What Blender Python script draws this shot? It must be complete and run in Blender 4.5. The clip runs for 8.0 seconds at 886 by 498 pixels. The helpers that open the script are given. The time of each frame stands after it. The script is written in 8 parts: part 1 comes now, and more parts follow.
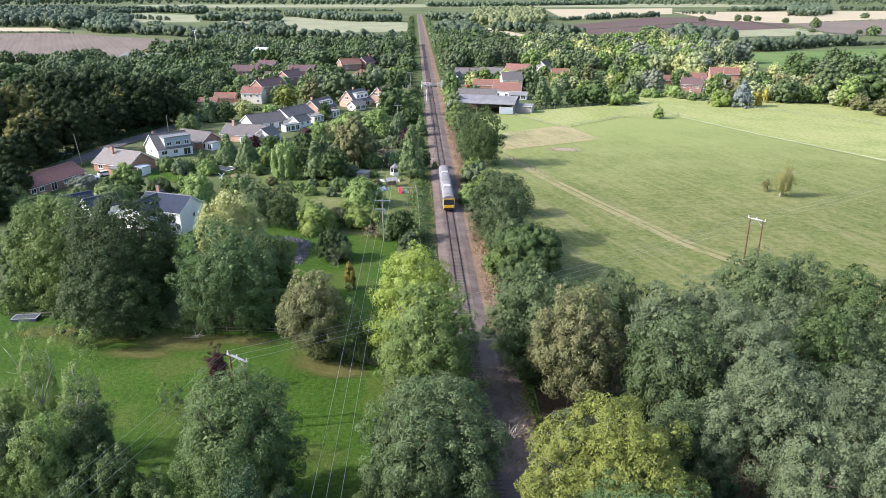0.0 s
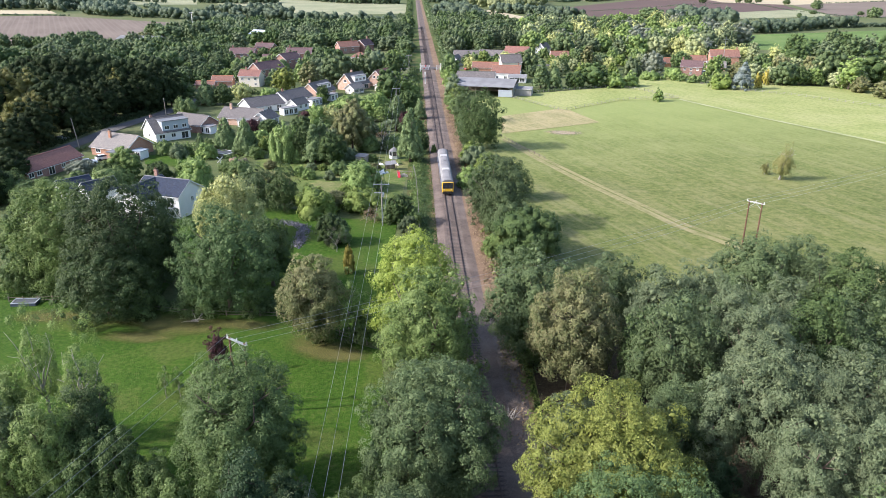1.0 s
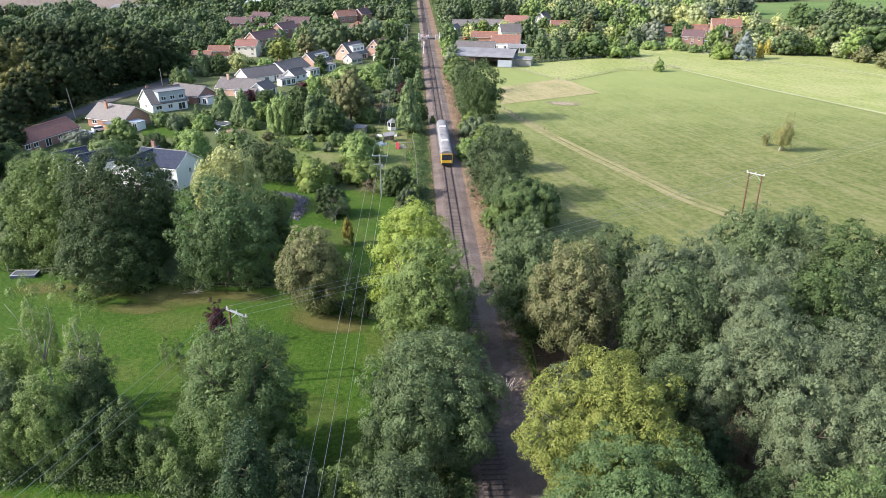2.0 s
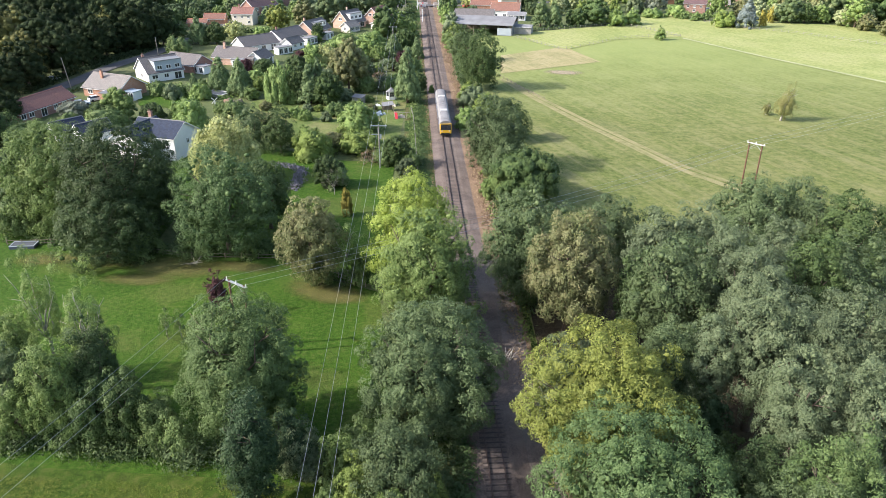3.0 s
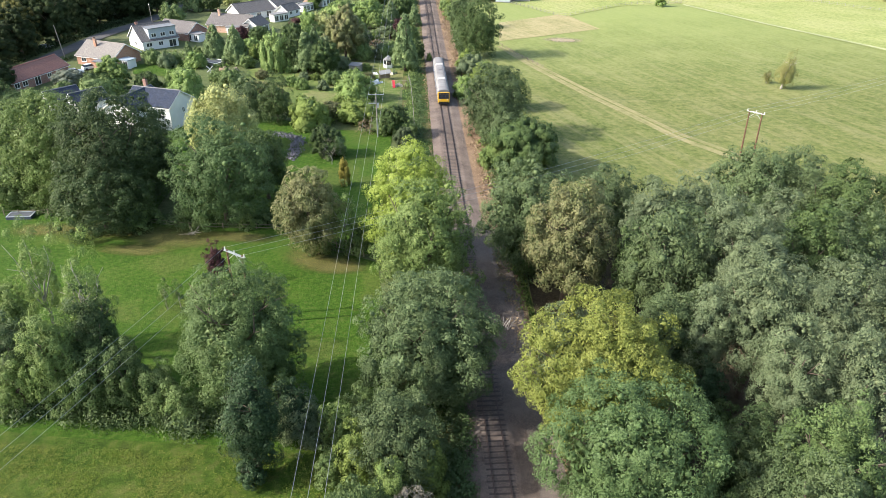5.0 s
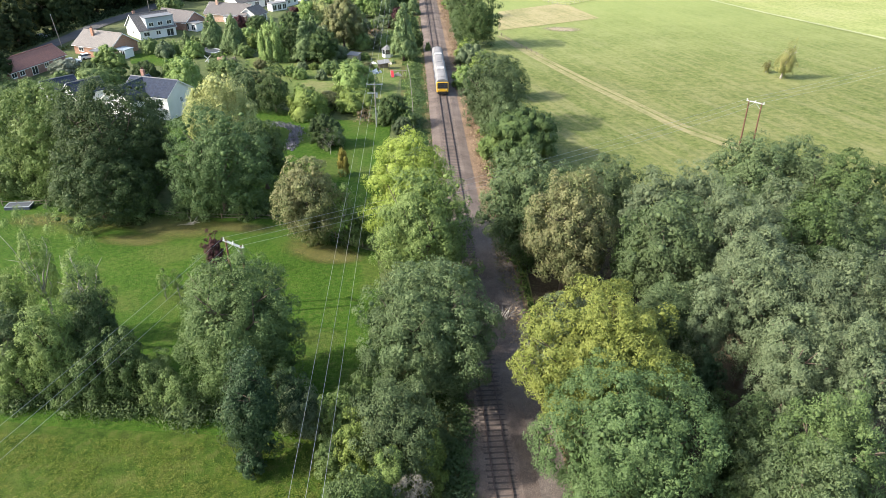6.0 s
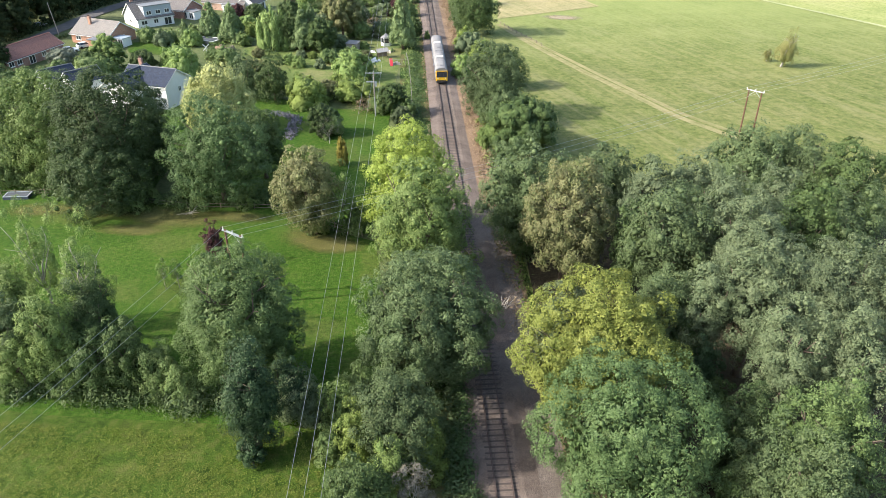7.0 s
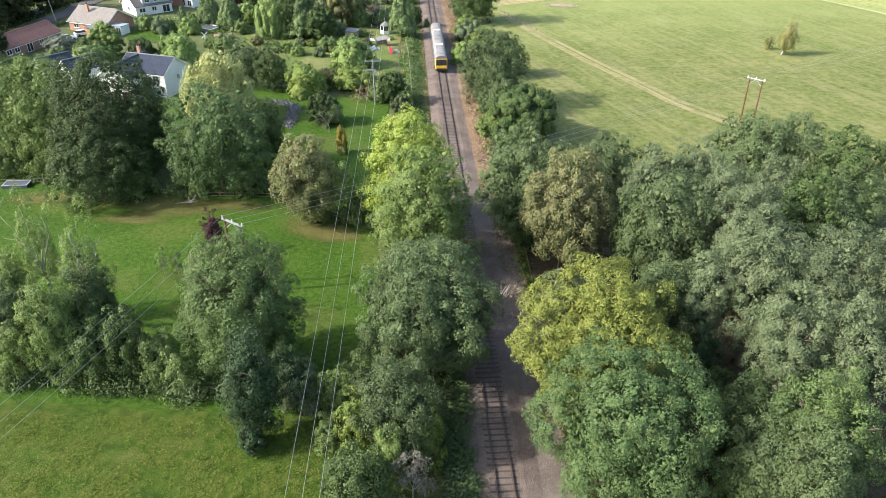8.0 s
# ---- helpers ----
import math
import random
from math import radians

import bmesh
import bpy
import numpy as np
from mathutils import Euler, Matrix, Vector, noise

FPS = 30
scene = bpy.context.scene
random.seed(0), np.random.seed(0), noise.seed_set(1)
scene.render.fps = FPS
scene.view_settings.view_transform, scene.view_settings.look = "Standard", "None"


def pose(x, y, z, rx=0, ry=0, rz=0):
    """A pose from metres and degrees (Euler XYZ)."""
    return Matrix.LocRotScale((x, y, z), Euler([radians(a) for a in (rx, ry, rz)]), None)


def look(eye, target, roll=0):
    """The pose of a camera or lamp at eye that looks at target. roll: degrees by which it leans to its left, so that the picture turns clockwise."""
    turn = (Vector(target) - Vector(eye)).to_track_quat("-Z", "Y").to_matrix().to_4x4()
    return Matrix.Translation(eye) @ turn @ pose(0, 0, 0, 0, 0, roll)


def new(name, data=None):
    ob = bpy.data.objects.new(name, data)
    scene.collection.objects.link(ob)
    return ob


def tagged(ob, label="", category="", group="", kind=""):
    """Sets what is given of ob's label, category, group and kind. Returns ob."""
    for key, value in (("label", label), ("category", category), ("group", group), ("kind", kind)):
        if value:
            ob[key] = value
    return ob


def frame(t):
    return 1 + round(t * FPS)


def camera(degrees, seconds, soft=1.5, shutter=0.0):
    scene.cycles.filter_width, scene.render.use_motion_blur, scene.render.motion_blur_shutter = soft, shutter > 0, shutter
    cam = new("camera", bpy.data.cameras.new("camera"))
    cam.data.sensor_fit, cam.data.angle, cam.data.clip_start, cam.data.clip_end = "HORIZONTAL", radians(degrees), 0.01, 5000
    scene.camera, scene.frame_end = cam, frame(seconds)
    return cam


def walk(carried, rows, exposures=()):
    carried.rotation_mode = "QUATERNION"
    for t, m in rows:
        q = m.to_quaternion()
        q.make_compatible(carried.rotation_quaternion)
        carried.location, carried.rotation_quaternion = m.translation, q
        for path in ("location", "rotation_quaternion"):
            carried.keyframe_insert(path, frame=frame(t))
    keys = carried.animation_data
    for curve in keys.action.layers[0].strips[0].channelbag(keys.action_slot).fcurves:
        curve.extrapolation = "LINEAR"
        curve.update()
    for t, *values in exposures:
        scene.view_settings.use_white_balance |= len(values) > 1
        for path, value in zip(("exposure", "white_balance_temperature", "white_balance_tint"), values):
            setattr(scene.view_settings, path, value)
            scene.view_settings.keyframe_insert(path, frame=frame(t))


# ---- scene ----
import itertools

# A drone hovers 49 m over a single-track railway and slowly tilts down.
EYE = 49.0
cam = camera(64.0, 8.0, soft=0.55)
ROWS = [
    (0.0, 0.302, -20.209, 0.064),
    (0.5, 0.24, -20.358, 0.022),
    (1.0, 0.216, -21.523, 0.005),
    (1.5, 0.176, -22.695, 0.0),
    (3.0, 0.039, -26.177, -0.003),
    (3.5, 0.0, -27.3, 0.0),
    (4.0, -0.041, -27.846, 0.022),
    (4.5, -0.082, -28.227, 0.004),
    (6.0, -0.227, -29.406, 0.004),
    (6.5, -0.261, -29.815, 0.011),
    (7.0, -0.289, -30.264, -0.007),
    (7.5, -0.3, -30.726, -0.014),
    (8.0, -0.321, -31.169, 0.002),
]
walk(cam, [(t, pose(0, 0, EYE, 0, 0, yaw) @ pose(0, 0, 0, 90 + pitch) @ pose(0, 0, 0, 0, 0, roll)) for t, yaw, pitch, roll in ROWS], [(0.0, 0.98, 5800, 19), (1.5, 1.0, 5900, 18), (3.0, 1.09, 6050, 16), (4.5, 1.18, 6250, 13), (8.0, 1.25, 6250, 12)])

# ---- world and sun: hazy sunshine from the left, about 34 degrees high ----
SUN_EL, SUN_TO = radians(34), Vector((0.989, 0.15, 0))
world = bpy.data.worlds.new("sky")
scene.world = world
world.use_nodes = True
wn, wl = world.node_tree.nodes, world.node_tree.links
sky = wn.new("ShaderNodeTexSky")
sky.sky_type, sky.sun_disc, sky.sun_elevation, sky.sun_rotation = "NISHITA", False, SUN_EL, radians(-99)
sky.air_density, sky.dust_density = 1.3, 3.0
wl.new(sky.outputs[0], wn["Background"].inputs["Color"])
wn["Background"].inputs["Strength"].default_value = 0.148
sun = new("sun", bpy.data.lights.new("sun", "SUN"))
sun.data.energy, sun.data.angle, sun.data.color = 3.5, radians(1.2), (1.0, 0.94, 0.84)
sun.matrix_world = look((0, 0, 0), SUN_TO * math.cos(SUN_EL) + Vector((0, 0, -math.sin(SUN_EL))))

# ---- materials ----
def node_mat(name):
    m = bpy.data.materials.new(name)
    m.use_nodes = True
    n, l = m.node_tree.nodes, m.node_tree.links
    return m, n, l, n["Principled BSDF"]


def place_coord(n, l, space="Object"):
    return n.new("ShaderNodeTexCoord").outputs[space]


def noise_tex(n, l, co, scale, detail=4.0, rough=0.55):
    t = n.new("ShaderNodeTexNoise")
    t.inputs["Scale"].default_value, t.inputs["Detail"].default_value, t.inputs["Roughness"].default_value = scale, detail, rough
    if co is not None:
        l.new(co, t.inputs["Vector"])
    return t.outputs["Fac"]


def ramp(n, l, fac, stops):
    r = n.new("ShaderNodeValToRGB")
    e = r.color_ramp.elements
    while len(e) < len(stops):
        e.new(0.5)
    for i, (p, c) in enumerate(stops):
        e[i].position, e[i].color = p, c
    l.new(fac, r.inputs[0])
    return r.outputs[0]


def blend(n, l, fac, a, b, mode="MIX"):
    x = n.new("ShaderNodeMix")
    x.data_type, x.blend_type = "RGBA", mode
    for s, v in ((x.inputs[0], fac), (x.inputs[6], a), (x.inputs[7], b)):
        if isinstance(v, (int, float)):
            s.default_value = v
        elif isinstance(v, tuple):
            s.default_value = v
        else:
            l.new(v, s)
    return x.outputs[2]


def relief(n, l, bsdf, height, strength, distance):
    b = n.new("ShaderNodeBump")
    b.inputs["Strength"].default_value, b.inputs["Distance"].default_value = strength, distance
    l.new(height, b.inputs["Height"])
    l.new(b.outputs[0], bsdf.inputs["Normal"])


def plain(name, colour, rough=0.6, metal=0.0, vary=0.25, scale=3.0, bump=0.0, spec=0.5):
    """A painted, plastered or metal surface with soft stains and grain."""
    m, n, l, b = node_mat(name)
    co = place_coord(n, l)
    big, fine = noise_tex(n, l, co, scale * 0.25), noise_tex(n, l, co, scale * 8)
    dark = tuple(c * (1 - vary) for c in colour[:3]) + (1.0,)
    lite = tuple(min(1, c * (1 + vary * 0.5)) for c in colour[:3]) + (1.0,)
    c = ramp(n, l, big, [(0.3, dark), (0.7, lite)])
    c = blend(n, l, 0.25, c, ramp(n, l, fine, [(0.3, dark), (0.7, lite)]))
    l.new(c, b.inputs["Base Color"])
    b.inputs["Roughness"].default_value, b.inputs["Metallic"].default_value = rough, metal
    b.inputs["Specular IOR Level"].default_value = spec
    if bump:
        relief(n, l, b, fine, 0.6, bump)
    return m


MASSED = {}  # the same foliage where a crown is seen from far off, with relief in place of single leaves, painted shade in its hollows and a brighter value range


def leaf(name, dark, lite, tip, rough=0.55, through_light=0.18, spec=0.2, patch_scale=0.45, massed=False):
    """Foliage: each leaf has its own tint, each tree its own shade, with larger patches over the crown."""
    m, n, l, b = node_mat(name)
    geo, info = n.new("ShaderNodeNewGeometry"), n.new("ShaderNodeObjectInfo")
    co = place_coord(n, l)
    low, high = (tuple(a + (b_ - a) * k for a, b_ in zip(u, v)) for u, v, k in ((dark, lite, 0.42), (lite, tip, 0.55)))
    c = ramp(n, l, geo.outputs["Random Per Island"], [(0.0, low), (0.65, lite), (1.0, high)])
    patch = noise_tex(n, l, co, patch_scale, 3.0)
    c = blend(n, l, ramp(n, l, patch, [(0.35, (0, 0, 0, 1)), (0.7, (0.55, 0.55, 0.55, 1))]), c, tip)
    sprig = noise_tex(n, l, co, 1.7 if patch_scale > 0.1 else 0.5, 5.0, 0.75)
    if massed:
        # shade between sprigs is put into colour: the relief's hollows go darker
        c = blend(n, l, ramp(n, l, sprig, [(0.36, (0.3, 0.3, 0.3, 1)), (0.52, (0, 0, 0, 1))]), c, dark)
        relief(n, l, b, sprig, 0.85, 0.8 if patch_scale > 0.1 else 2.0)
    hsv = n.new("ShaderNodeHueSaturation")
    mapr = n.new("ShaderNodeMapRange")
    mapr.inputs["To Min"].default_value, mapr.inputs["To Max"].default_value = (0.95, 1.32) if massed else (0.84, 1.1)
    l.new(info.outputs["Random"], mapr.inputs["Value"])
    l.new(mapr.outputs[0], hsv.inputs["Value"])
    l.new(c, hsv.inputs["Color"])
    l.new(hsv.outputs[0], b.inputs["Base Color"])
    b.inputs["Roughness"].default_value, b.inputs["Specular IOR Level"].default_value = rough, spec
    tr, mix = n.new("ShaderNodeBsdfTranslucent"), n.new("ShaderNodeMixShader")
    l.new(hsv.outputs[0], tr.inputs["Color"])
    mix.inputs[0].default_value = through_light
    l.new(b.outputs[0], mix.inputs[1])
    l.new(tr.outputs[0], mix.inputs[2])
    l.new(mix.outputs[0], n["Material Output"].inputs["Surface"])
    if not massed:
        MASSED[m.name] = leaf(name + "_massed", dark, lite, tip, rough, through_light, spec, patch_scale, True)
    return m


def turf(name, lush, mid, dry, patch=0.035, dryness=0.55, stripe=0.0, stripe_dir=0.0, bump=0.12, streaks=False, clump=0.9, clumpy=0.4, sunlit_far=()):
    """Grass seen from above: wide patches, tufts and blades; stripe lays mowing or tramlines over it. The far part can
    be painted paler, as if in sunshine.
    """
    m, n, l, b = node_mat(name)
    co = place_coord(n, l)
    wide, tuft, blade = noise_tex(n, l, co, patch, 5.0, 0.6), noise_tex(n, l, co, clump, 4.0, 0.65), noise_tex(n, l, co, 9.0, 3.0, 0.7)
    c = ramp(n, l, wide, [(0.40, lush), (0.50, mid), (dryness + 0.06, dry)])
    c = blend(n, l, clumpy, c, ramp(n, l, tuft, [(0.38, tuple(v * 0.5 for v in lush[:3]) + (1,)), (0.5, mid), (0.64, dry)]))
    c = blend(n, l, 0.35, c, ramp(n, l, blade, [(0.36, tuple(v * 0.35 for v in lush[:3]) + (1,)), (0.66, tuple(min(1, v * 1.35) for v in mid[:3]) + (1,))]))
    if stripe:
        mp = n.new("ShaderNodeMapping")
        mp.vector_type = "TEXTURE"
        mp.inputs["Rotation"].default_value = (0, 0, radians(stripe_dir))
        l.new(co, mp.inputs["Vector"])
        mp.inputs["Scale"].default_value = (30, 1.6, 1)
        line = noise_tex(n, l, mp.outputs[0], 1.0, 3.0, 0.6)
        c = blend(n, l, ramp(n, l, line, [(0.45, (0, 0, 0, 1)), (0.7, (stripe,) * 3 + (1,))]), c, dry)
    if streaks:
        mp2 = n.new("ShaderNodeMapping")
        mp2.vector_type = "TEXTURE"
        mp2.inputs["Rotation"].default_value, mp2.inputs["Scale"].default_value = (0, 0, radians(-66)), (20, 6, 1)
        l.new(co, mp2.inputs["Vector"])
        s1 = noise_tex(n, l, mp2.outputs[0], 1.0, 6.0, 0.68)
        c = blend(n, l, ramp(n, l, s1, [(0.52, (0, 0, 0, 1)), (0.72, (0.38, 0.38, 0.38, 1))]), c, (0.25, 0.228, 0.12, 1.0))
        tussock = noise_tex(n, l, co, 0.24, 5.0, 0.7)
        c = blend(n, l, ramp(n, l, tussock, [(0.34, (0.45, 0.45, 0.45, 1)), (0.5, (0, 0, 0, 1))]), c, tuple(v * 0.72 for v in lush[:3]) + (1.0,))
        c = blend(n, l, ramp(n, l, tussock, [(0.54, (0, 0, 0, 1)), (0.74, (0.4, 0.4, 0.4, 1))]), c, dry)
        c = blend(n, l, ramp(n, l, s1, [(0.28, (0.4, 0.4, 0.4, 1)), (0.44, (0, 0, 0, 1))]), c, tuple(v * 0.8 for v in lush[:3]) + (1.0,))
    # sunshine on the far grass is painted in: paler colour along y
    if sunlit_far:
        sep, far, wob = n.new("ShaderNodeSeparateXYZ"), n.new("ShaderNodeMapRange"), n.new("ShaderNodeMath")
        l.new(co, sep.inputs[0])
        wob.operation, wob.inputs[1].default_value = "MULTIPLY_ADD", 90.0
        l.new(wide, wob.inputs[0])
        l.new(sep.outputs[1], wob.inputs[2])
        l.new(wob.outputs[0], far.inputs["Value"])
        far.inputs["From Min"].default_value, far.inputs["From Max"].default_value = sunlit_far[0] + 45, sunlit_far[1] + 45
        l.new(blend(n, l, 0.72, c, sunlit_far[2]), (mx := n.new("ShaderNodeMix")).inputs[7])
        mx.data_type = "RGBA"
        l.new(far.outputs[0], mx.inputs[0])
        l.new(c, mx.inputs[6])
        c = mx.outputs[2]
    l.new(c, b.inputs["Base Color"])
    b.inputs["Roughness"].default_value, b.inputs["Specular IOR Level"].default_value = 0.9, 0.15
    add = n.new("ShaderNodeMath")
    l.new(tuft, add.inputs[0])
    l.new(blade, add.inputs[1])
    relief(n, l, b, add.outputs[0], 0.8, bump)
    return m


def tillage(name, dark, lite, direction=0.0, pitch=0.35, lane=12.0):
    """Ploughed or stubble field with rows."""
    m, n, l, b = node_mat(name)
    co = place_coord(n, l)
    mp = n.new("ShaderNodeMapping")
    mp.vector_type = "TEXTURE"
    mp.inputs["Rotation"].default_value, mp.inputs["Scale"].default_value = (0, 0, radians(direction)), (120, 1 / pitch, 1)
    l.new(co, mp.inputs["Vector"])
    rows, wide = noise_tex(n, l, mp.outputs[0], 1.0, 4.0, 0.7), noise_tex(n, l, co, 0.012, 5.0)
    c = ramp(n, l, wide, [(0.3, dark), (0.7, lite)])
    c = blend(n, l, 0.6, c, ramp(n, l, rows, [(0.35, dark), (0.65, lite)]))
    lanes = n.new("ShaderNodeTexWave")
    lanes.bands_direction = "Y"
    lanes.inputs["Scale"].default_value, lanes.inputs["Distortion"].default_value, lanes.inputs["Detail"].default_value = 1 / lane * 0.314, 1.2, 2.0
    turn = n.new("ShaderNodeMapping")
    turn.vector_type = "TEXTURE"
    turn.inputs["Rotation"].default_value = (0, 0, radians(direction))
    l.new(co, turn.inputs["Vector"])
    l.new(turn.outputs[0], lanes.inputs["Vector"])
    c = blend(n, l, ramp(n, l, lanes.outputs["Fac"], [(0.6, (0, 0, 0, 1)), (0.98, (0.35, 0.35, 0.35, 1))]), c, tuple(min(1, v * 1.12) for v in lite[:3]) + (1,))
    l.new(c, b.inputs["Base Color"])
    b.inputs["Roughness"].default_value, b.inputs["Specular IOR Level"].default_value = 0.95, 0.1
    return m


def roofing(name, dark, lite, course=0.3, width=0.22, rough=0.75):
    """Tiles or slates in courses, weathered in patches. Its texture runs along the slope by UV in metres."""
    m, n, l, b = node_mat(name)
    uv = n.new("ShaderNodeUVMap").outputs[0]
    br = n.new("ShaderNodeTexBrick")
    br.inputs["Scale"].default_value = 1.0
    br.inputs["Brick Width"].default_value, br.inputs["Row Height"].default_value = width, course
    br.inputs["Mortar Size"].default_value, br.inputs["Bias"].default_value = 0.012, 0.0
    br.inputs["Color1"].default_value, br.inputs["Color2"].default_value = dark, lite
    br.inputs["Mortar"].default_value = tuple(c * 0.35 for c in dark[:3]) + (1,)
    l.new(uv, br.inputs["Vector"])
    st = noise_tex(n, l, uv, 0.5, 5.0, 0.65)
    c = blend(n, l, ramp(n, l, st, [(0.35, (0, 0, 0, 1)), (0.75, (0.6, 0.6, 0.6, 1))]), br.outputs["Color"], tuple(c * 0.6 + 0.03 for c in dark[:3]) + (1,))
    l.new(c, b.inputs["Base Color"])
    b.inputs["Roughness"].default_value, b.inputs["Specular IOR Level"].default_value = rough, 0.2
    relief(n, l, b, br.outputs["Fac"], 0.5, -0.02)
    return m


def brickwork(name, a, c2, mortar):
    m, n, l, b = node_mat(name)
    co = place_coord(n, l)
    sep, com = n.new("ShaderNodeSeparateXYZ"), n.new("ShaderNodeCombineXYZ")
    l.new(co, sep.inputs[0])
    add = n.new("ShaderNodeMath")
    l.new(sep.outputs[0], add.inputs[0])
    l.new(sep.outputs[1], add.inputs[1])
    l.new(add.outputs[0], com.inputs[0])
    l.new(sep.outputs[2], com.inputs[1])
    br = n.new("ShaderNodeTexBrick")
    br.inputs["Scale"].default_value, br.inputs["Brick Width"].default_value, br.inputs["Row Height"].default_value = 1.0, 0.225, 0.075
    br.inputs["Mortar Size"].default_value = 0.006
    br.inputs["Color1"].default_value, br.inputs["Color2"].default_value, br.inputs["Mortar"].default_value = a, c2, mortar
    l.new(com.outputs[0], br.inputs["Vector"])
    st = noise_tex(n, l, co, 0.8, 5.0)
    c = blend(n, l, ramp(n, l, st, [(0.4, (0, 0, 0, 1)), (0.8, (0.5, 0.5, 0.5, 1))]), br.outputs["Color"], tuple(v * 0.6 for v in a[:3]) + (1,))
    l.new(c, b.inputs["Base Color"])
    b.inputs["Roughness"].default_value = 0.85
    relief(n, l, b, br.outputs["Fac"], 0.4, -0.005)
    return m


def gravel(name, stops, size=14.0):
    m, n, l, b = node_mat(name)
    co = place_coord(n, l)
    v = n.new("ShaderNodeTexVoronoi")
    v.inputs["Scale"].default_value = size
    l.new(co, v.inputs["Vector"])
    st, wide = noise_tex(n, l, co, 1.6, 5.0, 0.7), noise_tex(n, l, co, 0.22, 4.0)
    c = ramp(n, l, v.outputs["Color"], stops)
    c = blend(n, l, ramp(n, l, st, [(0.35, (0, 0, 0, 1)), (0.7, (0.55, 0.55, 0.55, 1))]), c, stops[0][1])
    c = blend(n, l, ramp(n, l, wide, [(0.4, (0, 0, 0, 1)), (0.68, (0.6, 0.6, 0.6, 1))]), c, stops[-1][1])
    l.new(c, b.inputs["Base Color"])
    b.inputs["Roughness"].default_value, b.inputs["Specular IOR Level"].default_value = 0.9, 0.2
    relief(n, l, b, v.outputs["Distance"], 0.9, 0.05)
    return m


def glass_mat(name, tint):
    m, n, l, b = node_mat(name)
    b.inputs["Base Color"].default_value = tint
    b.inputs["Roughness"].default_value, b.inputs["Specular IOR Level"].default_value = 0.06, 0.8
    return m


M_PASTURE = turf("pasture", (0.090, 0.130, 0.026, 1), (0.152, 0.178, 0.048, 1), (0.250, 0.235, 0.100, 1), 0.045, 0.55, 0.55, -70.0, streaks=True, clump=0.8, clumpy=0.65, sunlit_far=(165, 265, (0.256, 0.302, 0.098, 1)))
M_LAWN = turf("lawn", (0.029, 0.085, 0.005, 1), (0.057, 0.125, 0.009, 1), (0.143, 0.155, 0.042, 1), 0.085, 0.53, bump=0.3, clump=1.7, clumpy=0.55)
M_ORCHARD = turf("orchard_grass", (0.08, 0.13, 0.026, 1), (0.13, 0.17, 0.045, 1), (0.24, 0.215, 0.10, 1), 0.1, 0.52)
# pale far grass, with the patch of sunshine there put into its colour
M_PADDOCK = turf("sunlit_paddock_grass", (0.204, 0.257, 0.068, 1), (0.294, 0.328, 0.106, 1), (0.389, 0.380, 0.171, 1), 0.05, 0.56, 0.35, -62.0, clump=0.8, clumpy=0.5)
M_TRODDEN = turf("trodden_grass", (0.32, 0.35, 0.17, 1), (0.39, 0.41, 0.21, 1), (0.48, 0.48, 0.28, 1), 0.1, 0.5)
M_CROP = turf("green_crop", (0.085, 0.150, 0.034, 1), (0.125, 0.200, 0.050, 1), (0.18, 0.235, 0.08, 1), 0.03, 0.56, 0.3, 10.0)
M_WORN = turf("worn_grass", (0.185, 0.195, 0.070, 1), (0.255, 0.238, 0.105, 1), (0.33, 0.285, 0.150, 1), 0.2, 0.5, 0.6, -70.0, clump=0.6)
M_ROUGH = turf("rough_grass", (0.038, 0.090, 0.008, 1), (0.082, 0.142, 0.015, 1), (0.190, 0.186, 0.055, 1), 0.11, 0.56, bump=0.8, clump=0.7, clumpy=0.6)
M_LAND = turf("meadow", (0.070, 0.100, 0.030, 1), (0.110, 0.135, 0.05, 1), (0.18, 0.18, 0.09, 1), 0.01, 0.58)
M_VERGE = turf("verge", (0.035, 0.08, 0.014, 1), (0.07, 0.115, 0.025, 1), (0.20, 0.15, 0.07, 1), 0.15, 0.5, bump=0.3)
M_HAY = turf("dry_grass", (0.22, 0.22, 0.09, 1), (0.31, 0.28, 0.13, 1), (0.40, 0.34, 0.18, 1), 0.1, 0.5, 0.5, -68.0)
M_PALE = turf("pale_pasture", (0.20, 0.225, 0.115, 1), (0.26, 0.275, 0.155, 1), (0.34, 0.335, 0.21, 1), 0.02, 0.5, 0.4, 80.0)
M_PLOUGH = tillage("ploughed_soil", (0.130, 0.104, 0.082, 1), (0.200, 0.164, 0.131, 1), 118, 0.10, 4.5)
M_PLOUGH2 = tillage("dark_ploughed_soil", (0.085, 0.06, 0.055, 1), (0.13, 0.092, 0.075, 1), 10)
M_STUBBLE = tillage("stubble", (0.335, 0.285, 0.18, 1), (0.44, 0.385, 0.255, 1), 20)
M_BALLAST = gravel("ballast", [(0.0, (0.070, 0.053, 0.043, 1)), (0.5, (0.152, 0.119, 0.096, 1)), (1.0, (0.25, 0.198, 0.162, 1))])
M_OLDBALLAST = gravel("old_ballast", [(0.0, (0.064, 0.052, 0.043, 1)), (0.5, (0.145, 0.119, 0.099, 1)), (1.0, (0.24, 0.20, 0.168, 1))], 12.0)
M_CESS = gravel("cess_soil", [(0.0, (0.085, 0.055, 0.034, 1)), (0.5, (0.185, 0.122, 0.076, 1)), (1.0, (0.30, 0.21, 0.13, 1))], 7.0)
M_TARMAC = plain("tarmac", (0.10, 0.094, 0.088, 1), 0.9, 0, 0.3, 2.0, 0.004)
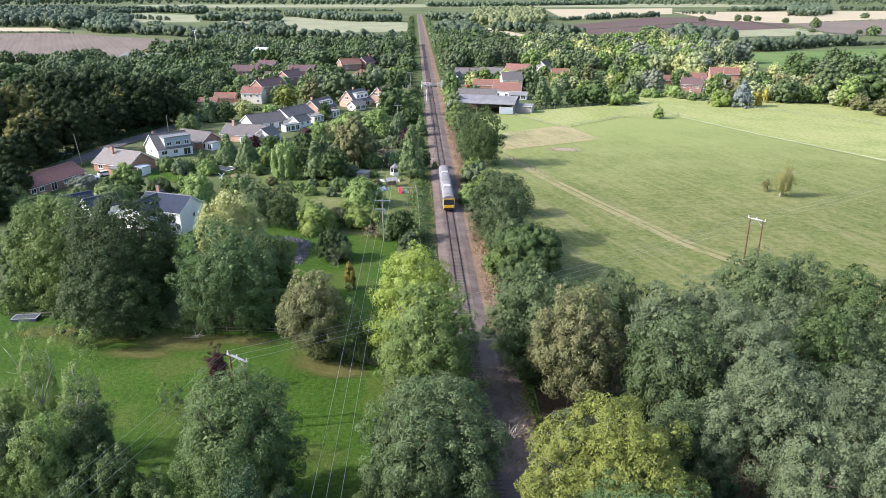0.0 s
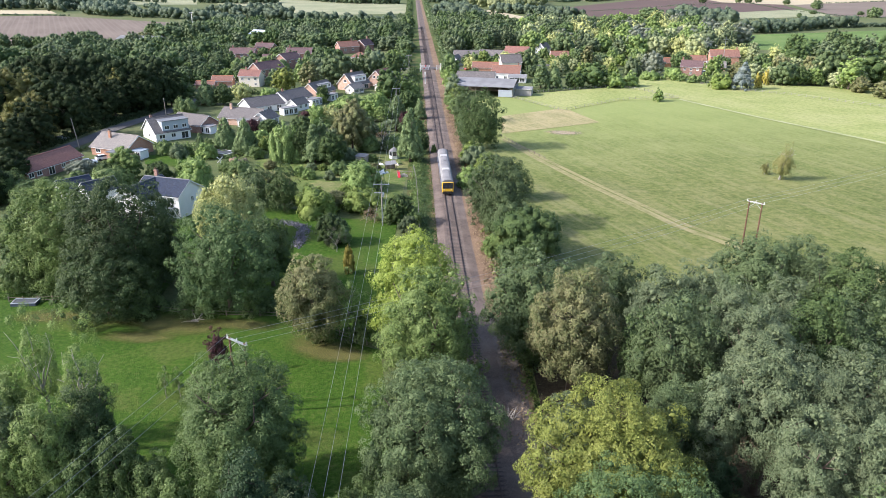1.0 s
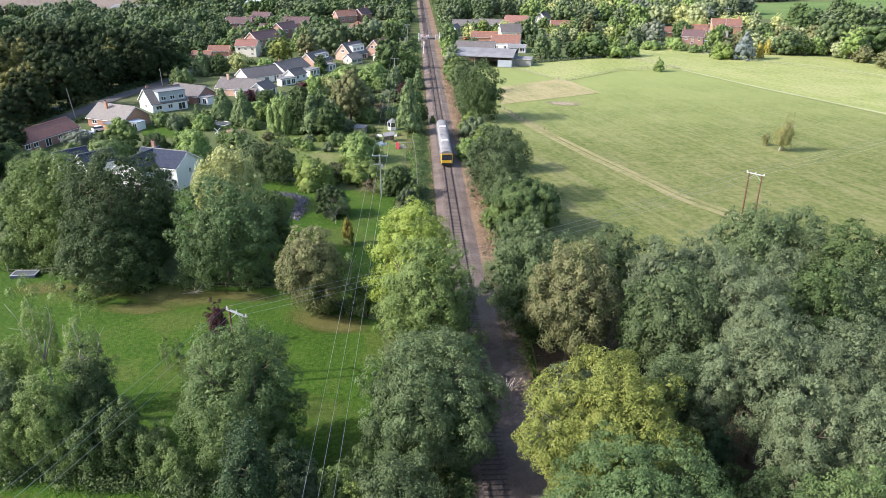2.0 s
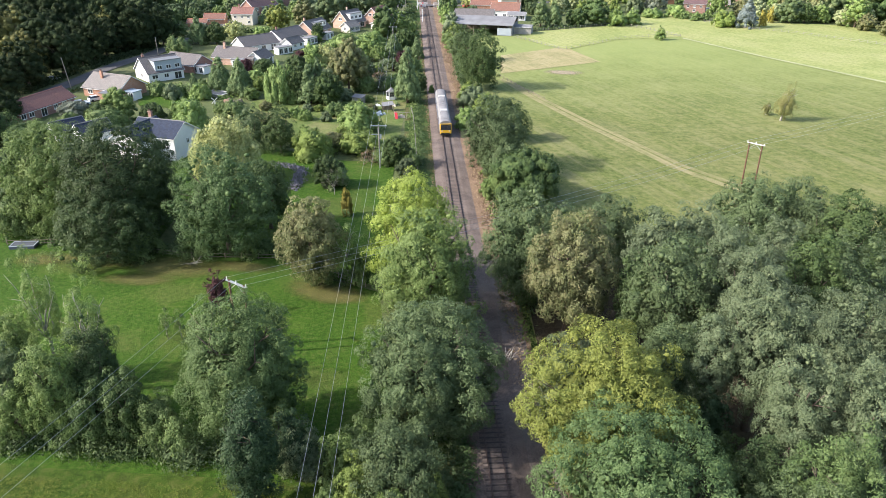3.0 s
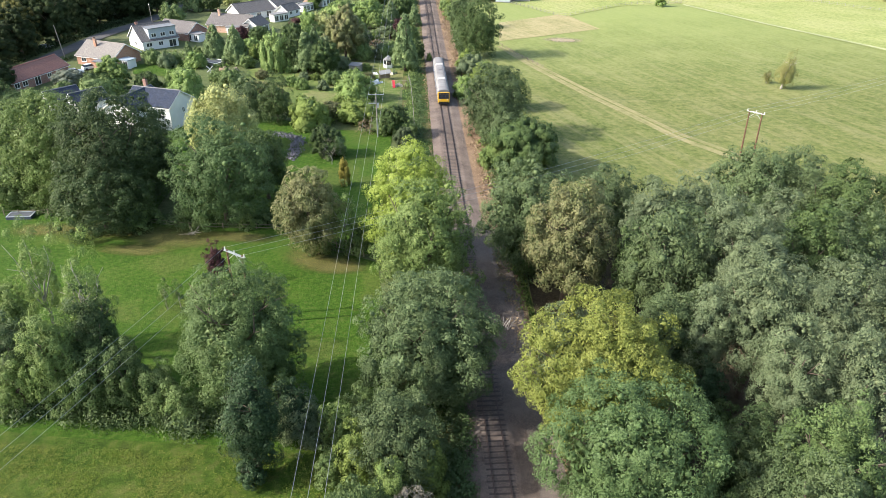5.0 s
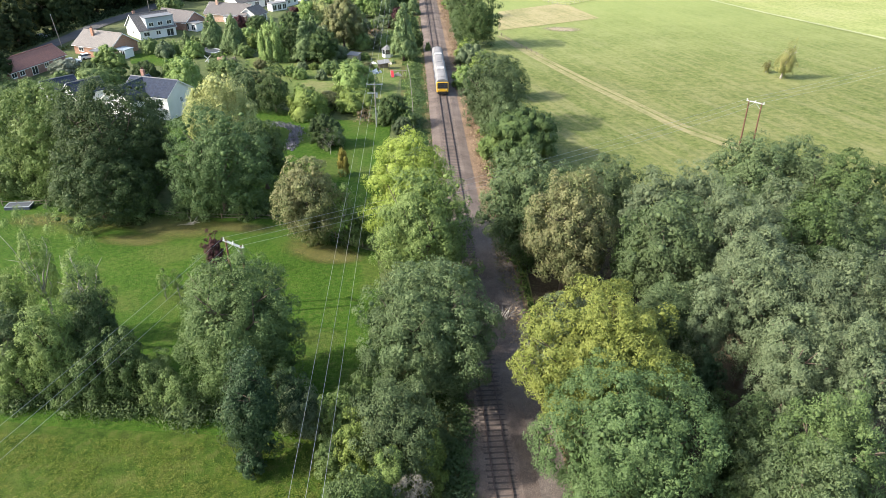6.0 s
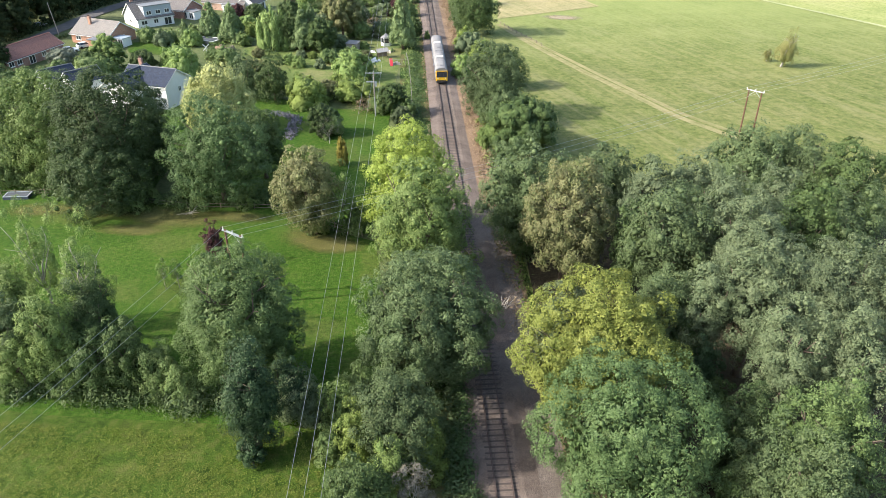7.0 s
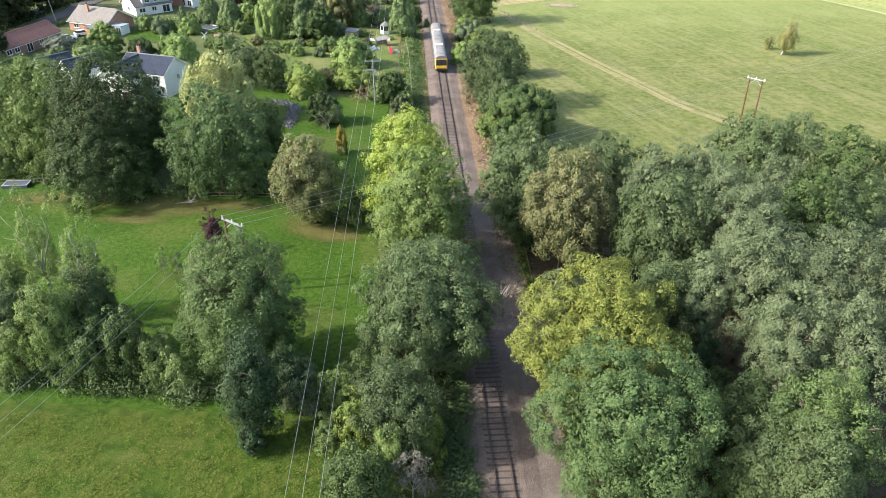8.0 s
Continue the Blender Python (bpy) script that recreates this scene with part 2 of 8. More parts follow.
M_CONCRETE = plain("concrete", (0.36, 0.34, 0.31, 1), 0.85, 0, 0.3, 2.0, 0.003)
M_RAIL = plain("rusty_rail_steel", (0.085, 0.052, 0.040, 1), 0.7, 0.2, 0.4, 4.0)
M_RAILTOP = plain("worn_rail_head", (0.13, 0.10, 0.085, 1), 0.6, 0.3, 0.15, 4.0)
M_SLEEPER = plain("tarred_sleeper", (0.082, 0.064, 0.054, 1), 0.9, 0, 0.6, 5.0, 0.006)
M_BARK = plain("bark", (0.12, 0.09, 0.065, 1), 0.95, 0, 0.4, 6.0, 0.03)
M_BIRCHBARK = plain("pale_bark", (0.42, 0.39, 0.33, 1), 0.9, 0, 0.45, 5.0, 0.02)
M_POLE = plain("creosoted_pole", (0.15, 0.075, 0.045, 1), 0.85, 0, 0.35, 6.0, 0.006)
M_GREYPOLE = plain("weathered_pole", (0.30, 0.27, 0.23, 1), 0.85, 0, 0.35, 6.0, 0.006)
M_STEEL = plain("galvanised_steel", (0.55, 0.57, 0.60, 1), 0.4, 0.7, 0.15, 3.0)
M_WIRE = plain("aluminium_wire", (0.50, 0.51, 0.52, 1), 0.4, 0.8, 0.1, 3.0)
M_WHITE = plain("white_paint", (0.80, 0.79, 0.76, 1), 0.55, 0, 0.1, 2.0)
M_RENDER = plain("white_render", (0.78, 0.77, 0.74, 1), 0.8, 0, 0.12, 1.5, 0.004)
M_CREAM = plain("cream_render", (0.70, 0.64, 0.52, 1), 0.8, 0, 0.12, 1.5, 0.004)
M_GREYCLAD = plain("blue_grey_cladding", (0.38, 0.42, 0.46, 1), 0.6, 0, 0.1, 1.5)
M_BRICK = brickwork("red_brick", (0.28, 0.135, 0.098, 1), (0.35, 0.185, 0.135, 1), (0.38, 0.33, 0.28, 1))
M_BRICK2 = brickwork("buff_pink_brick", (0.50, 0.30, 0.20, 1), (0.58, 0.37, 0.26, 1), (0.48, 0.42, 0.36, 1))
M_BRICK3 = brickwork("orange_brick", (0.38, 0.17, 0.095, 1), (0.45, 0.225, 0.13, 1), (0.42, 0.36, 0.30, 1))
M_TILE_RED = roofing("red_brown_tiles", (0.235, 0.115, 0.090, 1), (0.315, 0.162, 0.126, 1))
M_TILE_ORANGE = roofing("orange_pantiles", (0.23, 0.115, 0.082, 1), (0.30, 0.165, 0.12, 1))
M_TILE_PLUM = roofing("plum_tiles", (0.135, 0.085, 0.082, 1), (0.185, 0.118, 0.112, 1))
M_TILE_GREY = roofing("brown_grey_tiles", (0.140, 0.127, 0.118, 1), (0.210, 0.190, 0.174, 1))
M_TILE_STONE = roofing("lichened_grey_tiles", (0.215, 0.195, 0.172, 1), (0.295, 0.27, 0.238, 1))
M_SLATE = roofing("dark_blue_slate", (0.026, 0.036, 0.060, 1), (0.045, 0.058, 0.090, 1), 0.25, 0.3, 0.85)
M_SHEET = plain("fibre_cement_sheet", (0.22, 0.222, 0.222, 1), 0.9, 0, 0.3, 1.0, 0, 0.1)
M_BLUESHEET = plain("pale_blue_sheet", (0.50, 0.56, 0.62, 1), 0.6, 0, 0.12, 1.0, 0, 0.3)
M_FELT = plain("roof_felt", (0.16, 0.17, 0.18, 1), 0.9, 0, 0.25, 1.5, 0.004)
M_PANE = glass_mat("window_glass", (0.03, 0.036, 0.042, 1))
M_DARK = plain("dark_opening", (0.02, 0.02, 0.02, 1), 0.9, 0, 0.2)
M_LITTER = gravel("leaf_litter", [(0.0, (0.020, 0.016, 0.010, 1)), (0.5, (0.045, 0.036, 0.020, 1)), (1.0, (0.085, 0.070, 0.038, 1))], 5.0)
M_WOOD = plain("weathered_wood", (0.25, 0.20, 0.15, 1), 0.85, 0, 0.35, 4.0, 0.004)
M_OAK = leaf("oak_leaves", (0.041, 0.071, 0.027, 1), (0.091, 0.134, 0.052, 1), (0.155, 0.201, 0.085, 1))
M_DARKOAK = leaf("dark_oak_leaves", (0.024, 0.044, 0.014, 1), (0.053, 0.086, 0.029, 1), (0.101, 0.141, 0.048, 1))
M_DEEP = leaf("deep_green_leaves", (0.028, 0.056, 0.019, 1), (0.066, 0.110, 0.033, 1), (0.125, 0.172, 0.055, 1))
M_GREYGREEN = leaf("grey_green_leaves", (0.051, 0.082, 0.038, 1), (0.124, 0.166, 0.079, 1), (0.193, 0.230, 0.117, 1), 0.6, 0.18, 0.22)
M_HOLLY = leaf("holly_leaves", (0.019, 0.041, 0.017, 1), (0.038, 0.073, 0.029, 1), (0.069, 0.113, 0.047, 1), through_light=0.1)
M_SHRUB = leaf("garden_shrub_leaves", (0.060, 0.103, 0.031, 1), (0.130, 0.192, 0.058, 1), (0.216, 0.278, 0.097, 1))
M_ASH = leaf("ash_leaves", (0.075, 0.129, 0.032, 1), (0.164, 0.242, 0.064, 1), (0.270, 0.343, 0.110, 1))
M_SAGE = leaf("sage_green_leaves", (0.046, 0.082, 0.026, 1), (0.096, 0.149, 0.047, 1), (0.150, 0.210, 0.071, 1))
M_TEAL = leaf("cool_green_leaves", (0.036, 0.071, 0.024, 1), (0.079, 0.131, 0.043, 1), (0.133, 0.190, 0.071, 1))
# leaf colour lifted to paint in the sunshine and haze on the far trees
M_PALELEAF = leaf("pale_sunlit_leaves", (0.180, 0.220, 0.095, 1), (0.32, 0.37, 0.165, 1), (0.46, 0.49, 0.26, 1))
M_LIMEDIM = leaf("yellow_green_leaves", (0.070, 0.112, 0.022, 1), (0.142, 0.198, 0.042, 1), (0.23, 0.28, 0.072, 1))
M_LIME = leaf("lime_green_leaves", (0.165, 0.244, 0.037, 1), (0.323, 0.421, 0.073, 1), (0.470, 0.549, 0.128, 1), through_light=0.3)
M_GOLD = leaf("yellowing_leaves", (0.099, 0.131, 0.027, 1), (0.200, 0.242, 0.049, 1), (0.320, 0.342, 0.080, 1), through_light=0.2)
M_BROWN = leaf("browning_leaves", (0.081, 0.106, 0.038, 1), (0.157, 0.181, 0.069, 1), (0.259, 0.232, 0.112, 1))
M_WILLOW = leaf("willow_leaves", (0.217, 0.246, 0.085, 1), (0.376, 0.409, 0.145, 1), (0.524, 0.532, 0.220, 1))
# near-black leaf colour paints in the cloud shade over the hill wood
M_CLOUDED = leaf("cloud_shaded_leaves", (0.013, 0.024, 0.010, 1), (0.028, 0.046, 0.017, 1), (0.052, 0.070, 0.026, 1), rough=0.75, through_light=0.12, spec=0.1)
M_GOLDEN = leaf("golden_conifer_leaves", (0.203, 0.179, 0.032, 1), (0.343, 0.296, 0.054, 1), (0.452, 0.382, 0.090, 1))
M_BIRCH = leaf("birch_leaves", (0.122, 0.148, 0.044, 1), (0.216, 0.237, 0.078, 1), (0.320, 0.276, 0.114, 1))
M_MAROON = leaf("purple_leaves", (0.035, 0.014, 0.017, 1), (0.065, 0.026, 0.028, 1), (0.10, 0.045, 0.042, 1))
M_FIR = leaf("conifer_needles", (0.072, 0.120, 0.047, 1), (0.146, 0.208, 0.083, 1), (0.234, 0.299, 0.124, 1))
M_RUST = leaf("gilded_oak_leaves", (0.072, 0.084, 0.020, 1), (0.155, 0.162, 0.042, 1), (0.265, 0.240, 0.068, 1), through_light=0.15)
M_WEEP = leaf("weeping_willow_leaves", (0.114, 0.184, 0.048, 1), (0.219, 0.315, 0.097, 1), (0.350, 0.446, 0.153, 1))
M_BLUEFIR = leaf("blue_conifer_needles", (0.08, 0.105, 0.095, 1), (0.145, 0.18, 0.165, 1), (0.21, 0.245, 0.22, 1))
M_SILVER = leaf("silvery_leaves", (0.099, 0.115, 0.078, 1), (0.173, 0.200, 0.138, 1), (0.251, 0.275, 0.203, 1))
M_STRAW = leaf("dry_stems", (0.140, 0.100, 0.055, 1), (0.240, 0.175, 0.100, 1), (0.340, 0.260, 0.155, 1), through_light=0.15)
M_TWIG = leaf("grey_twigs", (0.085, 0.078, 0.060, 1), (0.165, 0.152, 0.118, 1), (0.25, 0.232, 0.180, 1), through_light=0.1)
M_LAVENDER = leaf("lavender_flowers", (0.095, 0.090, 0.105, 1), (0.195, 0.180, 0.212, 1), (0.31, 0.285, 0.335, 1))


def patch_mat(name, a, b2):
    """Worn ground with a ragged edge that fades into what lies under it."""
    m, n, l, b = node_mat(name)
    co = place_coord(n, l)
    grad = n.new("ShaderNodeTexGradient")
    grad.gradient_type = "SPHERICAL"
    l.new(co, grad.inputs["Vector"])
    info, add = n.new("ShaderNodeObjectInfo"), n.new("ShaderNodeVectorMath")
    l.new(co, add.inputs[0])
    l.new(info.outputs["Location"], add.inputs[1])
    ragged, fine = noise_tex(n, l, add.outputs[0], 3.0, 6.0, 0.7), noise_tex(n, l, add.outputs[0], 30.0, 4.0, 0.7)
    k = n.new("ShaderNodeMath")
    k.operation = "MULTIPLY"
    l.new(ragged, k.inputs[0])
    l.new(grad.outputs["Fac"], k.inputs[1])
    l.new(ramp(n, l, k.outputs[0], [(0.05, (0, 0, 0, 1)), (0.32, (0.7, 0.7, 0.7, 1))]), b.inputs["Alpha"])
    l.new(ramp(n, l, fine, [(0.35, a), (0.65, b2)]), b.inputs["Base Color"])
    b.inputs["Roughness"].default_value, b.inputs["Specular IOR Level"].default_value = 0.95, 0.1
    return m


M_DRYPATCH = patch_mat("dry_patch", (0.10, 0.105, 0.028, 1), (0.165, 0.150, 0.055, 1))
M_EARTHPATCH = patch_mat("earth_patch", (0.24, 0.19, 0.12, 1), (0.46, 0.39, 0.28, 1))

# ---- mesh helpers ----
class Geo:
    """Gathers boxes, slabs and tubes into one mesh."""

    def __init__(self):
        self.v, self.f = [], []

    def add(self, verts, faces):
        k = len(self.v)
        self.v += [tuple(p) for p in verts]
        self.f += [tuple(i + k for i in q) for q in faces]
        return self

    def box(self, x0, x1, y0, y1, z0, z1):
        return self.add([(x0, y0, z0), (x1, y0, z0), (x1, y1, z0), (x0, y1, z0), (x0, y0, z1), (x1, y0, z1), (x1, y1, z1), (x0, y1, z1)],
                        [(3, 2, 1, 0), (4, 5, 6, 7), (0, 1, 5, 4), (1, 2, 6, 5), (2, 3, 7, 6), (3, 0, 4, 7)])

    def slab(self, quad, thick):
        """A quad (counter-clockwise from outside) thickened inwards."""
        q = [Vector(p) for p in quad]
        nrm = (q[1] - q[0]).cross(q[-1] - q[0]).normalized() * thick
        n = len(q)
        return self.add(q + [p - nrm for p in q], [tuple(range(n)), tuple(range(2 * n - 1, n - 1, -1))] + [(i, i + n, (i + 1) % n + n, (i + 1) % n) for i in range(n)])

    def extrude(self, outline, y0, y1):
        """An outline of (x, z), counter-clockwise seen from -y, drawn out from y0 to y1."""
        n = len(outline)
        return self.add([(x, y0, z) for x, z in outline] + [(x, y1, z) for x, z in outline],
                        [tuple(range(n)), tuple(range(2 * n - 1, n - 1, -1))] + [(i, i + n, (i + 1) % n + n, (i + 1) % n) for i in range(n)])

    def tube(self, a, b, r0, r1, n=7, caps=True):
        a, b = Vector(a), Vector(b)
        d = (b - a).normalized()
        u = d.orthogonal().normalized()
        w = d.cross(u)
        ring = [u * math.cos(2 * math.pi * i / n) + w * math.sin(2 * math.pi * i / n) for i in range(n)]
        f = [(i, (i + 1) % n, (i + 1) % n + n, i + n) for i in range(n)]
        if caps:
            f += [tuple(range(n - 1, -1, -1)), tuple(range(n, 2 * n))]
        return self.add([a + p * r0 for p in ring] + [b + p * r1 for p in ring], f)

    def path(self, pts, radii, n=7):
        """One bent tapering tube through the points."""
        pts = [Vector(p) for p in pts]
        u, v = (pts[1] - pts[0]).orthogonal().normalized(), []
        for i, p in enumerate(pts):
            d = (pts[min(i + 1, len(pts) - 1)] - pts[max(i - 1, 0)]).normalized()
            u = (u - d * u.dot(d)).normalized()
            w = d.cross(u)
            v += [p + (u * math.cos(2 * math.pi * k / n) + w * math.sin(2 * math.pi * k / n)) * radii[i] for k in range(n)]
        f = [(i * n + k, i * n + (k + 1) % n, (i + 1) * n + (k + 1) % n, (i + 1) * n + k) for i in range(len(pts) - 1) for k in range(n)]
        return self.add(v, f + [tuple(range(n - 1, -1, -1)), tuple(range((len(pts) - 1) * n, len(pts) * n))])

    def mesh(self, name, mat, smooth=False):
        me = bpy.data.meshes.new(name)
        me.from_pydata(self.v, [], self.f)
        me.materials.append(mat)
        if smooth:
            me.polygons.foreach_set("use_smooth", [True] * len(me.polygons))
        return me


PHI = (1 + 5 ** 0.5) / 2
ICO = np.array([(-1, PHI, 0), (1, PHI, 0), (-1, -PHI, 0), (1, -PHI, 0), (0, -1, PHI), (0, 1, PHI), (0, -1, -PHI), (0, 1, -PHI), (PHI, 0, -1), (PHI, 0, 1), (-PHI, 0, -1), (-PHI, 0, 1)]) / math.hypot(1, PHI)
ICO_F = [(a, b, c) if np.dot(np.cross(ICO[b] - ICO[a], ICO[c] - ICO[a]), ICO[a]) > 0 else (a, c, b) for a, b, c in itertools.combinations(range(12), 3) if max(np.linalg.norm(ICO[a] - ICO[b]), np.linalg.norm(ICO[b] - ICO[c]), np.linalg.norm(ICO[a] - ICO[c])) < 1.1]


def tris_mesh(name, verts, mats, boughs=None):
    """A mesh of loose triangles from an array (n, 3, 3), and of rounded boughs from an array (m, 12, 3)."""
    n, m = len(verts), 0 if boughs is None else len(boughs)
    co = np.asarray(verts, dtype=np.float32).reshape(-1, 3)
    idx = np.arange(3 * n, dtype=np.int32)
    if m:
        co = np.concatenate([co, np.asarray(boughs, dtype=np.float32).reshape(-1, 3)])
        idx = np.concatenate([idx, (3 * n + 12 * np.arange(m)[:, None] + np.array(ICO_F).ravel()[None]).ravel().astype(np.int32)])
    k = len(idx) // 3
    me = bpy.data.meshes.new(name)
    me.vertices.add(len(co))
    me.vertices.foreach_set("co", np.ascontiguousarray(co).ravel())
    me.loops.add(3 * k)
    me.loops.foreach_set("vertex_index", idx)
    me.polygons.add(k)
    me.polygons.foreach_set("loop_start", np.arange(0, 3 * k, 3, dtype=np.int32))
    me.polygons.foreach_set("use_smooth", np.arange(k) >= n)
    for mat in mats:
        me.materials.append(mat)
    me.update(calc_edges=True)
    return me


def part(name, geo, mat, parent, label="", smooth=False):
    """One mesh under a thing or a part."""
    ob = new(name, geo if isinstance(geo, bpy.types.Mesh) else geo.mesh(name, mat, smooth))
    ob.parent = parent
    return tagged(ob, label)


def thing(name, m, label, category, group="", kind=""):
    ob = new(name)
    ob.matrix_world = m
    ob.empty_display_size = 0.2
    return tagged(ob, label, category, group, kind)


SHEETS = [0]


def sheet(name, pts, z, mat, label, category="ground"):
    """A flat piece of land; each lies a little over the one before."""
    SHEETS[0] += 1
    z += 0.006 * SHEETS[0]
    me = bpy.data.meshes.new(name)
    me.from_pydata([(x, y, z) for x, y in pts], [], [tuple(range(len(pts)))])
    me.materials.append(mat)
    return tagged(new(name, me), label, category, "", "structure")

# ---- trees ----
def unit(v):
    return v / np.maximum(np.linalg.norm(v, axis=-1, keepdims=True), 1e-9)


def cards(rng, c, nrm, size, aspect, hang=0.0, slim=1.0):
    """Small folded leaf sprays at the places c that face along nrm."""
    n = len(c)
    t = rng.normal(size=(n, 3))
    t[:, 2] -= hang * 3
    u = unit(t - nrm * (t * nrm).sum(1, keepdims=True))
    w = np.cross(nrm, u)
    s = size * rng.uniform(0.6, 1.3, (n, 1))
    tip = nrm * s * rng.uniform(-0.25, 0.25, (n, 1))
    return np.stack([c - u * s * aspect * 0.45 - w * s * 0.5 * slim, c - u * s * aspect * 0.45 + w * s * 0.5 * slim, c + u * s * aspect * 0.6 + tip], 1)


PROFILE = {
    "round": lambda z: np.sqrt(np.clip(1 - (2 * z - 0.92) ** 2 / 1.18, 0, 1)),
    "dome": lambda z: np.sqrt(np.clip(1 - np.clip((z - 0.3) / 0.7, -0.75, 1) ** 2, 0, 1)),
    "tall": lambda z: np.clip(np.sin(np.pi * np.clip(z * 0.86 + 0.12, 0, 1)), 0, 1) ** 0.75,
    "cone": lambda z: np.clip(1.02 - z, 0, 1) ** 0.85,
    "bush": lambda z: np.sqrt(np.clip(1 - (z * 0.96) ** 2, 0, 1)),
    "weep": lambda z: np.sqrt(np.clip(1 - np.clip((z - 0.35) / 0.65, -0.6, 1) ** 2, 0, 1)),
}


def hull_spread(rng, prof, r, height, n):
    """Heights and bearings spread evenly over the surface of a hull."""
    z = np.linspace(0, 1, 200)
    rr = prof(z) * r
    wgt = (rr + 0.12 * r) * np.sqrt(np.gradient(rr) ** 2 + (height / 199) ** 2)
    cdf = np.cumsum(wgt) / wgt.sum()
    u = (np.arange(n) + rng.uniform(0, 1, n)) / n
    return np.interp(u, cdf, z), (np.arange(n) * 2.39996 + rng.uniform(-0.5, 0.5, n)) % (2 * np.pi)


def crown(seed, shape, r, z0, z1, clumps, clump_r, per, size, aspect, hang=0.0, hollow=0.0, lobes=0.22, fine=True, core=0.72):
    """A crown of leaf sprays round many rounded boughs, spread over a lobed hull between the heights z0 and z1; core: how much of each bough is closed."""
    rng = np.random.default_rng(seed)
    prof, hgt, n = PROFILE[shape], z1 - z0, clumps
    zz, az = hull_spread(rng, prof, r, hgt, n)

    def place(z, a):
        return np.stack([np.cos(a) * prof(z) * r, np.sin(a) * prof(z) * r, z0 + z * hgt], 1)

    bz, ba = hull_spread(rng, prof, r, hgt, 22)
    boss, hull = place(bz, ba), place(zz, az)
    near = np.min(np.linalg.norm(hull[:, None] - boss[None], axis=2) / rng.uniform(0.26, 0.46, 22), axis=1) / r
    k = 0.83 + (1.3 if fine else 1.1) * lobes * np.clip(1 - near ** 2, -0.4, 1) - hollow * rng.uniform(0, 1, n) ** 2.5 * 0.5 + rng.uniform(-0.05, 0.04, n)
    mid = np.array([0, 0, z0 + 0.4 * hgt])
    c = mid + (hull - mid) * k[:, None] + rng.normal(size=(n, 3)) * 0.025 * r
    out = unit((hull - mid) / np.array([r, r, 0.6 * hgt]))
    cr = clump_r * rng.uniform(0.65, 1.3, n)
    d = unit(rng.normal(size=(n, per, 3)) + out[:, None] * 0.9 + np.array([0, 0, 0.4]))
    p = c[:, None] + d * (cr[:, None] * rng.uniform(0.72, 1.08, (n, per)))[..., None] * np.array([1, 1, 0.85])
    if hang:
        p[..., 2] -= hang * rng.uniform(0, 1, (n, per)) ** 1.3 * (p[..., 2] - z0) * 0.75
    nr = unit(d * 0.9 + out[:, None] * 0.3 + np.array([0, 0, 0.12]) + rng.normal(size=(n, per, 3)) * (0.48 if fine else 0.35))
    p, nr = p.reshape(-1, 3), nr.reshape(-1, 3)
    keep = p[:, 2] > 0.12
    q = cards(rng, p[keep], nr[keep], size, aspect, hang, 0.85 if fine else 1.0)
    if not core:
        return q, None
    if fine:
        m = 17 * n  # leaves deep inside close the crown behind the outer sprays
        deep = mid + (np.repeat(hull, 17, axis=0) - mid) * rng.uniform(0.45, 0.68, (m, 1)) + rng.normal(size=(m, 3)) * 0.07 * r
        q = np.concatenate([q, cards(rng, deep, unit(deep - mid + rng.normal(size=(m, 3)) * 0.3 * r), 0.36, 1.4)])
    # the boughs themselves; far crowns have a second layer of them deeper in
    b, br = (c - out * cr[:, None] * 0.25, cr * core) if fine else (np.concatenate([c, mid + (c[::3] - mid) * 0.6]), np.concatenate([cr * core, cr[::3] * 1.5]))
    v = b[:, None] + ICO[None] * (br[:, None] * rng.uniform(0.65, 1.22, (len(b), 12)))[..., None] * np.array([1, 1, 0.85])
    v[..., 2] = np.maximum(v[..., 2], 0.05)
    return q, v


def trunk_geos(seed, h, r, z_fork, spread, limbs, n=7):
    """A tapered trunk and the crooked limbs that reach from it into the crown."""
    rng = random.Random(seed)
    base = [Vector((0, 0, -0.2))]
    for i in range(1, 6):
        base.append(Vector((rng.uniform(-0.15, 0.15) * i * 0.3, rng.uniform(-0.15, 0.15) * i * 0.3, z_fork * i / 5)))
    geos = [Geo().path(base, [r * 1.35, r, r * 0.9, r * 0.82, r * 0.76, r * 0.7], n)]
    for k in range(limbs):
        a, p, rr = 2 * math.pi * k / limbs + rng.uniform(-0.4, 0.4), base[-1 if k % 2 else -2], r * rng.uniform(0.35, 0.55)
        reach, top = spread * rng.uniform(0.45, 0.8), z_fork + (h - z_fork) * rng.uniform(0.35, 0.85)
        pts = [p]
        for i in range(1, 5):
            f = i / 4
            pts.append(Vector((math.cos(a) * reach * f + rng.uniform(-0.3, 0.3), math.sin(a) * reach * f + rng.uniform(-0.3, 0.3), p.z + (top - p.z) * f ** 0.85)))
        g = Geo().path(pts, [rr, rr * 0.75, rr * 0.5, rr * 0.32, rr * 0.15], 5)
        for j in (2, 3) if n > 4 else ():
            q = pts[j] + Vector((rng.uniform(-1, 1), rng.uniform(-1, 1), rng.uniform(0.2, 1))) * spread * 0.35
            g.tube(pts[j], q, rr * 0.35, rr * 0.08, 4)
        geos.append(g)
    return geos


def joined(geos):
    out = Geo()
    for g in geos:
        out.add(g.v, g.f)
    return out


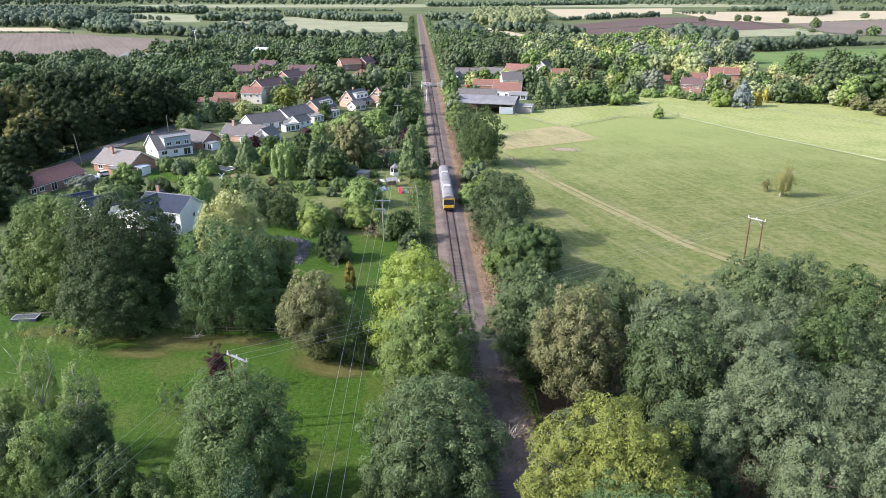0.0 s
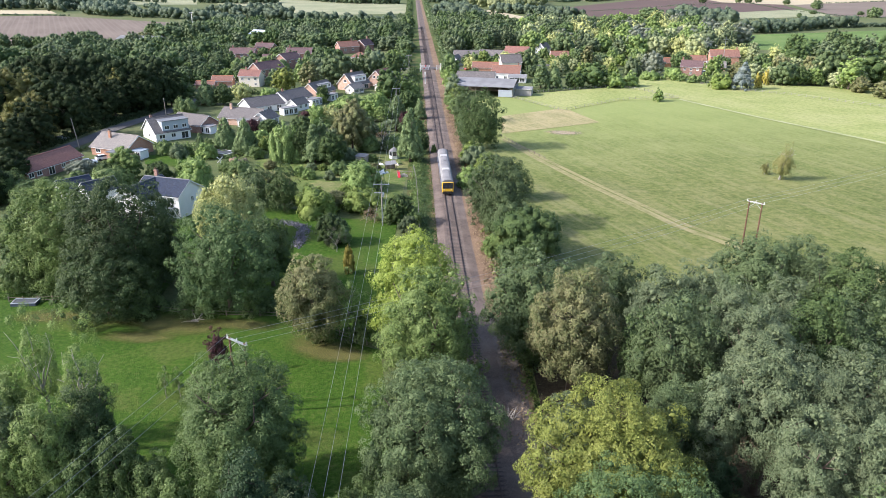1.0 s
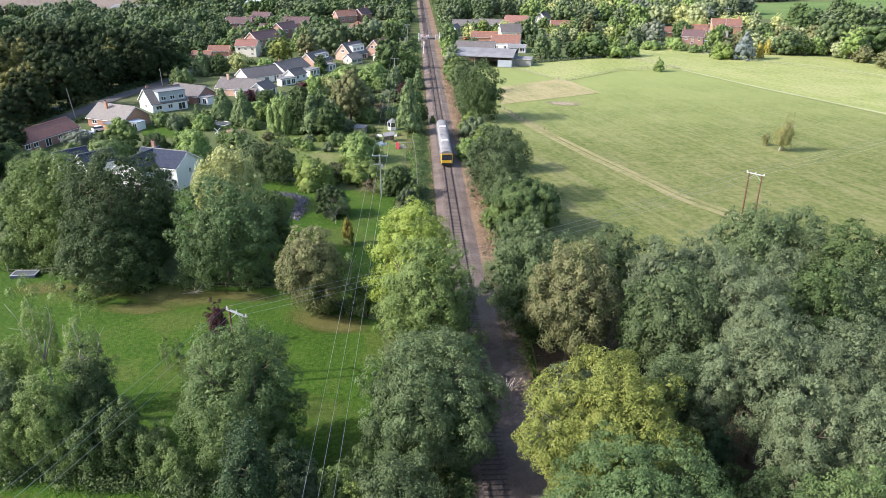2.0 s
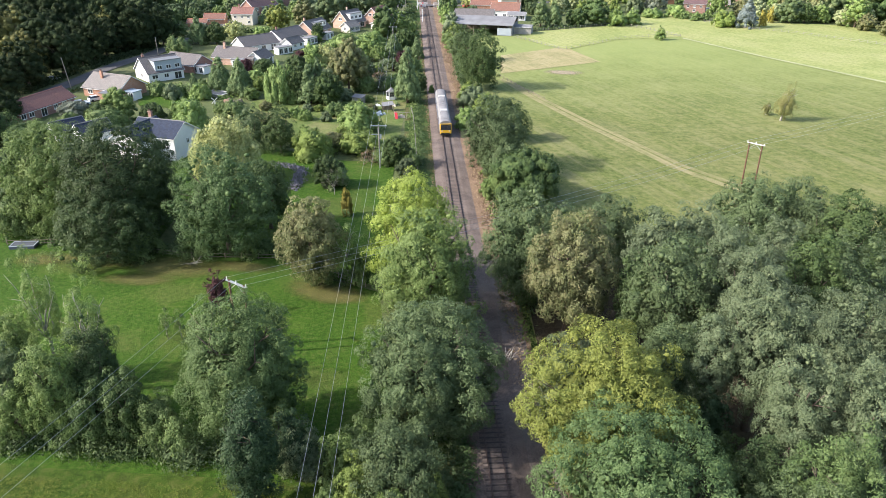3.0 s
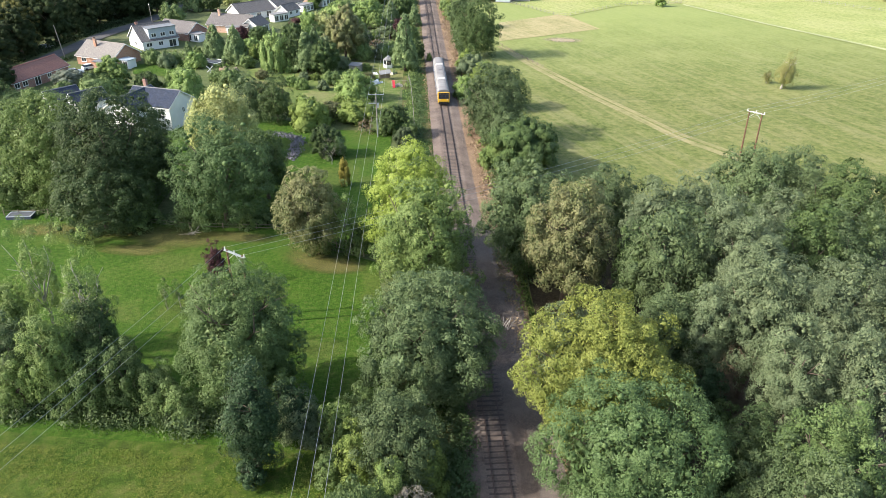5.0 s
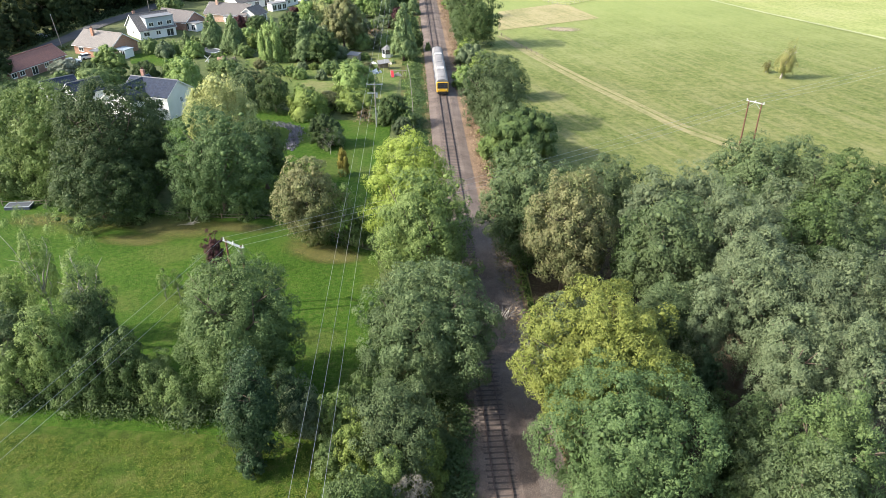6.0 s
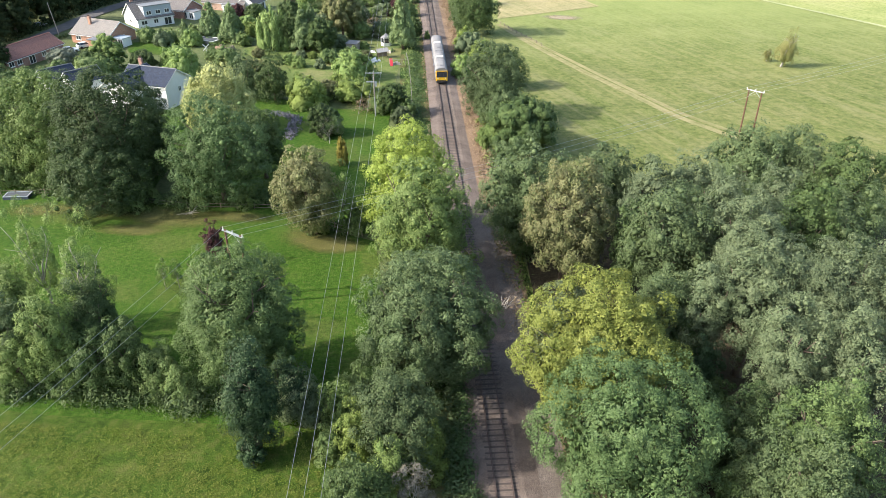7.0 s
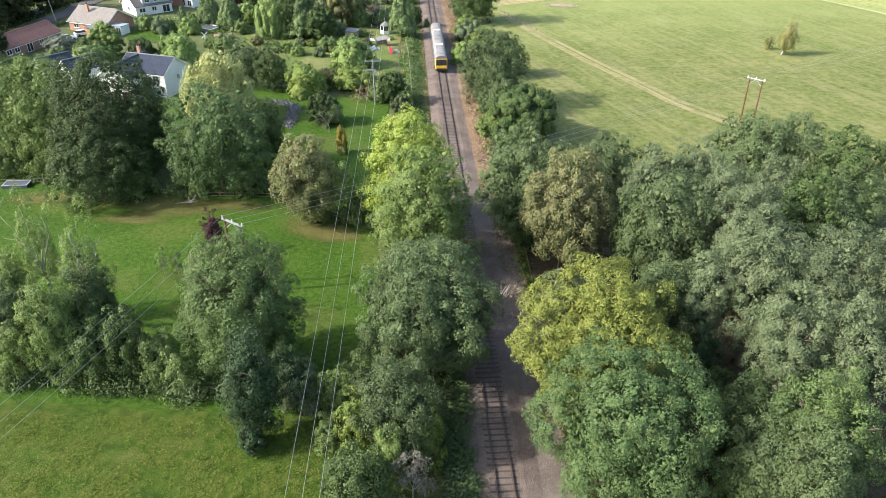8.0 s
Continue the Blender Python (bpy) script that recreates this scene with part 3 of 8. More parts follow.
# kind: shape, leaf material, bark, nominal height, radius, crown base, clumps, clump radius, leaf size, leaf aspect, hang, hollow, lobes, label
KINDS = {
    "oak": ("round", M_OAK, M_BARK, 15, 6.5, 1.6, 165, 1.2, 0.26, 1.5, 0, 0.2, 0.18, "broad dark green oak tree in full leaf", "oak_tree"),
    "darkoak": ("round", M_DARKOAK, M_BARK, 15, 6.5, 0.5, 165, 1.2, 0.26, 1.5, 0, 0.15, 0.2, "spreading dark green oak with low-hanging boughs", "oak_tree"),
    "deep": ("round", M_DEEP, M_BARK, 14, 6.0, 1.2, 140, 1.2, 0.30, 1.5, 0, 0.18, 0.17, "dense deep green broadleaf tree", "broadleaf_tree"),
    "grey": ("round", M_GREYGREEN, M_BARK, 16, 6.5, 4.6, 160, 1.1, 0.265, 1.5, 0, 0.15, 0.22, "grey-green woodland tree with a domed crown", "woodland_tree"),
    "ash": ("dome", M_ASH, M_BARK, 16, 6.5, 1.6, 160, 1.1, 0.235, 1.8, 0, 0.2, 0.2, "mid-green ash tree with feathery sprays", "ash_tree"),
    "sage": ("tall", M_SAGE, M_BARK, 16, 6.0, 0.8, 205, 0.95, 0.215, 1.8, 0, 0.15, 0.17, "sage-green tree with a tall rounded crown", "sage_green_tree"),
    "teal": ("round", M_TEAL, M_BARK, 15, 7.5, 1.2, 270, 0.92, 0.22, 1.6, 0, 0.15, 0.2, "cool green ash tree with pale twigs", "cool_green_tree"),
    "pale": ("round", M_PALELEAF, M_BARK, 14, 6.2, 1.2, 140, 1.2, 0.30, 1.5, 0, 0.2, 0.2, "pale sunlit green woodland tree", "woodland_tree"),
    "lime": ("dome", M_LIME, M_BARK, 16, 6.5, 1.6, 150, 1.1, 0.28, 1.7, 0, 0.2, 0.18, "bright lime-green tree turning yellow", "lime_green_tree"),
    "gold": ("round", M_GOLD, M_BARK, 16, 7.5, 1.2, 270, 0.95, 0.25, 1.5, 0.0, 0.15, 0.16, "yellow-green tree turning to autumn colour", "yellowing_tree"),
    "brown": ("tall", M_BROWN, M_BARK, 15, 5.5, 1.5, 150, 1.0, 0.30, 1.6, 0, 0.2, 0.17, "tree with browning autumn leaves", "browning_tree"),
    "willow": ("weep", M_WILLOW, M_BARK, 12, 5.5, 1.0, 130, 1.0, 0.30, 3.0, 0.55, 0.2, 0.2, "pale green weeping willow", "willow_tree"),
    "weeping": ("weep", M_WEEP, M_BARK, 12, 5.5, 0.3, 150, 0.8, 0.34, 4.0, 0.9, 0.15, 0.2, "weeping willow with long hanging branches", "weeping_willow"),
    "maroon": ("tall", M_MAROON, M_BARK, 8, 2.6, 0.8, 60, 0.7, 0.26, 1.5, 0, 0.3, 0.3, "small purple-leaved ornamental tree", "purple_tree"),
    "fir": ("cone", M_FIR, M_BARK, 14, 3.6, 0.6, 150, 0.75, 0.34, 2.4, 0.18, 0.25, 0.2, "dark green conifer with drooping boughs", "conifer_tree"),
    "bluefir": ("cone", M_BLUEFIR, M_BARK, 12, 4.5, 0.6, 130, 0.9, 0.36, 2.2, 0.15, 0.25, 0.2, "blue-grey cedar with layered boughs", "cedar_tree"),
    "silver": ("round", M_SILVER, M_BIRCHBARK, 14, 6, 1.5, 130, 1.2, 0.36, 1.8, 0, 0.2, 0.22, "silvery-leaved tree in full leaf", "silver_tree"),
    "sparse": ("dome", M_ASH, M_BIRCHBARK, 15, 4.5, 3.5, 60, 1.0, 0.26, 1.7, 0.05, 0.6, 0.4, "thin tree with pale bare branches and few leaves", "sparse_tree"),
    "bare": ("dome", M_TWIG, M_BIRCHBARK, 8, 3.2, 1.0, 46, 0.8, 0.14, 6.0, 0, 0.5, 0.3, "nearly leafless grey twiggy tree", "bare_tree"),
    # not a species of its own: ordinary tall trees, their cloud shade put into colour
    "holm": ("round", M_CLOUDED, M_BARK, 16, 6.5, 1.2, 150, 1.2, 0.30, 1.5, 0, 0.2, 0.24, "tall tree with leaves coloured dark for cloud shade", "cloud_dark_tree"),
    "birch": ("tall", M_BIRCH, M_BIRCHBARK, 8, 2.2, 0.15, 60, 0.6, 0.22, 2.4, 0.3, 0.1, 0.35, "leaning birch with olive and rusty leaves", "birch_tree"),
    "row": ("round", M_DEEP, M_BARK, 12, 6.0, 0.2, 170, 1.1, 0.28, 1.5, 0, 0.2, 0.24, "dense round hedgerow tree leafy down to the ground", "hedgerow_tree"),
    "oakrow": ("round", M_OAK, M_BARK, 12, 6.0, 0.2, 170, 1.1, 0.28, 1.5, 0, 0.2, 0.24, "bushy oak in the hedgerow beside the track", "hedgerow_oak"),
    "rust": ("dome", M_RUST, M_BARK, 17, 6.5, 0.8, 170, 1.1, 0.30, 1.5, 0, 0.2, 0.2, "tall tree whose leaves turn olive gold", "gilded_tree"),
    "holly": ("tall", M_HOLLY, M_BARK, 9, 3.6, 0.3, 110, 0.85, 0.24, 1.5, 0, 0.2, 0.22, "dark glossy green holly tree in the hedge", "holly_tree"),
    "bush": ("bush", M_SHRUB, M_BARK, 4, 2.6, 0.0, 60, 0.75, 0.26, 1.5, 0, 0.2, 0.25, "dense green garden bush", "bush"),
    "limebush": ("bush", M_LIMEDIM, M_BARK, 4, 2.6, 0.0, 60, 0.75, 0.26, 1.5, 0, 0.2, 0.25, "yellow-green garden bush in leaf", "bush"),
    "ashbush": ("bush", M_ASH, M_BARK, 4, 2.6, 0.0, 60, 0.75, 0.26, 1.5, 0, 0.2, 0.25, "mid-green leafy garden bush", "bush"),
    "greybush": ("bush", M_GREYGREEN, M_BARK, 4, 2.6, 0.0, 60, 0.75, 0.26, 1.5, 0, 0.2, 0.25, "grey-green rounded garden bush", "bush"),
    "strawbush": ("bush", M_STRAW, M_BARK, 2, 1.6, 0.0, 40, 0.5, 0.16, 5.0, 0, 0.2, 0.25, "dry brown bramble and weed stems", "dry_bush"),
    "maroonbush": ("bush", M_MAROON, M_BARK, 4, 2.6, 0.0, 60, 0.75, 0.26, 1.5, 0, 0.2, 0.25, "dark purple-leaved garden bush", "bush"),
    "goldbush": ("bush", M_GOLDEN, M_BARK, 4, 2.6, 0.0, 60, 0.75, 0.26, 1.5, 0, 0.2, 0.25, "golden-yellow garden conifer bush", "bush"),
}
DETAIL = {"near": (1.4, 0.82, 135), "close": (1.4, 0.82, 110), "mid": (0.7, 1.15, 40), "far": (0.44, 1.22, 15)}
TREE_MESHES = {}


def tree_meshes(kind, level, variant, h, w):
    """Trunk and crown meshes of one kind; near trees are grown at their own size, alike far ones share a mesh."""
    key = (kind, level, variant, h, w)
    if key not in TREE_MESHES:
        shape, lm, bm_, h0, r0, z0, nc, cr, ls, asp, hang, hol, lob, _, _ = KINDS[kind]
        r = w / 2
        z0 = min(z0, 0.4) if level == "far" else z0 * h / h0  # far trees stand in undergrowth, leafy to the ground
        share, grow, per = DETAIL[level]
        seed = 1000 * (sorted(KINDS).index(kind) + 1) + 10 * variant + len(level)
        airy, fine = kind in ("sparse", "bare", "strawbush"), level in ("near", "close")
        if kind in ("bare", "strawbush"):
            per = per // 2
        size = ls * {"near": 0.54, "close": 0.62, "mid": 0.9, "far": 1.15}[level]
        if fine and not airy:
            n, cr = math.pi * w * (h - z0 + 0.3 * w) / (1.9 if level == "near" else 3.0), min({"near": 0.9, "close": 1.1}[level], 0.3 * r)
            n = n if cr > 0.8 else n * (0.8 / cr) ** 1.2
            per = per if cr > 0.8 else max(40, int(per * (cr / 0.8) ** 1.2))
        else:
            n, cr = nc * share * (r * h / (r0 * h0) if fine else 1.0), cr * grow
        q, boughs = crown(seed, shape, r, z0, h, max(9, int(n)), cr, per, size, asp if level == "near" or kind == "weeping" else min(asp, 2.2 if level == "close" else 1.25), hang, hol, lob, fine, 0 if airy else 0.45 if hang > 0.3 else {"near": 0.3, "close": 0.36, "mid": 0.7, "far": 0.74}[level])
        top, wide = np.quantile(q[..., 2], 0.997), np.quantile(np.hypot(q[..., 0], q[..., 1]), 0.985)
        fit = np.array([r / wide, r / wide, h / top])
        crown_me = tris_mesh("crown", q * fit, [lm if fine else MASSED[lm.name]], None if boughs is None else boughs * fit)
        zf = max(0.6, z0 + (h - z0) * (0.22 if shape not in ("cone", "tall") else 0.5))
        if shape == "bush":
            tr = trunk_geos(seed, h * 0.8, 0.07 * h / 3, 0.4, r, 3 if level != "far" else 2, 5)
        else:
            tr = trunk_geos(seed, h * 0.92, (0.013 if kind in ("sparse", "bare") else 0.026) * h, zf, r, {"near": 7, "close": 6, "mid": 4, "far": 1}[level] if shape != "cone" else 2, {"near": 8, "close": 6, "mid": 5, "far": 4}[level])
        if level in ("near", "close", "mid") and shape != "bush":
            wood_mes = [tr[0].mesh("trunk", bm_, True)] + [t.mesh("limb", bm_, True) for t in tr[1:]]
        else:
            wood_mes = [joined(tr).mesh("trunk", bm_, True)]
        TREE_MESHES[key] = (wood_mes, crown_me)
    return TREE_MESHES[key]


TREE_COUNT = [0]


def tree(kind, x, y, h, w, label="", group="", level=""):
    """One tree or bush at (x, y), h metres high and w metres wide."""
    TREE_COUNT[0] += 1
    k = TREE_COUNT[0]
    lev = level or ("close" if kind in ("row", "oakrow") and y < 260 else "near" if y < 68 else "close" if y < 112 else "mid" if y < 285 else "far")
    spec = KINDS[kind]
    if lev in ("near", "close"):
        mh, mw, variant = h, w, k % 10
    else:
        slender = min((0.55, 0.8, 1.1, 1.5), key=lambda f: abs(math.log(f * spec[3] * w / (2 * spec[4] * h))))
        mh, mw, variant = spec[3] * slender, 2 * spec[4], (k * 7 + int(x * 3)) % 2
    tm, cm = tree_meshes(kind, lev, variant, mh, mw)
    m = Matrix.Translation((x, y, 0)) @ Euler((0, 0, (k * 2.399) % 6.283)).to_matrix().to_4x4() @ Matrix.Diagonal((w / mw, w / mw, h / mh, 1))
    ob = thing(spec[14], m, label or spec[13], "bush" if "bush" in kind else "tree", group)
    for i, me in enumerate(tm):
        part("limb" if i else "trunk", me, None, ob)
    part("crown", cm, None, ob)
    return ob


def inside(x, y, poly):
    hit = False
    for (x0, y0), (x1, y1) in zip(poly, poly[1:] + poly[:1]):
        if (y0 > y) != (y1 > y) and x < (x1 - x0) * (y - y0) / (y1 - y0) + x0:
            hit = not hit
    return hit


def wood(seed, poly, step, kinds, h, w, group, label=""):
    """Trees on a jittered grid inside a patch of land."""
    rng = random.Random(seed)
    xs, ys = [p[0] for p in poly], [p[1] for p in poly]
    y = min(ys)
    while y < max(ys):
        x = min(xs) + rng.uniform(0, step)
        while x < max(xs):
            px, py = x + rng.uniform(-0.35, 0.35) * step, y + rng.uniform(-0.35, 0.35) * step
            if inside(px, py, poly) and abs(px - rail_x(py)) > 10 and all((px - a) ** 2 + (py - b) ** 2 > c * c for a, b, c in HOUSE_AT):
                tree(rng.choice(kinds), px, py, h * rng.uniform(0.72, 1.2), w * rng.uniform(0.8, 1.25), label, group)
            x += step
        y += step


def thicket(name, seed, pts, width, h, mat, label, size=0.5, density=3.0, category="hedge", kind="stuff"):
    """A hedge or bramble bank along a line: overlapping clumps of leaf sprays."""
    rng = np.random.default_rng(seed)
    out = []
    for (x0, y0), (x1, y1) in zip(pts, pts[1:]):
        d = math.hypot(x1 - x0, y1 - y0)
        n = max(2, int(d / max(0.8, h * 0.45)))
        f = (np.arange(n) + rng.uniform(0, 1, n)) / n
        off = rng.uniform(-0.5, 0.5, n) * width * 0.6
        nx, ny = -(y1 - y0) / d, (x1 - x0) / d
        c = np.stack([x0 + (x1 - x0) * f + nx * off, y0 + (y1 - y0) * f + ny * off, np.zeros(n)], 1)
        hh = h * rng.uniform(0.6, 1.15, n)
        per = max(8, int(density * width * h / (size * size) * 0.75))
        dirs = unit(rng.normal(size=(n, per, 3)) * np.array([1, 1, 1]))
        dirs[..., 2] = np.abs(dirs[..., 2])
        p = c[:, None] + dirs * np.stack([np.full(n, width * 0.5), np.full(n, width * 0.5), hh], 1)[:, None] * rng.uniform(0.4, 1.08, (n, per, 1))
        nr = unit(dirs + rng.normal(size=dirs.shape) * 0.45)
        out.append(cards(rng, p.reshape(-1, 3), nr.reshape(-1, 3), size, 1.5))
    return tagged(new(name, tris_mesh(name, np.concatenate(out), [mat])), label, category, "", kind)

# ---- land ----
def rail_x(y):
    """Middle of the track at y: it runs dead straight."""
    return 7.35 - 0.0435 * y


R_DIR = math.degrees(math.atan2(1, -0.0435)) - 90

ground = bpy.data.meshes.new("ground")
ground.from_pydata([(-4800, -1500, 0), (4800, -1500, 0), (4800, 4900, 0), (-4800, 4900, 0)], [], [(0, 1, 2, 3)])
ground.materials.append(M_LAND)
tagged(new("ground", ground), "flat green farmland that reaches the horizon", "ground", "", "structure")

Z1, Z2 = 0.03, 0.06
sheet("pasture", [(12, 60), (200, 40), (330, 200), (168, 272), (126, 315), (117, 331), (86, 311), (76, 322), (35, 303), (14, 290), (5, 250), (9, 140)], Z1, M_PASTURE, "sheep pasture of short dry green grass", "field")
sheet("lawn", [(-75, 106), (-35, 96.5), (-22, 92.5), (-9, 86), (-5, 60), (-14, 50), (-40, 52), (-78, 60)], Z1, M_LAWN, "mown green lawn with worn straw-coloured patches", "lawn")
sheet("meadow", [(-78, 60), (-40, 52), (-14, 50), (-3, 50), (-1, 20), (-60, 15)], Z1, M_ROUGH, "rough tussocky meadow grass", "field")
sheet("garden_lawn", [(-40, 97), (-10, 88), (-10, 140), (-24, 142), (-40, 152), (-46, 140), (-44, 120)], Z2, M_LAWN, "shaded garden lawn behind the white house", "lawn")
sheet("house_garden", [(-74, 106), (-46, 99.5), (-46, 140), (-52, 160), (-74, 166)], Z1, M_LAWN, "shaded grass round the white house", "lawn")
sheet("orchard_lawn", [(-46, 158), (-10, 146), (-10, 196), (-40, 205), (-52, 190)], Z1, M_ORCHARD, "dry garden grass with worn patches", "lawn")
sheet("cottage_lawn", [(-85, 195), (-78, 200.5), (-68, 199), (-66, 188), (-70, 183), (-81, 186)], Z2, M_LAWN, "small bright green back lawn", "lawn")
sheet("hay_patch", [(18, 224.7), (20.2, 254), (45, 270), (53, 243)], Z2, M_HAY, "pale mown patch of dry grass", "field")
sheet("paddock", [(35, 303), (76, 322), (86, 311), (95, 292), (69, 286), (45, 265), (26, 295)], Z2, M_PADDOCK, "bright green fenced paddock", "field")
sheet("upper_pasture", [(95, 292), (126, 315), (168, 271), (330, 200), (260, 120), (132, 210), (110, 256)], Z2, M_PADDOCK, "sunlit pale green pasture", "field")
sheet("hill_pasture", [(126, 315), (117, 331), (133, 340), (200, 306), (330, 272), (420, 260), (330, 200), (168, 271)], Z2, M_PADDOCK, "sunlit green grass below the tree belt", "field")
sheet("house_paddock", [(86, 311), (117, 331), (124, 352), (104, 362), (76, 322)], Z2, M_PADDOCK, "pale grass before the brick farmhouse", "field")
sheet("corner_paddock", [(95, 292), (126, 315), (117, 331), (86, 311)], Z2, M_PADDOCK, "pale grass in the corner of the paddocks", "field")
sheet("far_grass_field", [(194, 488), (230, 589), (560, 700), (420, 380), (270, 440)], Z1, M_CROP, "green grass field beyond the tree belt", "field")
sheet("ploughed_field", [(-620, 800), (-450, 846), (-264, 728), (-237, 670), (-238, 580), (-254, 511), (-330, 500), (-560, 520)], Z1, M_PLOUGH, "bare brown ploughed field", "field")
sheet("stubble_strip", [(-640, 958), (-508, 956), (-462, 884), (-580, 868)], Z1, M_STUBBLE, "pale stubble strip", "field")
sheet("straw_field", [(-354, 1158), (-277, 1346), (-60, 1120), (-42, 890), (-187, 841), (-308, 1034)], Z1, M_PALE, "pale straw-green field", "field")
sheet("grass_strip", [(-197, 730), (-80, 690), (-76, 640), (-190, 690)], Z1, M_LAWN, "green grass strip between tree belts", "field")
sheet("distant_meadow", [(-690, 1584), (-462, 1395), (-372, 1118), (-468, 1116)], Z1, M_PALE, "distant green meadow", "field")
sheet("barley_stubble", [(241, 1838), (588, 1958), (458, 1523), (196, 1239)], Z1, M_STUBBLE, "pale barley stubble", "field")
sheet("dark_ploughland", [(150, 1010), (364, 1341), (560, 1330), (455, 952), (164, 829)], Z1, M_PLOUGH2, "dark ploughed field", "field")
sheet("wheat_stubble", [(491, 1632), (1100, 1750), (800, 1290), (511, 1108), (440, 1200)], Z1, M_STUBBLE, "pale wheat stubble", "field")
sheet("brown_ploughland", [(511, 1108), (900, 1340), (560, 806), (438, 835)], Z1, M_PLOUGH, "brown ploughed field", "field")
sheet("light_stubble", [(349, 911), (461, 980), (438, 835), (308, 793)], Z1, M_PALE, "light stubble field", "field")
sheet("harvested_field", [(-5, 1093), (64, 942), (100, 760), (16, 735), (-2, 760)], Z1, M_STUBBLE, "harvested straw-coloured field", "field")
sheet("far_stubble", [(-900, 2300), (900, 2500), (1000, 2100), (-900, 1950)], Z1, M_PALE, "distant pale fields", "field")

sheet("wood_floor", [(11.5, 20), (70, 20), (70, 84), (58, 96), (40, 98), (20, 96), (11.5, 100)], Z2, M_LITTER, "dark leaf litter under the wood", "ground")

# footpath worn across the pasture and a fainter one beyond
def strip(name, pts, width, z, mat, label, category="path"):
    v, f = [], []
    for i, (x, y) in enumerate(pts):
        a, b = pts[max(0, i - 1)], pts[min(len(pts) - 1, i + 1)]
        d = math.hypot(b[0] - a[0], b[1] - a[1])
        nx, ny = -(b[1] - a[1]) / d * width / 2, (b[0] - a[0]) / d * width / 2
        v += [(x + nx, y + ny, z), (x - nx, y - ny, z)]
    for i in range(len(pts) - 1):
        f.append((2 * i, 2 * i + 1, 2 * i + 3, 2 * i + 2))
    me = bpy.data.meshes.new(name)
    me.from_pydata(v, [], f)
    me.materials.append(mat)
    return tagged(new(name, me), label, category, "", "structure")


strip("footpath", [(17.5, 218), (25.2, 193), (34.7, 168), (41.7, 151.4), (47.5, 137.2), (56, 124)], 1.7, 0.068, M_WORN, "worn straw-coloured track across the pasture")
strip("footpath", [(19.5, 216), (27.2, 193), (36.7, 168.4), (43.7, 152), (49.5, 138), (58, 125)], 1.3, 0.072, M_WORN, "worn straw-coloured track across the pasture")
strip("boundary_path", [(94.7, 289), (106.7, 262.6), (112.2, 250.8), (133, 211.6), (160, 170)], 1.5, 0.16, M_TRODDEN, "pale trodden line along the pasture boundary")
strip("road", [(-119, 176), (-113, 196), (-110.6, 215), (-109.5, 231), (-107, 242.6), (-103.7, 254), (-101, 272), (-97, 300), (-96, 330), (-98, 385)], 5.6, 0.2, M_TARMAC, "grey tarmac village lane", "road")
strip("road", [(-98, 384), (-60, 383), (-16, 383.2)], 5.5, 0.22, M_TARMAC, "tarmac road to the level crossing", "road")
strip("road", [(-1, 383), (30, 392), (80, 405)], 5.5, 0.22, M_TARMAC, "tarmac road beyond the level crossing", "road")

# ---- railway ----
def along(y0, y1, half0, half1, z0, z1, name, mat, label, category):
    """A low bank on both sides of the track's middle line."""
    ys = [y0 + (y1 - y0) * i / 40 for i in range(41)]
    v, f = [], []
    for y in ys:
        x = rail_x(y)
        v += [(x - half1, y, z0), (x - half0, y, z1), (x + half0, y, z1), (x + half1, y, z0)]
    for i in range(40):
        for k in range(3):
            f.append((4 * i + k, 4 * i + k + 1, 4 * i + k + 5, 4 * i + k + 4))
    me = bpy.data.meshes.new(name)
    me.from_pydata(v, [], f)
    me.materials.append(mat)
    return tagged(new(name, me), label, category, "", "structure")


def trackside(name, y0, y1, off0, off1, z, mat, label):
    me = bpy.data.meshes.new(name)
    me.from_pydata([(rail_x(y0) + off0, y0, z), (rail_x(y0) + off1, y0, z), (rail_x(y1) + off1, y1, z), (rail_x(y1) + off0, y1, z)], [], [(0, 1, 2, 3)])
    me.materials.append(mat)
    return tagged(new(name, me), label, "ground", "", "structure")


trackside("verge", -300, 1500, -9.5, 9.5, 0.035, M_VERGE, "overgrown grassy railway verge")
trackside("cess", -300, 1500, -3.1, 6.6, 0.05, M_CESS, "bare earthy strip with dead weeds beside the track")
trackside("old_ballast", -300, 96, 2.2, 6.0, 0.065, M_OLDBALLAST, "grey gravel where a second track once lay")
along(-300, 1500, 1.75, 3.3, 0.055, 0.30, "ballast_bed", M_BALLAST, "grey-brown stone ballast bed of the railway", "ballast")

track = thing("railway_track", pose(rail_x(0), 0, 0.30, 0, 0, R_DIR), "single railway track with rusty rails on dark sleepers", "railway")
for side in (-0.7525, 0.7525):
    g = Geo()
    g.box(side - 0.07, side + 0.07, -300, 1500, 0.06, 0.08).box(side - 0.012, side + 0.012, -300, 1500, 0.08, 0.18).box(side - 0.036, side + 0.036, -300, 1500, 0.18, 0.205)
    rail = part("rail", g, M_RAIL, track, "rust-brown steel rail")
    part("rail_head", Geo().box(side - 0.03, side + 0.03, -300, 1500, 0.207, 0.215), M_RAILTOP, rail, "polished running surface")
sl = Geo()
sl.add([(-1.3, -0.105, -0.06), (1.3, -0.105, -0.06), (1.3, 0.105, -0.06), (-1.3, 0.105, -0.06), (-1.28, -0.095, 0.02), (1.28, -0.095, 0.02), (1.28, 0.095, 0.02), (-1.28, 0.095, 0.02)],
       [(3, 2, 1, 0), (4, 5, 6, 7), (0, 1, 5, 4), (1, 2, 6, 5), (2, 3, 7, 6), (3, 0, 4, 7)])
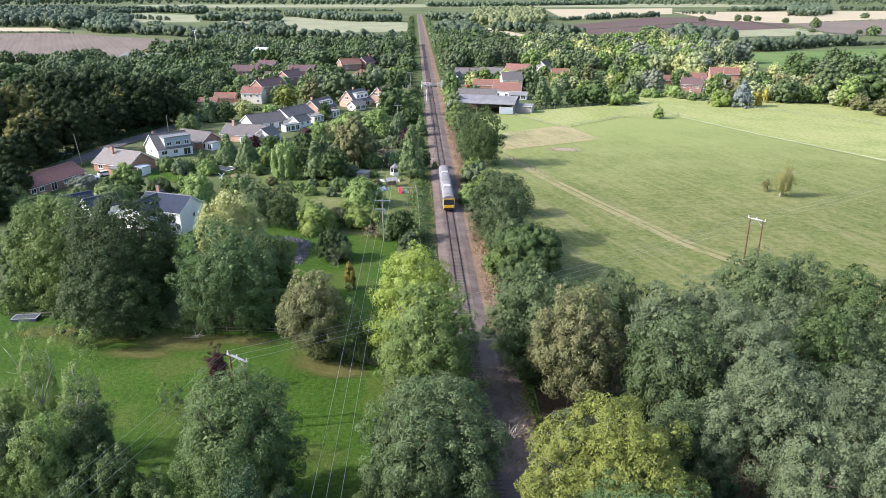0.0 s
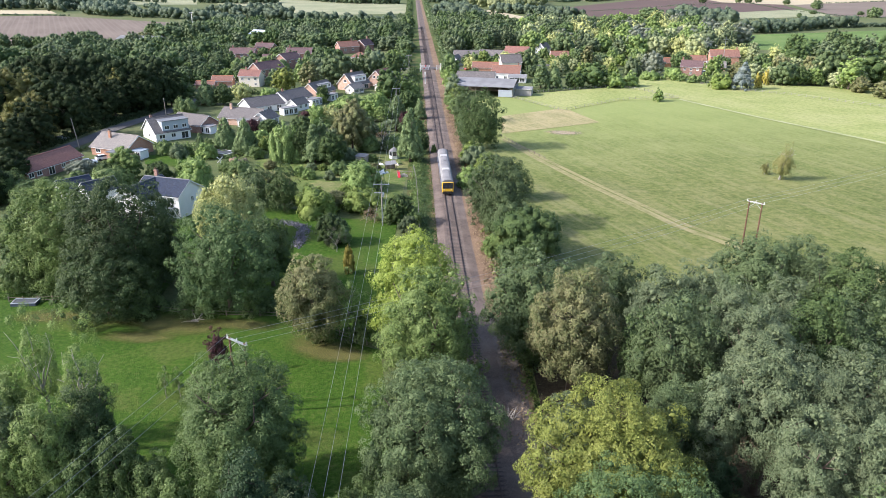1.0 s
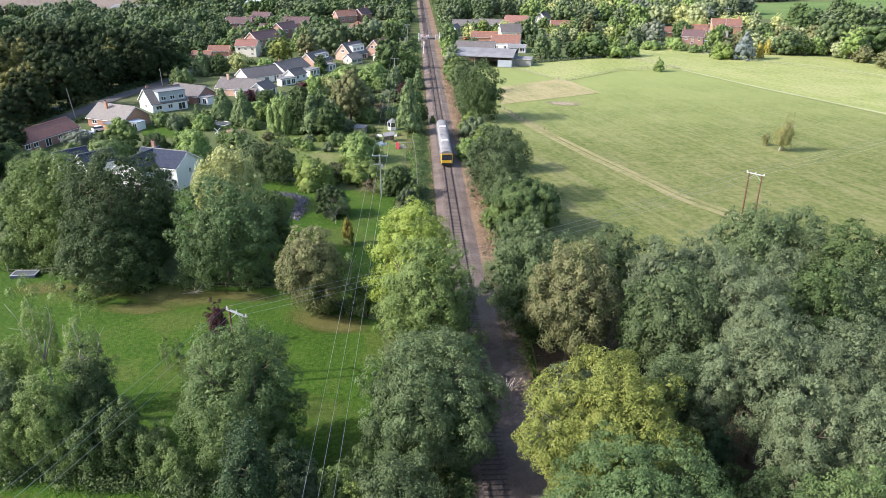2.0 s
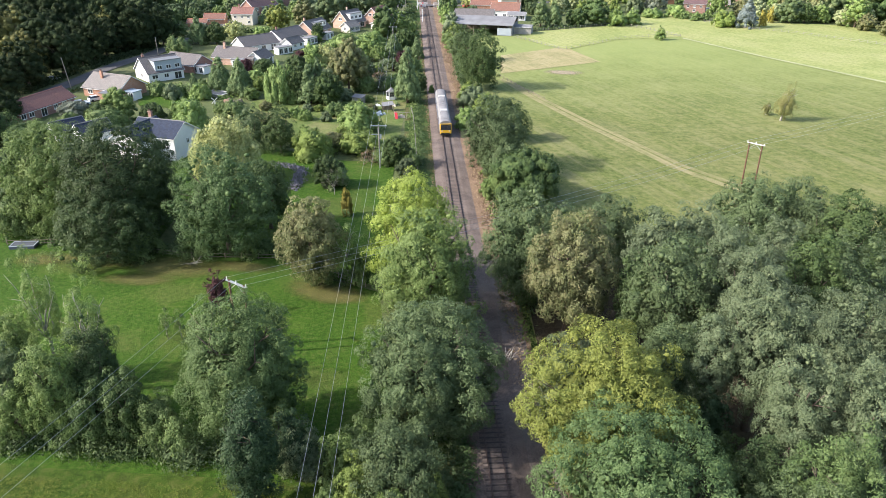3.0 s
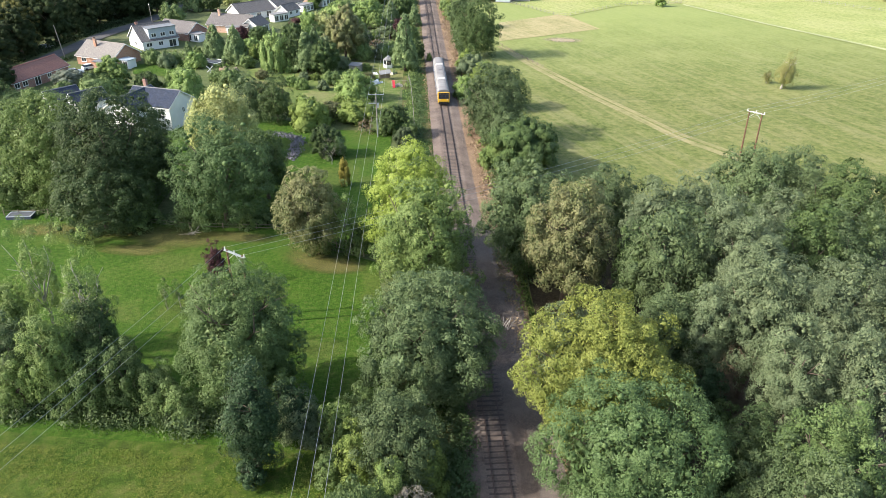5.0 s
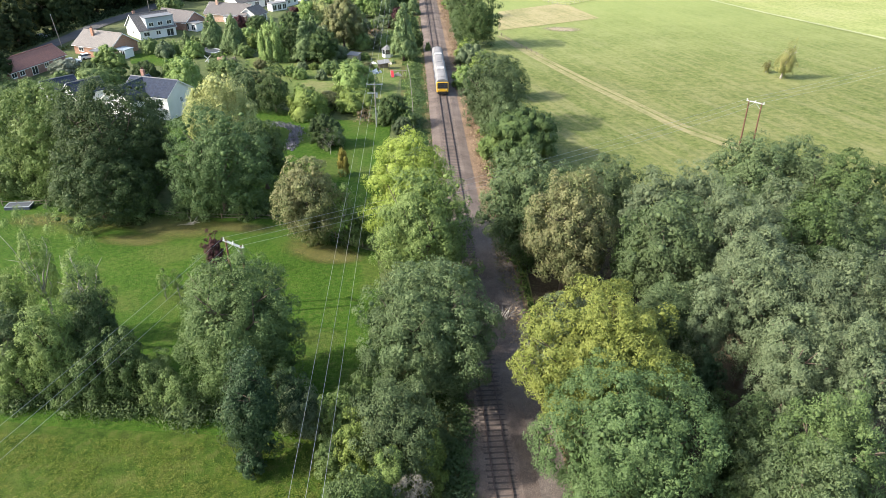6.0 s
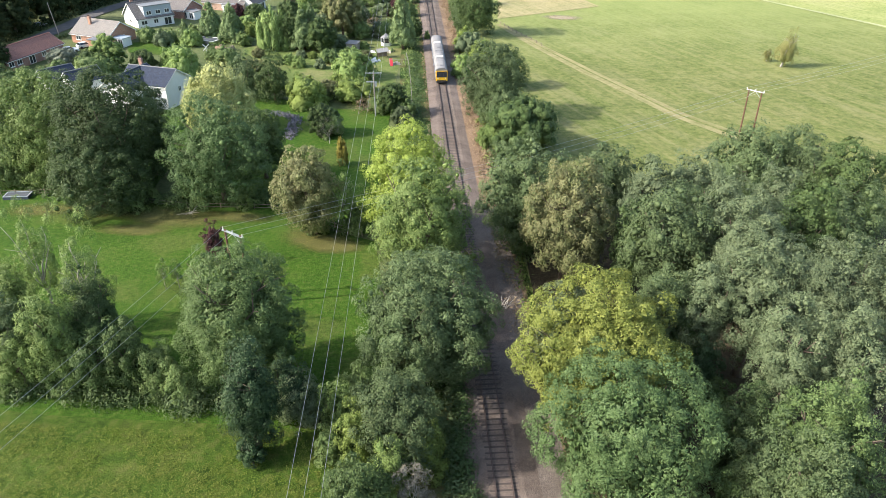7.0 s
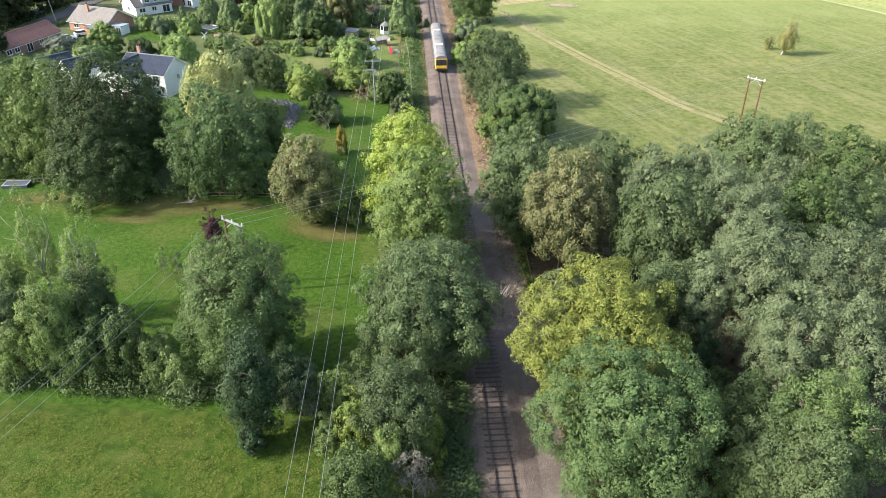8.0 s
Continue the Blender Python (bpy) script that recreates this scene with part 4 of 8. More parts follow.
sleeper_mesh = sl.mesh("sleeper", M_SLEEPER)
rest = Geo()
rng = random.Random(5)
for i in range(900):
    y = 30 + i * 0.72
    if i < 300:
        s = new("sleeper", sleeper_mesh)
        s.parent = track
        s.matrix_basis = pose(rng.uniform(-0.03, 0.03), y, rng.uniform(-0.012, 0.008), 0, 0, rng.uniform(-0.8, 0.8))
    else:
        rest.box(-1.28, 1.28, y - 0.1, y + 0.1, -0.05, 0.03)
for i in range(440):
    rest.box(-1.28, 1.28, 29.16 - i * 0.72, 29.4 - i * 0.72, -0.05, 0.058)
tagged(part("sleepers_beyond", rest, M_SLEEPER, track), "row of dark sleepers further up the line", "", "", "stuff")

# ---- houses ----
HOUSE_AT = []


def roof_slope(g, uvs, quad, thick):
    g.slab(quad, thick)
    n = len(quad)
    q = [Vector(p) for p in quad]
    ex = (q[1] - q[0]).normalized()
    nrm = (q[1] - q[0]).cross(q[-1] - q[0]).normalized()
    ey = nrm.cross(ex)
    flat = [((p - q[0]).dot(ex), (p - q[0]).dot(ey)) for p in q]
    uvs.append(flat)
    uvs.append(flat[::-1])
    uvs.extend([[(0, 0)] * 4] * n)


def roof_part(slopes, mat, parent, label="", thick=0.14):
    g, uvs = Geo(), []
    for quad in slopes:
        roof_slope(g, uvs, quad, thick)
    me = g.mesh("roof", mat)
    lay = me.uv_layers.new(name="UVMap")
    flat = [c for face in uvs for pair in face for c in pair]
    lay.data.foreach_set("uv", flat)
    return part("roof", me, None, parent, label)


def window(parent, side, u, z, w, h, L, W, name="window", bars=2, frame_mat=None, depth=0.0):
    """A window or glazed door on the wall called side (f, b, l, r), its middle at u along the wall and its sill at z."""
    rot = {"f": 0, "r": 90, "b": 180, "l": 270}[side]
    out = (W if side in "fb" else L) / 2 + depth
    m = Matrix.Rotation(radians(rot), 4, "Z") @ Matrix.Translation((u, -out, z))
    fm = frame_mat or M_WHITE
    t = 0.1
    g = Geo().box(-w / 2, w / 2, -0.06, 0.02, 0, t).box(-w / 2, w / 2, -0.06, 0.02, h - t, h).box(-w / 2, -w / 2 + t, -0.06, 0.02, t, h - t).box(w / 2 - t, w / 2, -0.06, 0.02, t, h - t)
    for i in range(1, bars):
        x = -w / 2 + w * i / bars
        g.box(x - t / 2, x + t / 2, -0.055, 0.02, t, h - t)
    fr = part(name, g, fm, parent)
    fr.matrix_basis = m
    part("pane", Geo().box(-w / 2 + t, w / 2 - t, -0.03, -0.005, t, h - t), M_PANE, fr, "dark reflecting glass")
    if name == "window":
        part("sill", Geo().box(-w / 2 - 0.06, w / 2 + 0.06, -0.14, 0.02, -0.07, -0.004), fm, fr)
    return fr


def chimney(parent, x, y, z0, z1, mat=None, w=0.75, d=0.55):
    ch = part("chimney", Geo().box(x - w / 2, x + w / 2, y - d / 2, y + d / 2, z0, z1).box(x - w / 2 - 0.05, x + w / 2 + 0.05, y - d / 2 - 0.05, y + d / 2 + 0.05, z1 - 0.25, z1 - 0.1), mat or M_BRICK, parent)
    g = Geo()
    for k in (-0.18, 0.18):
        g.tube((x + k, y, z1), (x + k, y, z1 + 0.4), 0.12, 0.1, 8)
    part("chimney_pot", g, M_TILE_ORANGE, ch)
    return ch


def house(name, x, y, yaw, L, W, eave, ridge, wall, roof, label, hip=False, windows=(), chimneys=(), dormer=None, over=0.35, category="house", barge=True, gable_mat=None, group="village houses"):
    """A house with its ridge along local x and its front along local -y."""
    ob = thing(name, pose(x, y, 0, 0, 0, yaw), label, category, group)
    HOUSE_AT.append((x, y, max(L, W) / 2 + 2.5))
    HOUSE_AT.append((x + 0.2 * W, y - max(L, W) / 2 - 4, 6))
    l, w = L / 2, W / 2
    if hip:
        part("wall", Geo().box(-l, l, -w, w, -0.1, eave), wall, ob)
    else:
        part("wall", Geo().add([(s * l, a, b) for s in (-1, 1) for a, b in ((-w, -0.1), (w, -0.1), (w, eave), (0, ridge - 0.02), (-w, eave))],
                               [(0, 4, 3, 2, 1), (5, 6, 7, 8, 9), (0, 5, 9, 4), (1, 2, 7, 6), (4, 9, 8, 3), (3, 8, 7, 2)]), wall, ob)
        if gable_mat:
            part("gable_cladding", Geo().add([(s * (l + 0.03), a, b) for s in (-1, 1) for a, b in ((-w, eave), (w, eave), (0, ridge - 0.02))], [(0, 2, 1), (3, 4, 5)]), gable_mat, ob)
    pitch = (ridge - eave) / w
    ez, ow, ol = eave - pitch * over + 0.14, w + over, l + over
    rz = ridge + 0.14
    if hip:
        k = max(0.3, l - w)
        slopes = [[(-ol, -ow, ez), (ol, -ow, ez), (k, 0, rz), (-k, 0, rz)], [(ol, ow, ez), (-ol, ow, ez), (-k, 0, rz), (k, 0, rz)],
                  [(ol, -ow, ez), (ol, ow, ez), (k, 0, rz)], [(-ol, ow, ez), (-ol, -ow, ez), (-k, 0, rz)]]
        slopes[2].append((k - 0.001, 0.001, rz))
        slopes[3].append((-k + 0.001, -0.001, rz))
        rl = k
    else:
        slopes = [[(-ol, -ow, ez), (ol, -ow, ez), (ol, 0, rz), (-ol, 0, rz)], [(ol, ow, ez), (-ol, ow, ez), (-ol, 0, rz), (ol, 0, rz)]]
        rl = ol
    roof_part(slopes, roof, ob)
    part("ridge_tiles", Geo().tube((-rl, 0, rz - 0.02), (rl, 0, rz - 0.02), 0.13, 0.13, 8), roof_plain[roof.name], ob)
    for s in (-1, 1):
        part("gutter", Geo().tube((-ol, s * (ow + 0.04), ez - 0.16), (ol, s * (ow + 0.04), ez - 0.16), 0.06, 0.06, 6), M_WHITE, ob)
        if barge and not hip:
            x0, x1 = s * (ol + 0.003), s * (ol + 0.04)
            lo, hi = min(x0, x1), max(x0, x1)
            for sy in (-1, 1):
                part("bargeboard", Geo().add([(a, sy * ow, ez - 0.26) for a in (lo, hi)] + [(a, sy * ow, ez - 0.02) for a in (lo, hi)] + [(a, 0, rz - 0.26) for a in (lo, hi)] + [(a, 0, rz - 0.02) for a in (lo, hi)],
                                             [(0, 4, 6, 2), (1, 3, 7, 5), (2, 6, 7, 3), (0, 1, 5, 4), (0, 2, 3, 1)]), M_WHITE, ob)
    for spec in windows:
        window(ob, *spec[:5], L, W, *spec[5:])
    for cx, cy, top in chimneys:
        chimney(ob, cx, cy, ridge - abs(cy) * pitch - 0.6, top, wall if wall.name.endswith("brick") else M_BRICK)
    if dormer:
        x0, x1, z0, z1, mat, n = dormer
        yb = -w + (z0 - eave) / pitch
        yt = min(-0.2, -w + (z1 - eave) / pitch + 0.3)
        d0 = min(yb, yt) - 0.15
        part("dormer", Geo().box(x0, x1, d0, 0.1, z0 - 0.3, z1), mat, ob, "box dormer")
        part("dormer_roof", Geo().box(x0 - 0.2, x1 + 0.2, d0 - 0.25, 0.3, z1 + 0.003, z1 + 0.18), M_FELT, ob)
        for i in range(n):
            u = x0 + (x1 - x0) * (i + 0.5) / n
            window(ob, "f", u, z0 + 0.45, min(1.5, (x1 - x0) / n * 0.6), min(1.15, (z1 - z0) * 0.6), L, 2 * -d0)
    return ob


roof_plain = {}
for rm, col in ((M_TILE_RED, (0.29, 0.12, 0.09, 1)), (M_TILE_ORANGE, (0.5, 0.2, 0.1, 1)), (M_TILE_PLUM, (0.18, 0.10, 0.09, 1)), (M_TILE_GREY, (0.12, 0.11, 0.10, 1)),
                (M_TILE_STONE, (0.27, 0.24, 0.21, 1)), (M_SLATE, (0.06, 0.066, 0.08, 1)), (M_SHEET, (0.30, 0.305, 0.31, 1)), (M_BLUESHEET, (0.5, 0.55, 0.6, 1))):
    roof_plain[rm.name] = plain(rm.name + "_ridge", col, 0.8, 0, 0.3, 3.0)
roof_plain[M_SLATE.name] = M_SHEET

FRONT4 = (("f", -5.5, 0.9, 1.6, 1.2), ("f", -1.5, 0.1, 1.9, 2.1, "patio_door"), ("f", 2.5, 0.9, 1.4, 1.2), ("f", 5.5, 0.9, 1.4, 1.2))
house("bungalow", -103.8, 178.3, 74, 18.5, 7.2, 2.5, 4.8, M_BRICK, M_TILE_RED, "long brick bungalow with a red-brown tiled roof", windows=FRONT4 + (("f", -8, 0.9, 1.6, 1.3),))
house("bungalow", -92.5, 199, -23, 13.2, 9.8, 2.5, 5.5, M_BRICK3, M_TILE_STONE, "orange brick bungalow with a lichened grey roof", windows=(("r", 0, 0.9, 2.0, 1.2), ("f", -4, 0.9, 1.8, 1.1), ("f", 3, 0.9, 1.8, 1.1)), chimneys=((-2.2, -1.6, 6.6),))
house("chalet_house", -87.4, 219.8, 42, 10.8, 10.6, 2.7, 6.5, M_RENDER, M_TILE_GREY, "white rendered chalet house with a blue-grey box dormer", windows=(("f", -3.5, 0.9, 1.8, 1.2), ("f", 0, 0.9, 1.4, 1.2), ("f", 3.6, 0.1, 2.2, 2.1, "patio_door"), ("l", 0, 0.9, 1.2, 1.1)), dormer=(-3.0, 5.2, 3.0, 5.9, M_GREYCLAD, 3), chimneys=((-3.8, 1.2, 7.2),))
house("white_house", -59.7, 146.6, -18, 11, 8, 5.0, 7.4, M_RENDER, M_SLATE, "white rendered house with a dark slate roof", windows=(("f", 3.4, 2.5, 1.5, 2.0, "balcony_door"), ("r", 0.4, 2.8, 0.9, 1.1), ("f", 0.6, 2.9, 1.2, 1.2)), chimneys=((-3.6, 1.2, 8.7),), group="")
house("white_house_wing", -63.6, 144.2, 72, 10.5, 7.5, 5.0, 7.35, M_RENDER, M_SLATE, "white wing with a dark slate roof", windows=(("f", -1, 2.9, 1.4, 1.2), ("l", 0, 2.9, 1.4, 1.2)), group="")
house("garage", -86, 157.5, 50, 7.0, 5.2, 2.3, 4.3, M_RENDER, M_SLATE, "white garage with a dark slate roof", windows=(("l", 0, 0.1, 2.2, 2.0, "garage_door"),), group="")
house("garage", -79.5, 156, 50, 7.0, 5.2, 2.3, 4.3, M_RENDER, M_SLATE, "white garage with a dark slate roof", group="")
house("bungalow", -82.5, 231.5, -27, 13, 8.2, 2.5, 5.0, M_BRICK, M_TILE_GREY, "brick bungalow with a dark brown roof", windows=(("r", 0, 0.2, 3.5, 2.0, "patio_door"),))
house("bungalow", -68.5, 241.5, -17, 15, 8.5, 2.5, 5.2, M_BRICK2, M_TILE_GREY, "buff brick bungalow with a dark grey roof", windows=(("f", -5, 0.9, 1.6, 1.2), ("f", 1.0, 0.9, 3.2, 1.4, "window", 4), ("l", 0, 3.2, 0.9, 0.8)), chimneys=((-4.5, -0.8, 6.6),))
house("bungalow_wing", -61.0, 239.5, 73, 7, 6, 2.5, 4.6, M_RENDER, M_TILE_GREY, "white rendered wing with a dark grey roof", windows=(("f", -1.5, 0.9, 1.3, 1.2), ("f", 1.8, 0.1, 1.6, 2.1, "patio_door")))
house("bungalow", -68.5, 265, 45, 14, 9, 2.5, 5.2, M_RENDER, M_TILE_GREY, "white bungalow with a dark grey roof", windows=(("f", -4, 0.9, 1.8, 1.2), ("f", 0.5, 0.9, 1.8, 1.2), ("f", 4.6, 0.1, 2, 2.1, "patio_door")))
house("bungalow", -60.5, 280, 62, 15, 9, 2.5, 5.3, M_RENDER, M_TILE_GREY, "white bungalow with a dark grey roof", windows=(("f", -4, 0.9, 1.8, 1.2), ("f", 0.5, 0.1, 2.2, 2.1, "patio_door"), ("f", 4.6, 0.9, 1.6, 1.2)), chimneys=((-5, 0, 6.3),))
house("bungalow_wing", -55.5, 267, 62, 7, 5, 2.4, 4.2, M_RENDER, M_TILE_GREY, "white rendered wing with a grey roof", windows=(("f", -1.5, 0.9, 1.3, 1.2), ("f", 1.8, 0.9, 1.3, 1.2)))
house("chalet_house", -52.8, 297, 66, 13, 8.5, 2.5, 6.0, M_BRICK2, M_TILE_GREY, "buff brick chalet with a dark roof and white dormer", dormer=(-2.6, 4.6, 3.4, 5.2, M_WHITE, 3), windows=(("f", -4, 0.9, 1.8, 1.2), ("f", 3, 0.9, 1.8, 1.2)), chimneys=((-4.8, 0.6, 7.2),))
house("chalet_house", -40.5, 317, 55, 11, 9, 2.6, 7.0, M_BRICK2, M_TILE_GREY, "buff brick chalet with a grey roof and wide dormer", dormer=(-3.4, 4.0, 3.5, 6.0, M_WHITE, 3), windows=(("l", 0, 3.4, 1.8, 1.1), ("f", 3, 0.2, 2.6, 2, "patio_door")), chimneys=((0, 1.0, 8.0),))
house("sun_room", -38.8, 305.5, 55, 6.5, 5, 2.3, 4.0, M_CREAM, M_TILE_STONE, "low extension with a sandy roof and white windows", windows=(("f", -1.6, 0.6, 2.6, 1.5, "window", 4), ("f", 1.6, 0.6, 2.6, 1.5, "window", 4), ("l", 0, 0.9, 1.0, 1.2)))
house("chalet_house", -29.0, 328, 62, 10, 9, 2.8, 7.0, M_BRICK2, M_TILE_RED, "pink brick chalet with a red tiled roof", dormer=(0.2, 3.6, 3.8, 5.6, M_GREYCLAD, 2), windows=(("l", -1.0, 3.6, 1.5, 1.1), ("l", 1.3, 3.6, 1.5, 1.1), ("f", -3, 0.9, 1.8, 1.2)))
house("garage", -27.0, 314, 62, 7, 5, 2.3, 3.4, M_CREAM, M_TILE_STONE, "low garage with a sandy roof", windows=(("f", -1, 0.8, 1.2, 1.1),))
house("cottage", -46.5, 397, 0, 9, 7, 5, 7, M_CREAM, M_TILE_ORANGE, "cream two-storey house with a hipped orange roof", hip=True, windows=(("f", -2.8, 3.2, 1.1, 1.3), ("f", 0, 3.2, 1.1, 1.3), ("f", 2.8, 3.2, 1.1, 1.3), ("f", -2.8, 0.8, 1.1, 1.3), ("f", 2.8, 0.8, 1.1, 1.3)))
house("house", -62, 462, 30, 13, 8, 4.2, 7, M_BRICK, M_TILE_ORANGE, "brick house with an orange tiled roof", chimneys=((3, 0, 8.6),), windows=(("f", -3, 1.5, 1.4, 1.3), ("f", 2, 1.5, 1.4, 1.3)))
house("house", -52, 470, 60, 10, 7, 4.5, 7.4, M_BRICK, M_TILE_PLUM, "brick house with a plum roof", chimneys=((3, 0, 9),), windows=(("f", -2, 1.5, 1.4, 1.3),))
house("cottage", -87.5, 325, -8, 9.5, 6.2, 4.8, 7, M_CREAM, M_TILE_RED, "cream cottage with a red-brown roof", windows=(("f", -3, 2.9, 1.1, 1.1), ("f", 0, 2.9, 1.1, 1.1), ("f", 3, 2.9, 1.1, 1.1), ("f", -3, 0.8, 1.1, 1.1), ("f", 3, 0.8, 1.1, 1.1)), chimneys=((-2, 0, 8.3),))
house("outbuilding", -101, 327, 0, 9, 5, 2.4, 4.2, M_BRICK3, M_TILE_ORANGE, "low outbuilding with a bright orange roof")
house("outbuilding", -106, 318, 0, 8, 4, 2.0, 3.2, M_BRICK3, M_TILE_ORANGE, "low lean-to with an orange roof")
house("terrace_house", -86.5, 350, 54, 15, 8, 5, 7.8, M_BRICK, M_TILE_PLUM, "red brick terrace with a plum tiled roof", windows=(("f", -5, 3.2, 1.4, 1.2), ("f", -1.5, 3.2, 1.4, 1.2), ("f", 2, 3.2, 1.4, 1.2), ("f", 5, 3.2, 1.4, 1.2), ("f", -5, 0.8, 1.6, 1.3), ("f", 0, 0.8, 1.6, 1.3), ("f", 5, 0.8, 1.6, 1.3)), chimneys=((-5.5, 0, 9),))
house("house", -115, 415, 0, 14, 8, 5, 7.6, M_BRICK, M_TILE_PLUM, "red brick house with a plum tiled roof", windows=(("f", -4, 3.2, 1.4, 1.2), ("f", 0, 3.2, 1.4, 1.2), ("f", 4, 3.2, 1.4, 1.2)), chimneys=((-5.5, 0, 8.9),))
house("house", -83, 416, 0, 14, 8, 5, 7.6, M_BRICK, M_TILE_PLUM, "red brick house with a plum tiled roof", windows=(("f", -4, 3.2, 1.4, 1.2), ("f", 0, 3.2, 1.4, 1.2), ("f", 4, 3.2, 1.4, 1.2)), chimneys=((-5.5, 0, 8.9),))
house("house", -84, 388, 60, 12, 8, 5, 7.8, M_BRICK, M_TILE_PLUM, "red brick house with a plum tiled roof", windows=(("f", -3, 3.2, 1.4, 1.2), ("f", 2, 3.2, 1.4, 1.2), ("l", 0, 3.2, 1.2, 1.2)))
house("garage", -99, 412, 0, 8, 6, 2.4, 4.4, M_BRICK, M_TILE_PLUM, "brick garage with a plum roof")
house("house", -116, 472, -15, 12, 7, 2.6, 5, M_BRICK, M_TILE_PLUM, "low brick house with a plum-brown roof", chimneys=((-2, 0, 6.2),))
house("steel_shed", -131, 535, -28, 21, 14, 5.0, 8.0, M_GREYCLAD, M_BLUESHEET, "large shed with a pale blue-white metal roof", category="shed", barge=False)
house("long_shed", -215, 520, -10, 32, 12, 3.6, 5.2, M_WOOD, M_SHEET, "long low grey farm shed", category="shed", barge=False)
house("farm_building", 14, 331, -8, 17, 8, 3.4, 5.6, M_RENDER, M_TILE_GREY, "farm building with a dark grey roof")
house("cottage", 29, 345, -12, 13, 8.5, 3.6, 6.6, M_RENDER, M_TILE_ORANGE, "white cottage with orange pantiles", windows=(("f", -4, 0.9, 1.4, 1.3), ("f", 0, 0.9, 1.4, 1.3)), chimneys=((5.5, 0, 7.8),))
house("conservatory", 33.5, 337, -12, 8, 4.5, 2.4, 3.4, M_WHITE, M_SHEET, "white glazed conservatory beside the cottage", windows=(("f", -2.4, 0.5, 2.2, 1.7, "window", 3), ("f", 0, 0.5, 2.2, 1.7, "window", 3), ("f", 2.4, 0.5, 2.2, 1.7, "window", 3)), category="conservatory")
house("tall_house", 32.5, 367, 8, 10, 7.5, 6, 9.2, M_CREAM, M_TILE_GREY, "tall cream house with a steep grey roof", windows=(("l", 0, 3.4, 1.1, 1.3),))
house("outbuilding", 21, 373, -10, 14, 6, 2.5, 4.8, M_BRICK3, M_TILE_ORANGE, "long orange-roofed brick outbuilding")
house("bungalow", 12, 426, -5, 14, 8.5, 2.6, 5.2, M_BRICK2, M_TILE_GREY, "buff bungalow with a grey-brown roof", windows=(("f", -4, 0.9, 1.8, 1.3), ("f", 1, 0.9, 1.8, 1.3), ("f", 5, 0.9, 1.4, 1.3)))
house("bungalow", 27, 428, -20, 14, 8.5, 2.6, 5.2, M_BRICK2, M_TILE_GREY, "buff bungalow with a grey-brown roof", windows=(("f", -4, 0.9, 1.8, 1.3), ("f", 1, 0.9, 1.8, 1.3), ("f", 5, 0.9, 1.4, 1.3)))
house("bungalow", 43, 440, -20, 14, 8.5, 2.8, 6.0, M_BRICK2, M_TILE_RED, "bungalow with a red tiled roof", windows=(("f", -4, 0.9, 1.8, 1.3), ("f", 1, 0.9, 1.8, 1.3)))
house("cottage", 60, 452, 60, 9, 6.5, 4, 7, M_RENDER, M_TILE_GREY, "small white gabled village cottage")
house("cottage", 84, 470, 60, 9, 6.5, 4, 7, M_RENDER, M_TILE_ORANGE, "white gabled cottage with an orange roof")
house("cottage", 66, 425, 0, 10, 6, 2.6, 4.8, M_BRICK3, M_TILE_ORANGE, "brick cottage with an orange roof")
house("brick_house", 122.5, 362, -22, 10, 7.5, 4.4, 7.0, M_BRICK, M_TILE_PLUM, "red brick farmhouse with two chimney stacks", windows=(("f", -3, 2.6, 1.1, 1.1), ("f", 0, 2.6, 1.1, 1.1), ("f", 3, 2.6, 1.1, 1.1), ("f", 0, 0.8, 1.2, 1.1)), chimneys=((-4.5, 0, 8.4), (4.5, 0, 8.4)))
house("farmhouse", 155, 408, -10, 15, 9, 4.4, 7.4, M_BRICK3, M_TILE_ORANGE, "brick farmhouse with an orange roof and solar panels", windows=(("f", -3, 2.4, 1.6, 1.2), ("f", 2, 2.4, 1.6, 1.2)), chimneys=((6.5, 0, 8.8),))
house("outbuilding", 138, 400, -10, 8, 6, 2.8, 5.2, M_BRICK3, M_TILE_ORANGE, "outbuilding with an orange roof")
house("outbuilding", 141, 380, -15, 9, 6, 2.2, 4.4, M_BRICK2, M_TILE_STONE, "low outbuilding with a sandy roof")
house("farmhouse", 203, 575, -12, 26, 8, 4, 7, M_BRICK3, M_TILE_ORANGE, "distant farmhouse with an orange roof")
house("shed", 118, 395, 0, 7, 5, 2.4, 4.6, M_BRICK3, M_TILE_ORANGE, "brick shed with an orange roof")

# open-fronted barn
barn = thing("barn", pose(16.5, 304, 0, 0, 0, -14), "open-fronted farm barn with a shallow grey sheet roof", "barn")
bs = [[(-13.5, -8, 4.1), (13.5, -8, 4.1), (13.5, 2, 6.3), (-13.5, 2, 6.3)], [(13.5, 8, 4.4), (-13.5, 8, 4.4), (-13.5, 2, 6.3), (13.5, 2, 6.3)]]
for q in bs:
    part("roof_sheet", Geo().slab(q, 0.12), M_SHEET, barn)
for i in range(6):
    part("post", Geo().tube((-12.6 + i * 5.04, -7.4, 0), (-12.6 + i * 5.04, -7.4, 4.05), 0.14, 0.14, 6), M_WOOD, barn)
part("back_wall", Geo().box(-13, 13, 7.2, 7.5, 0, 4.5), M_WOOD, barn)
part("side_wall", Geo().box(-13.2, -13, -7.4, 7.2, 0, 4.2), M_SHEET, barn)
part("side_wall", Geo().box(13, 13.2, -7.4, 7.2, 0, 4.2), M_SHEET, barn)
part("front_panel", Geo().box(7.2, 12.9, -7.7, -7.55, 0.2, 3.0), M_GREYCLAD, barn, "blue-grey sheeted lower front")
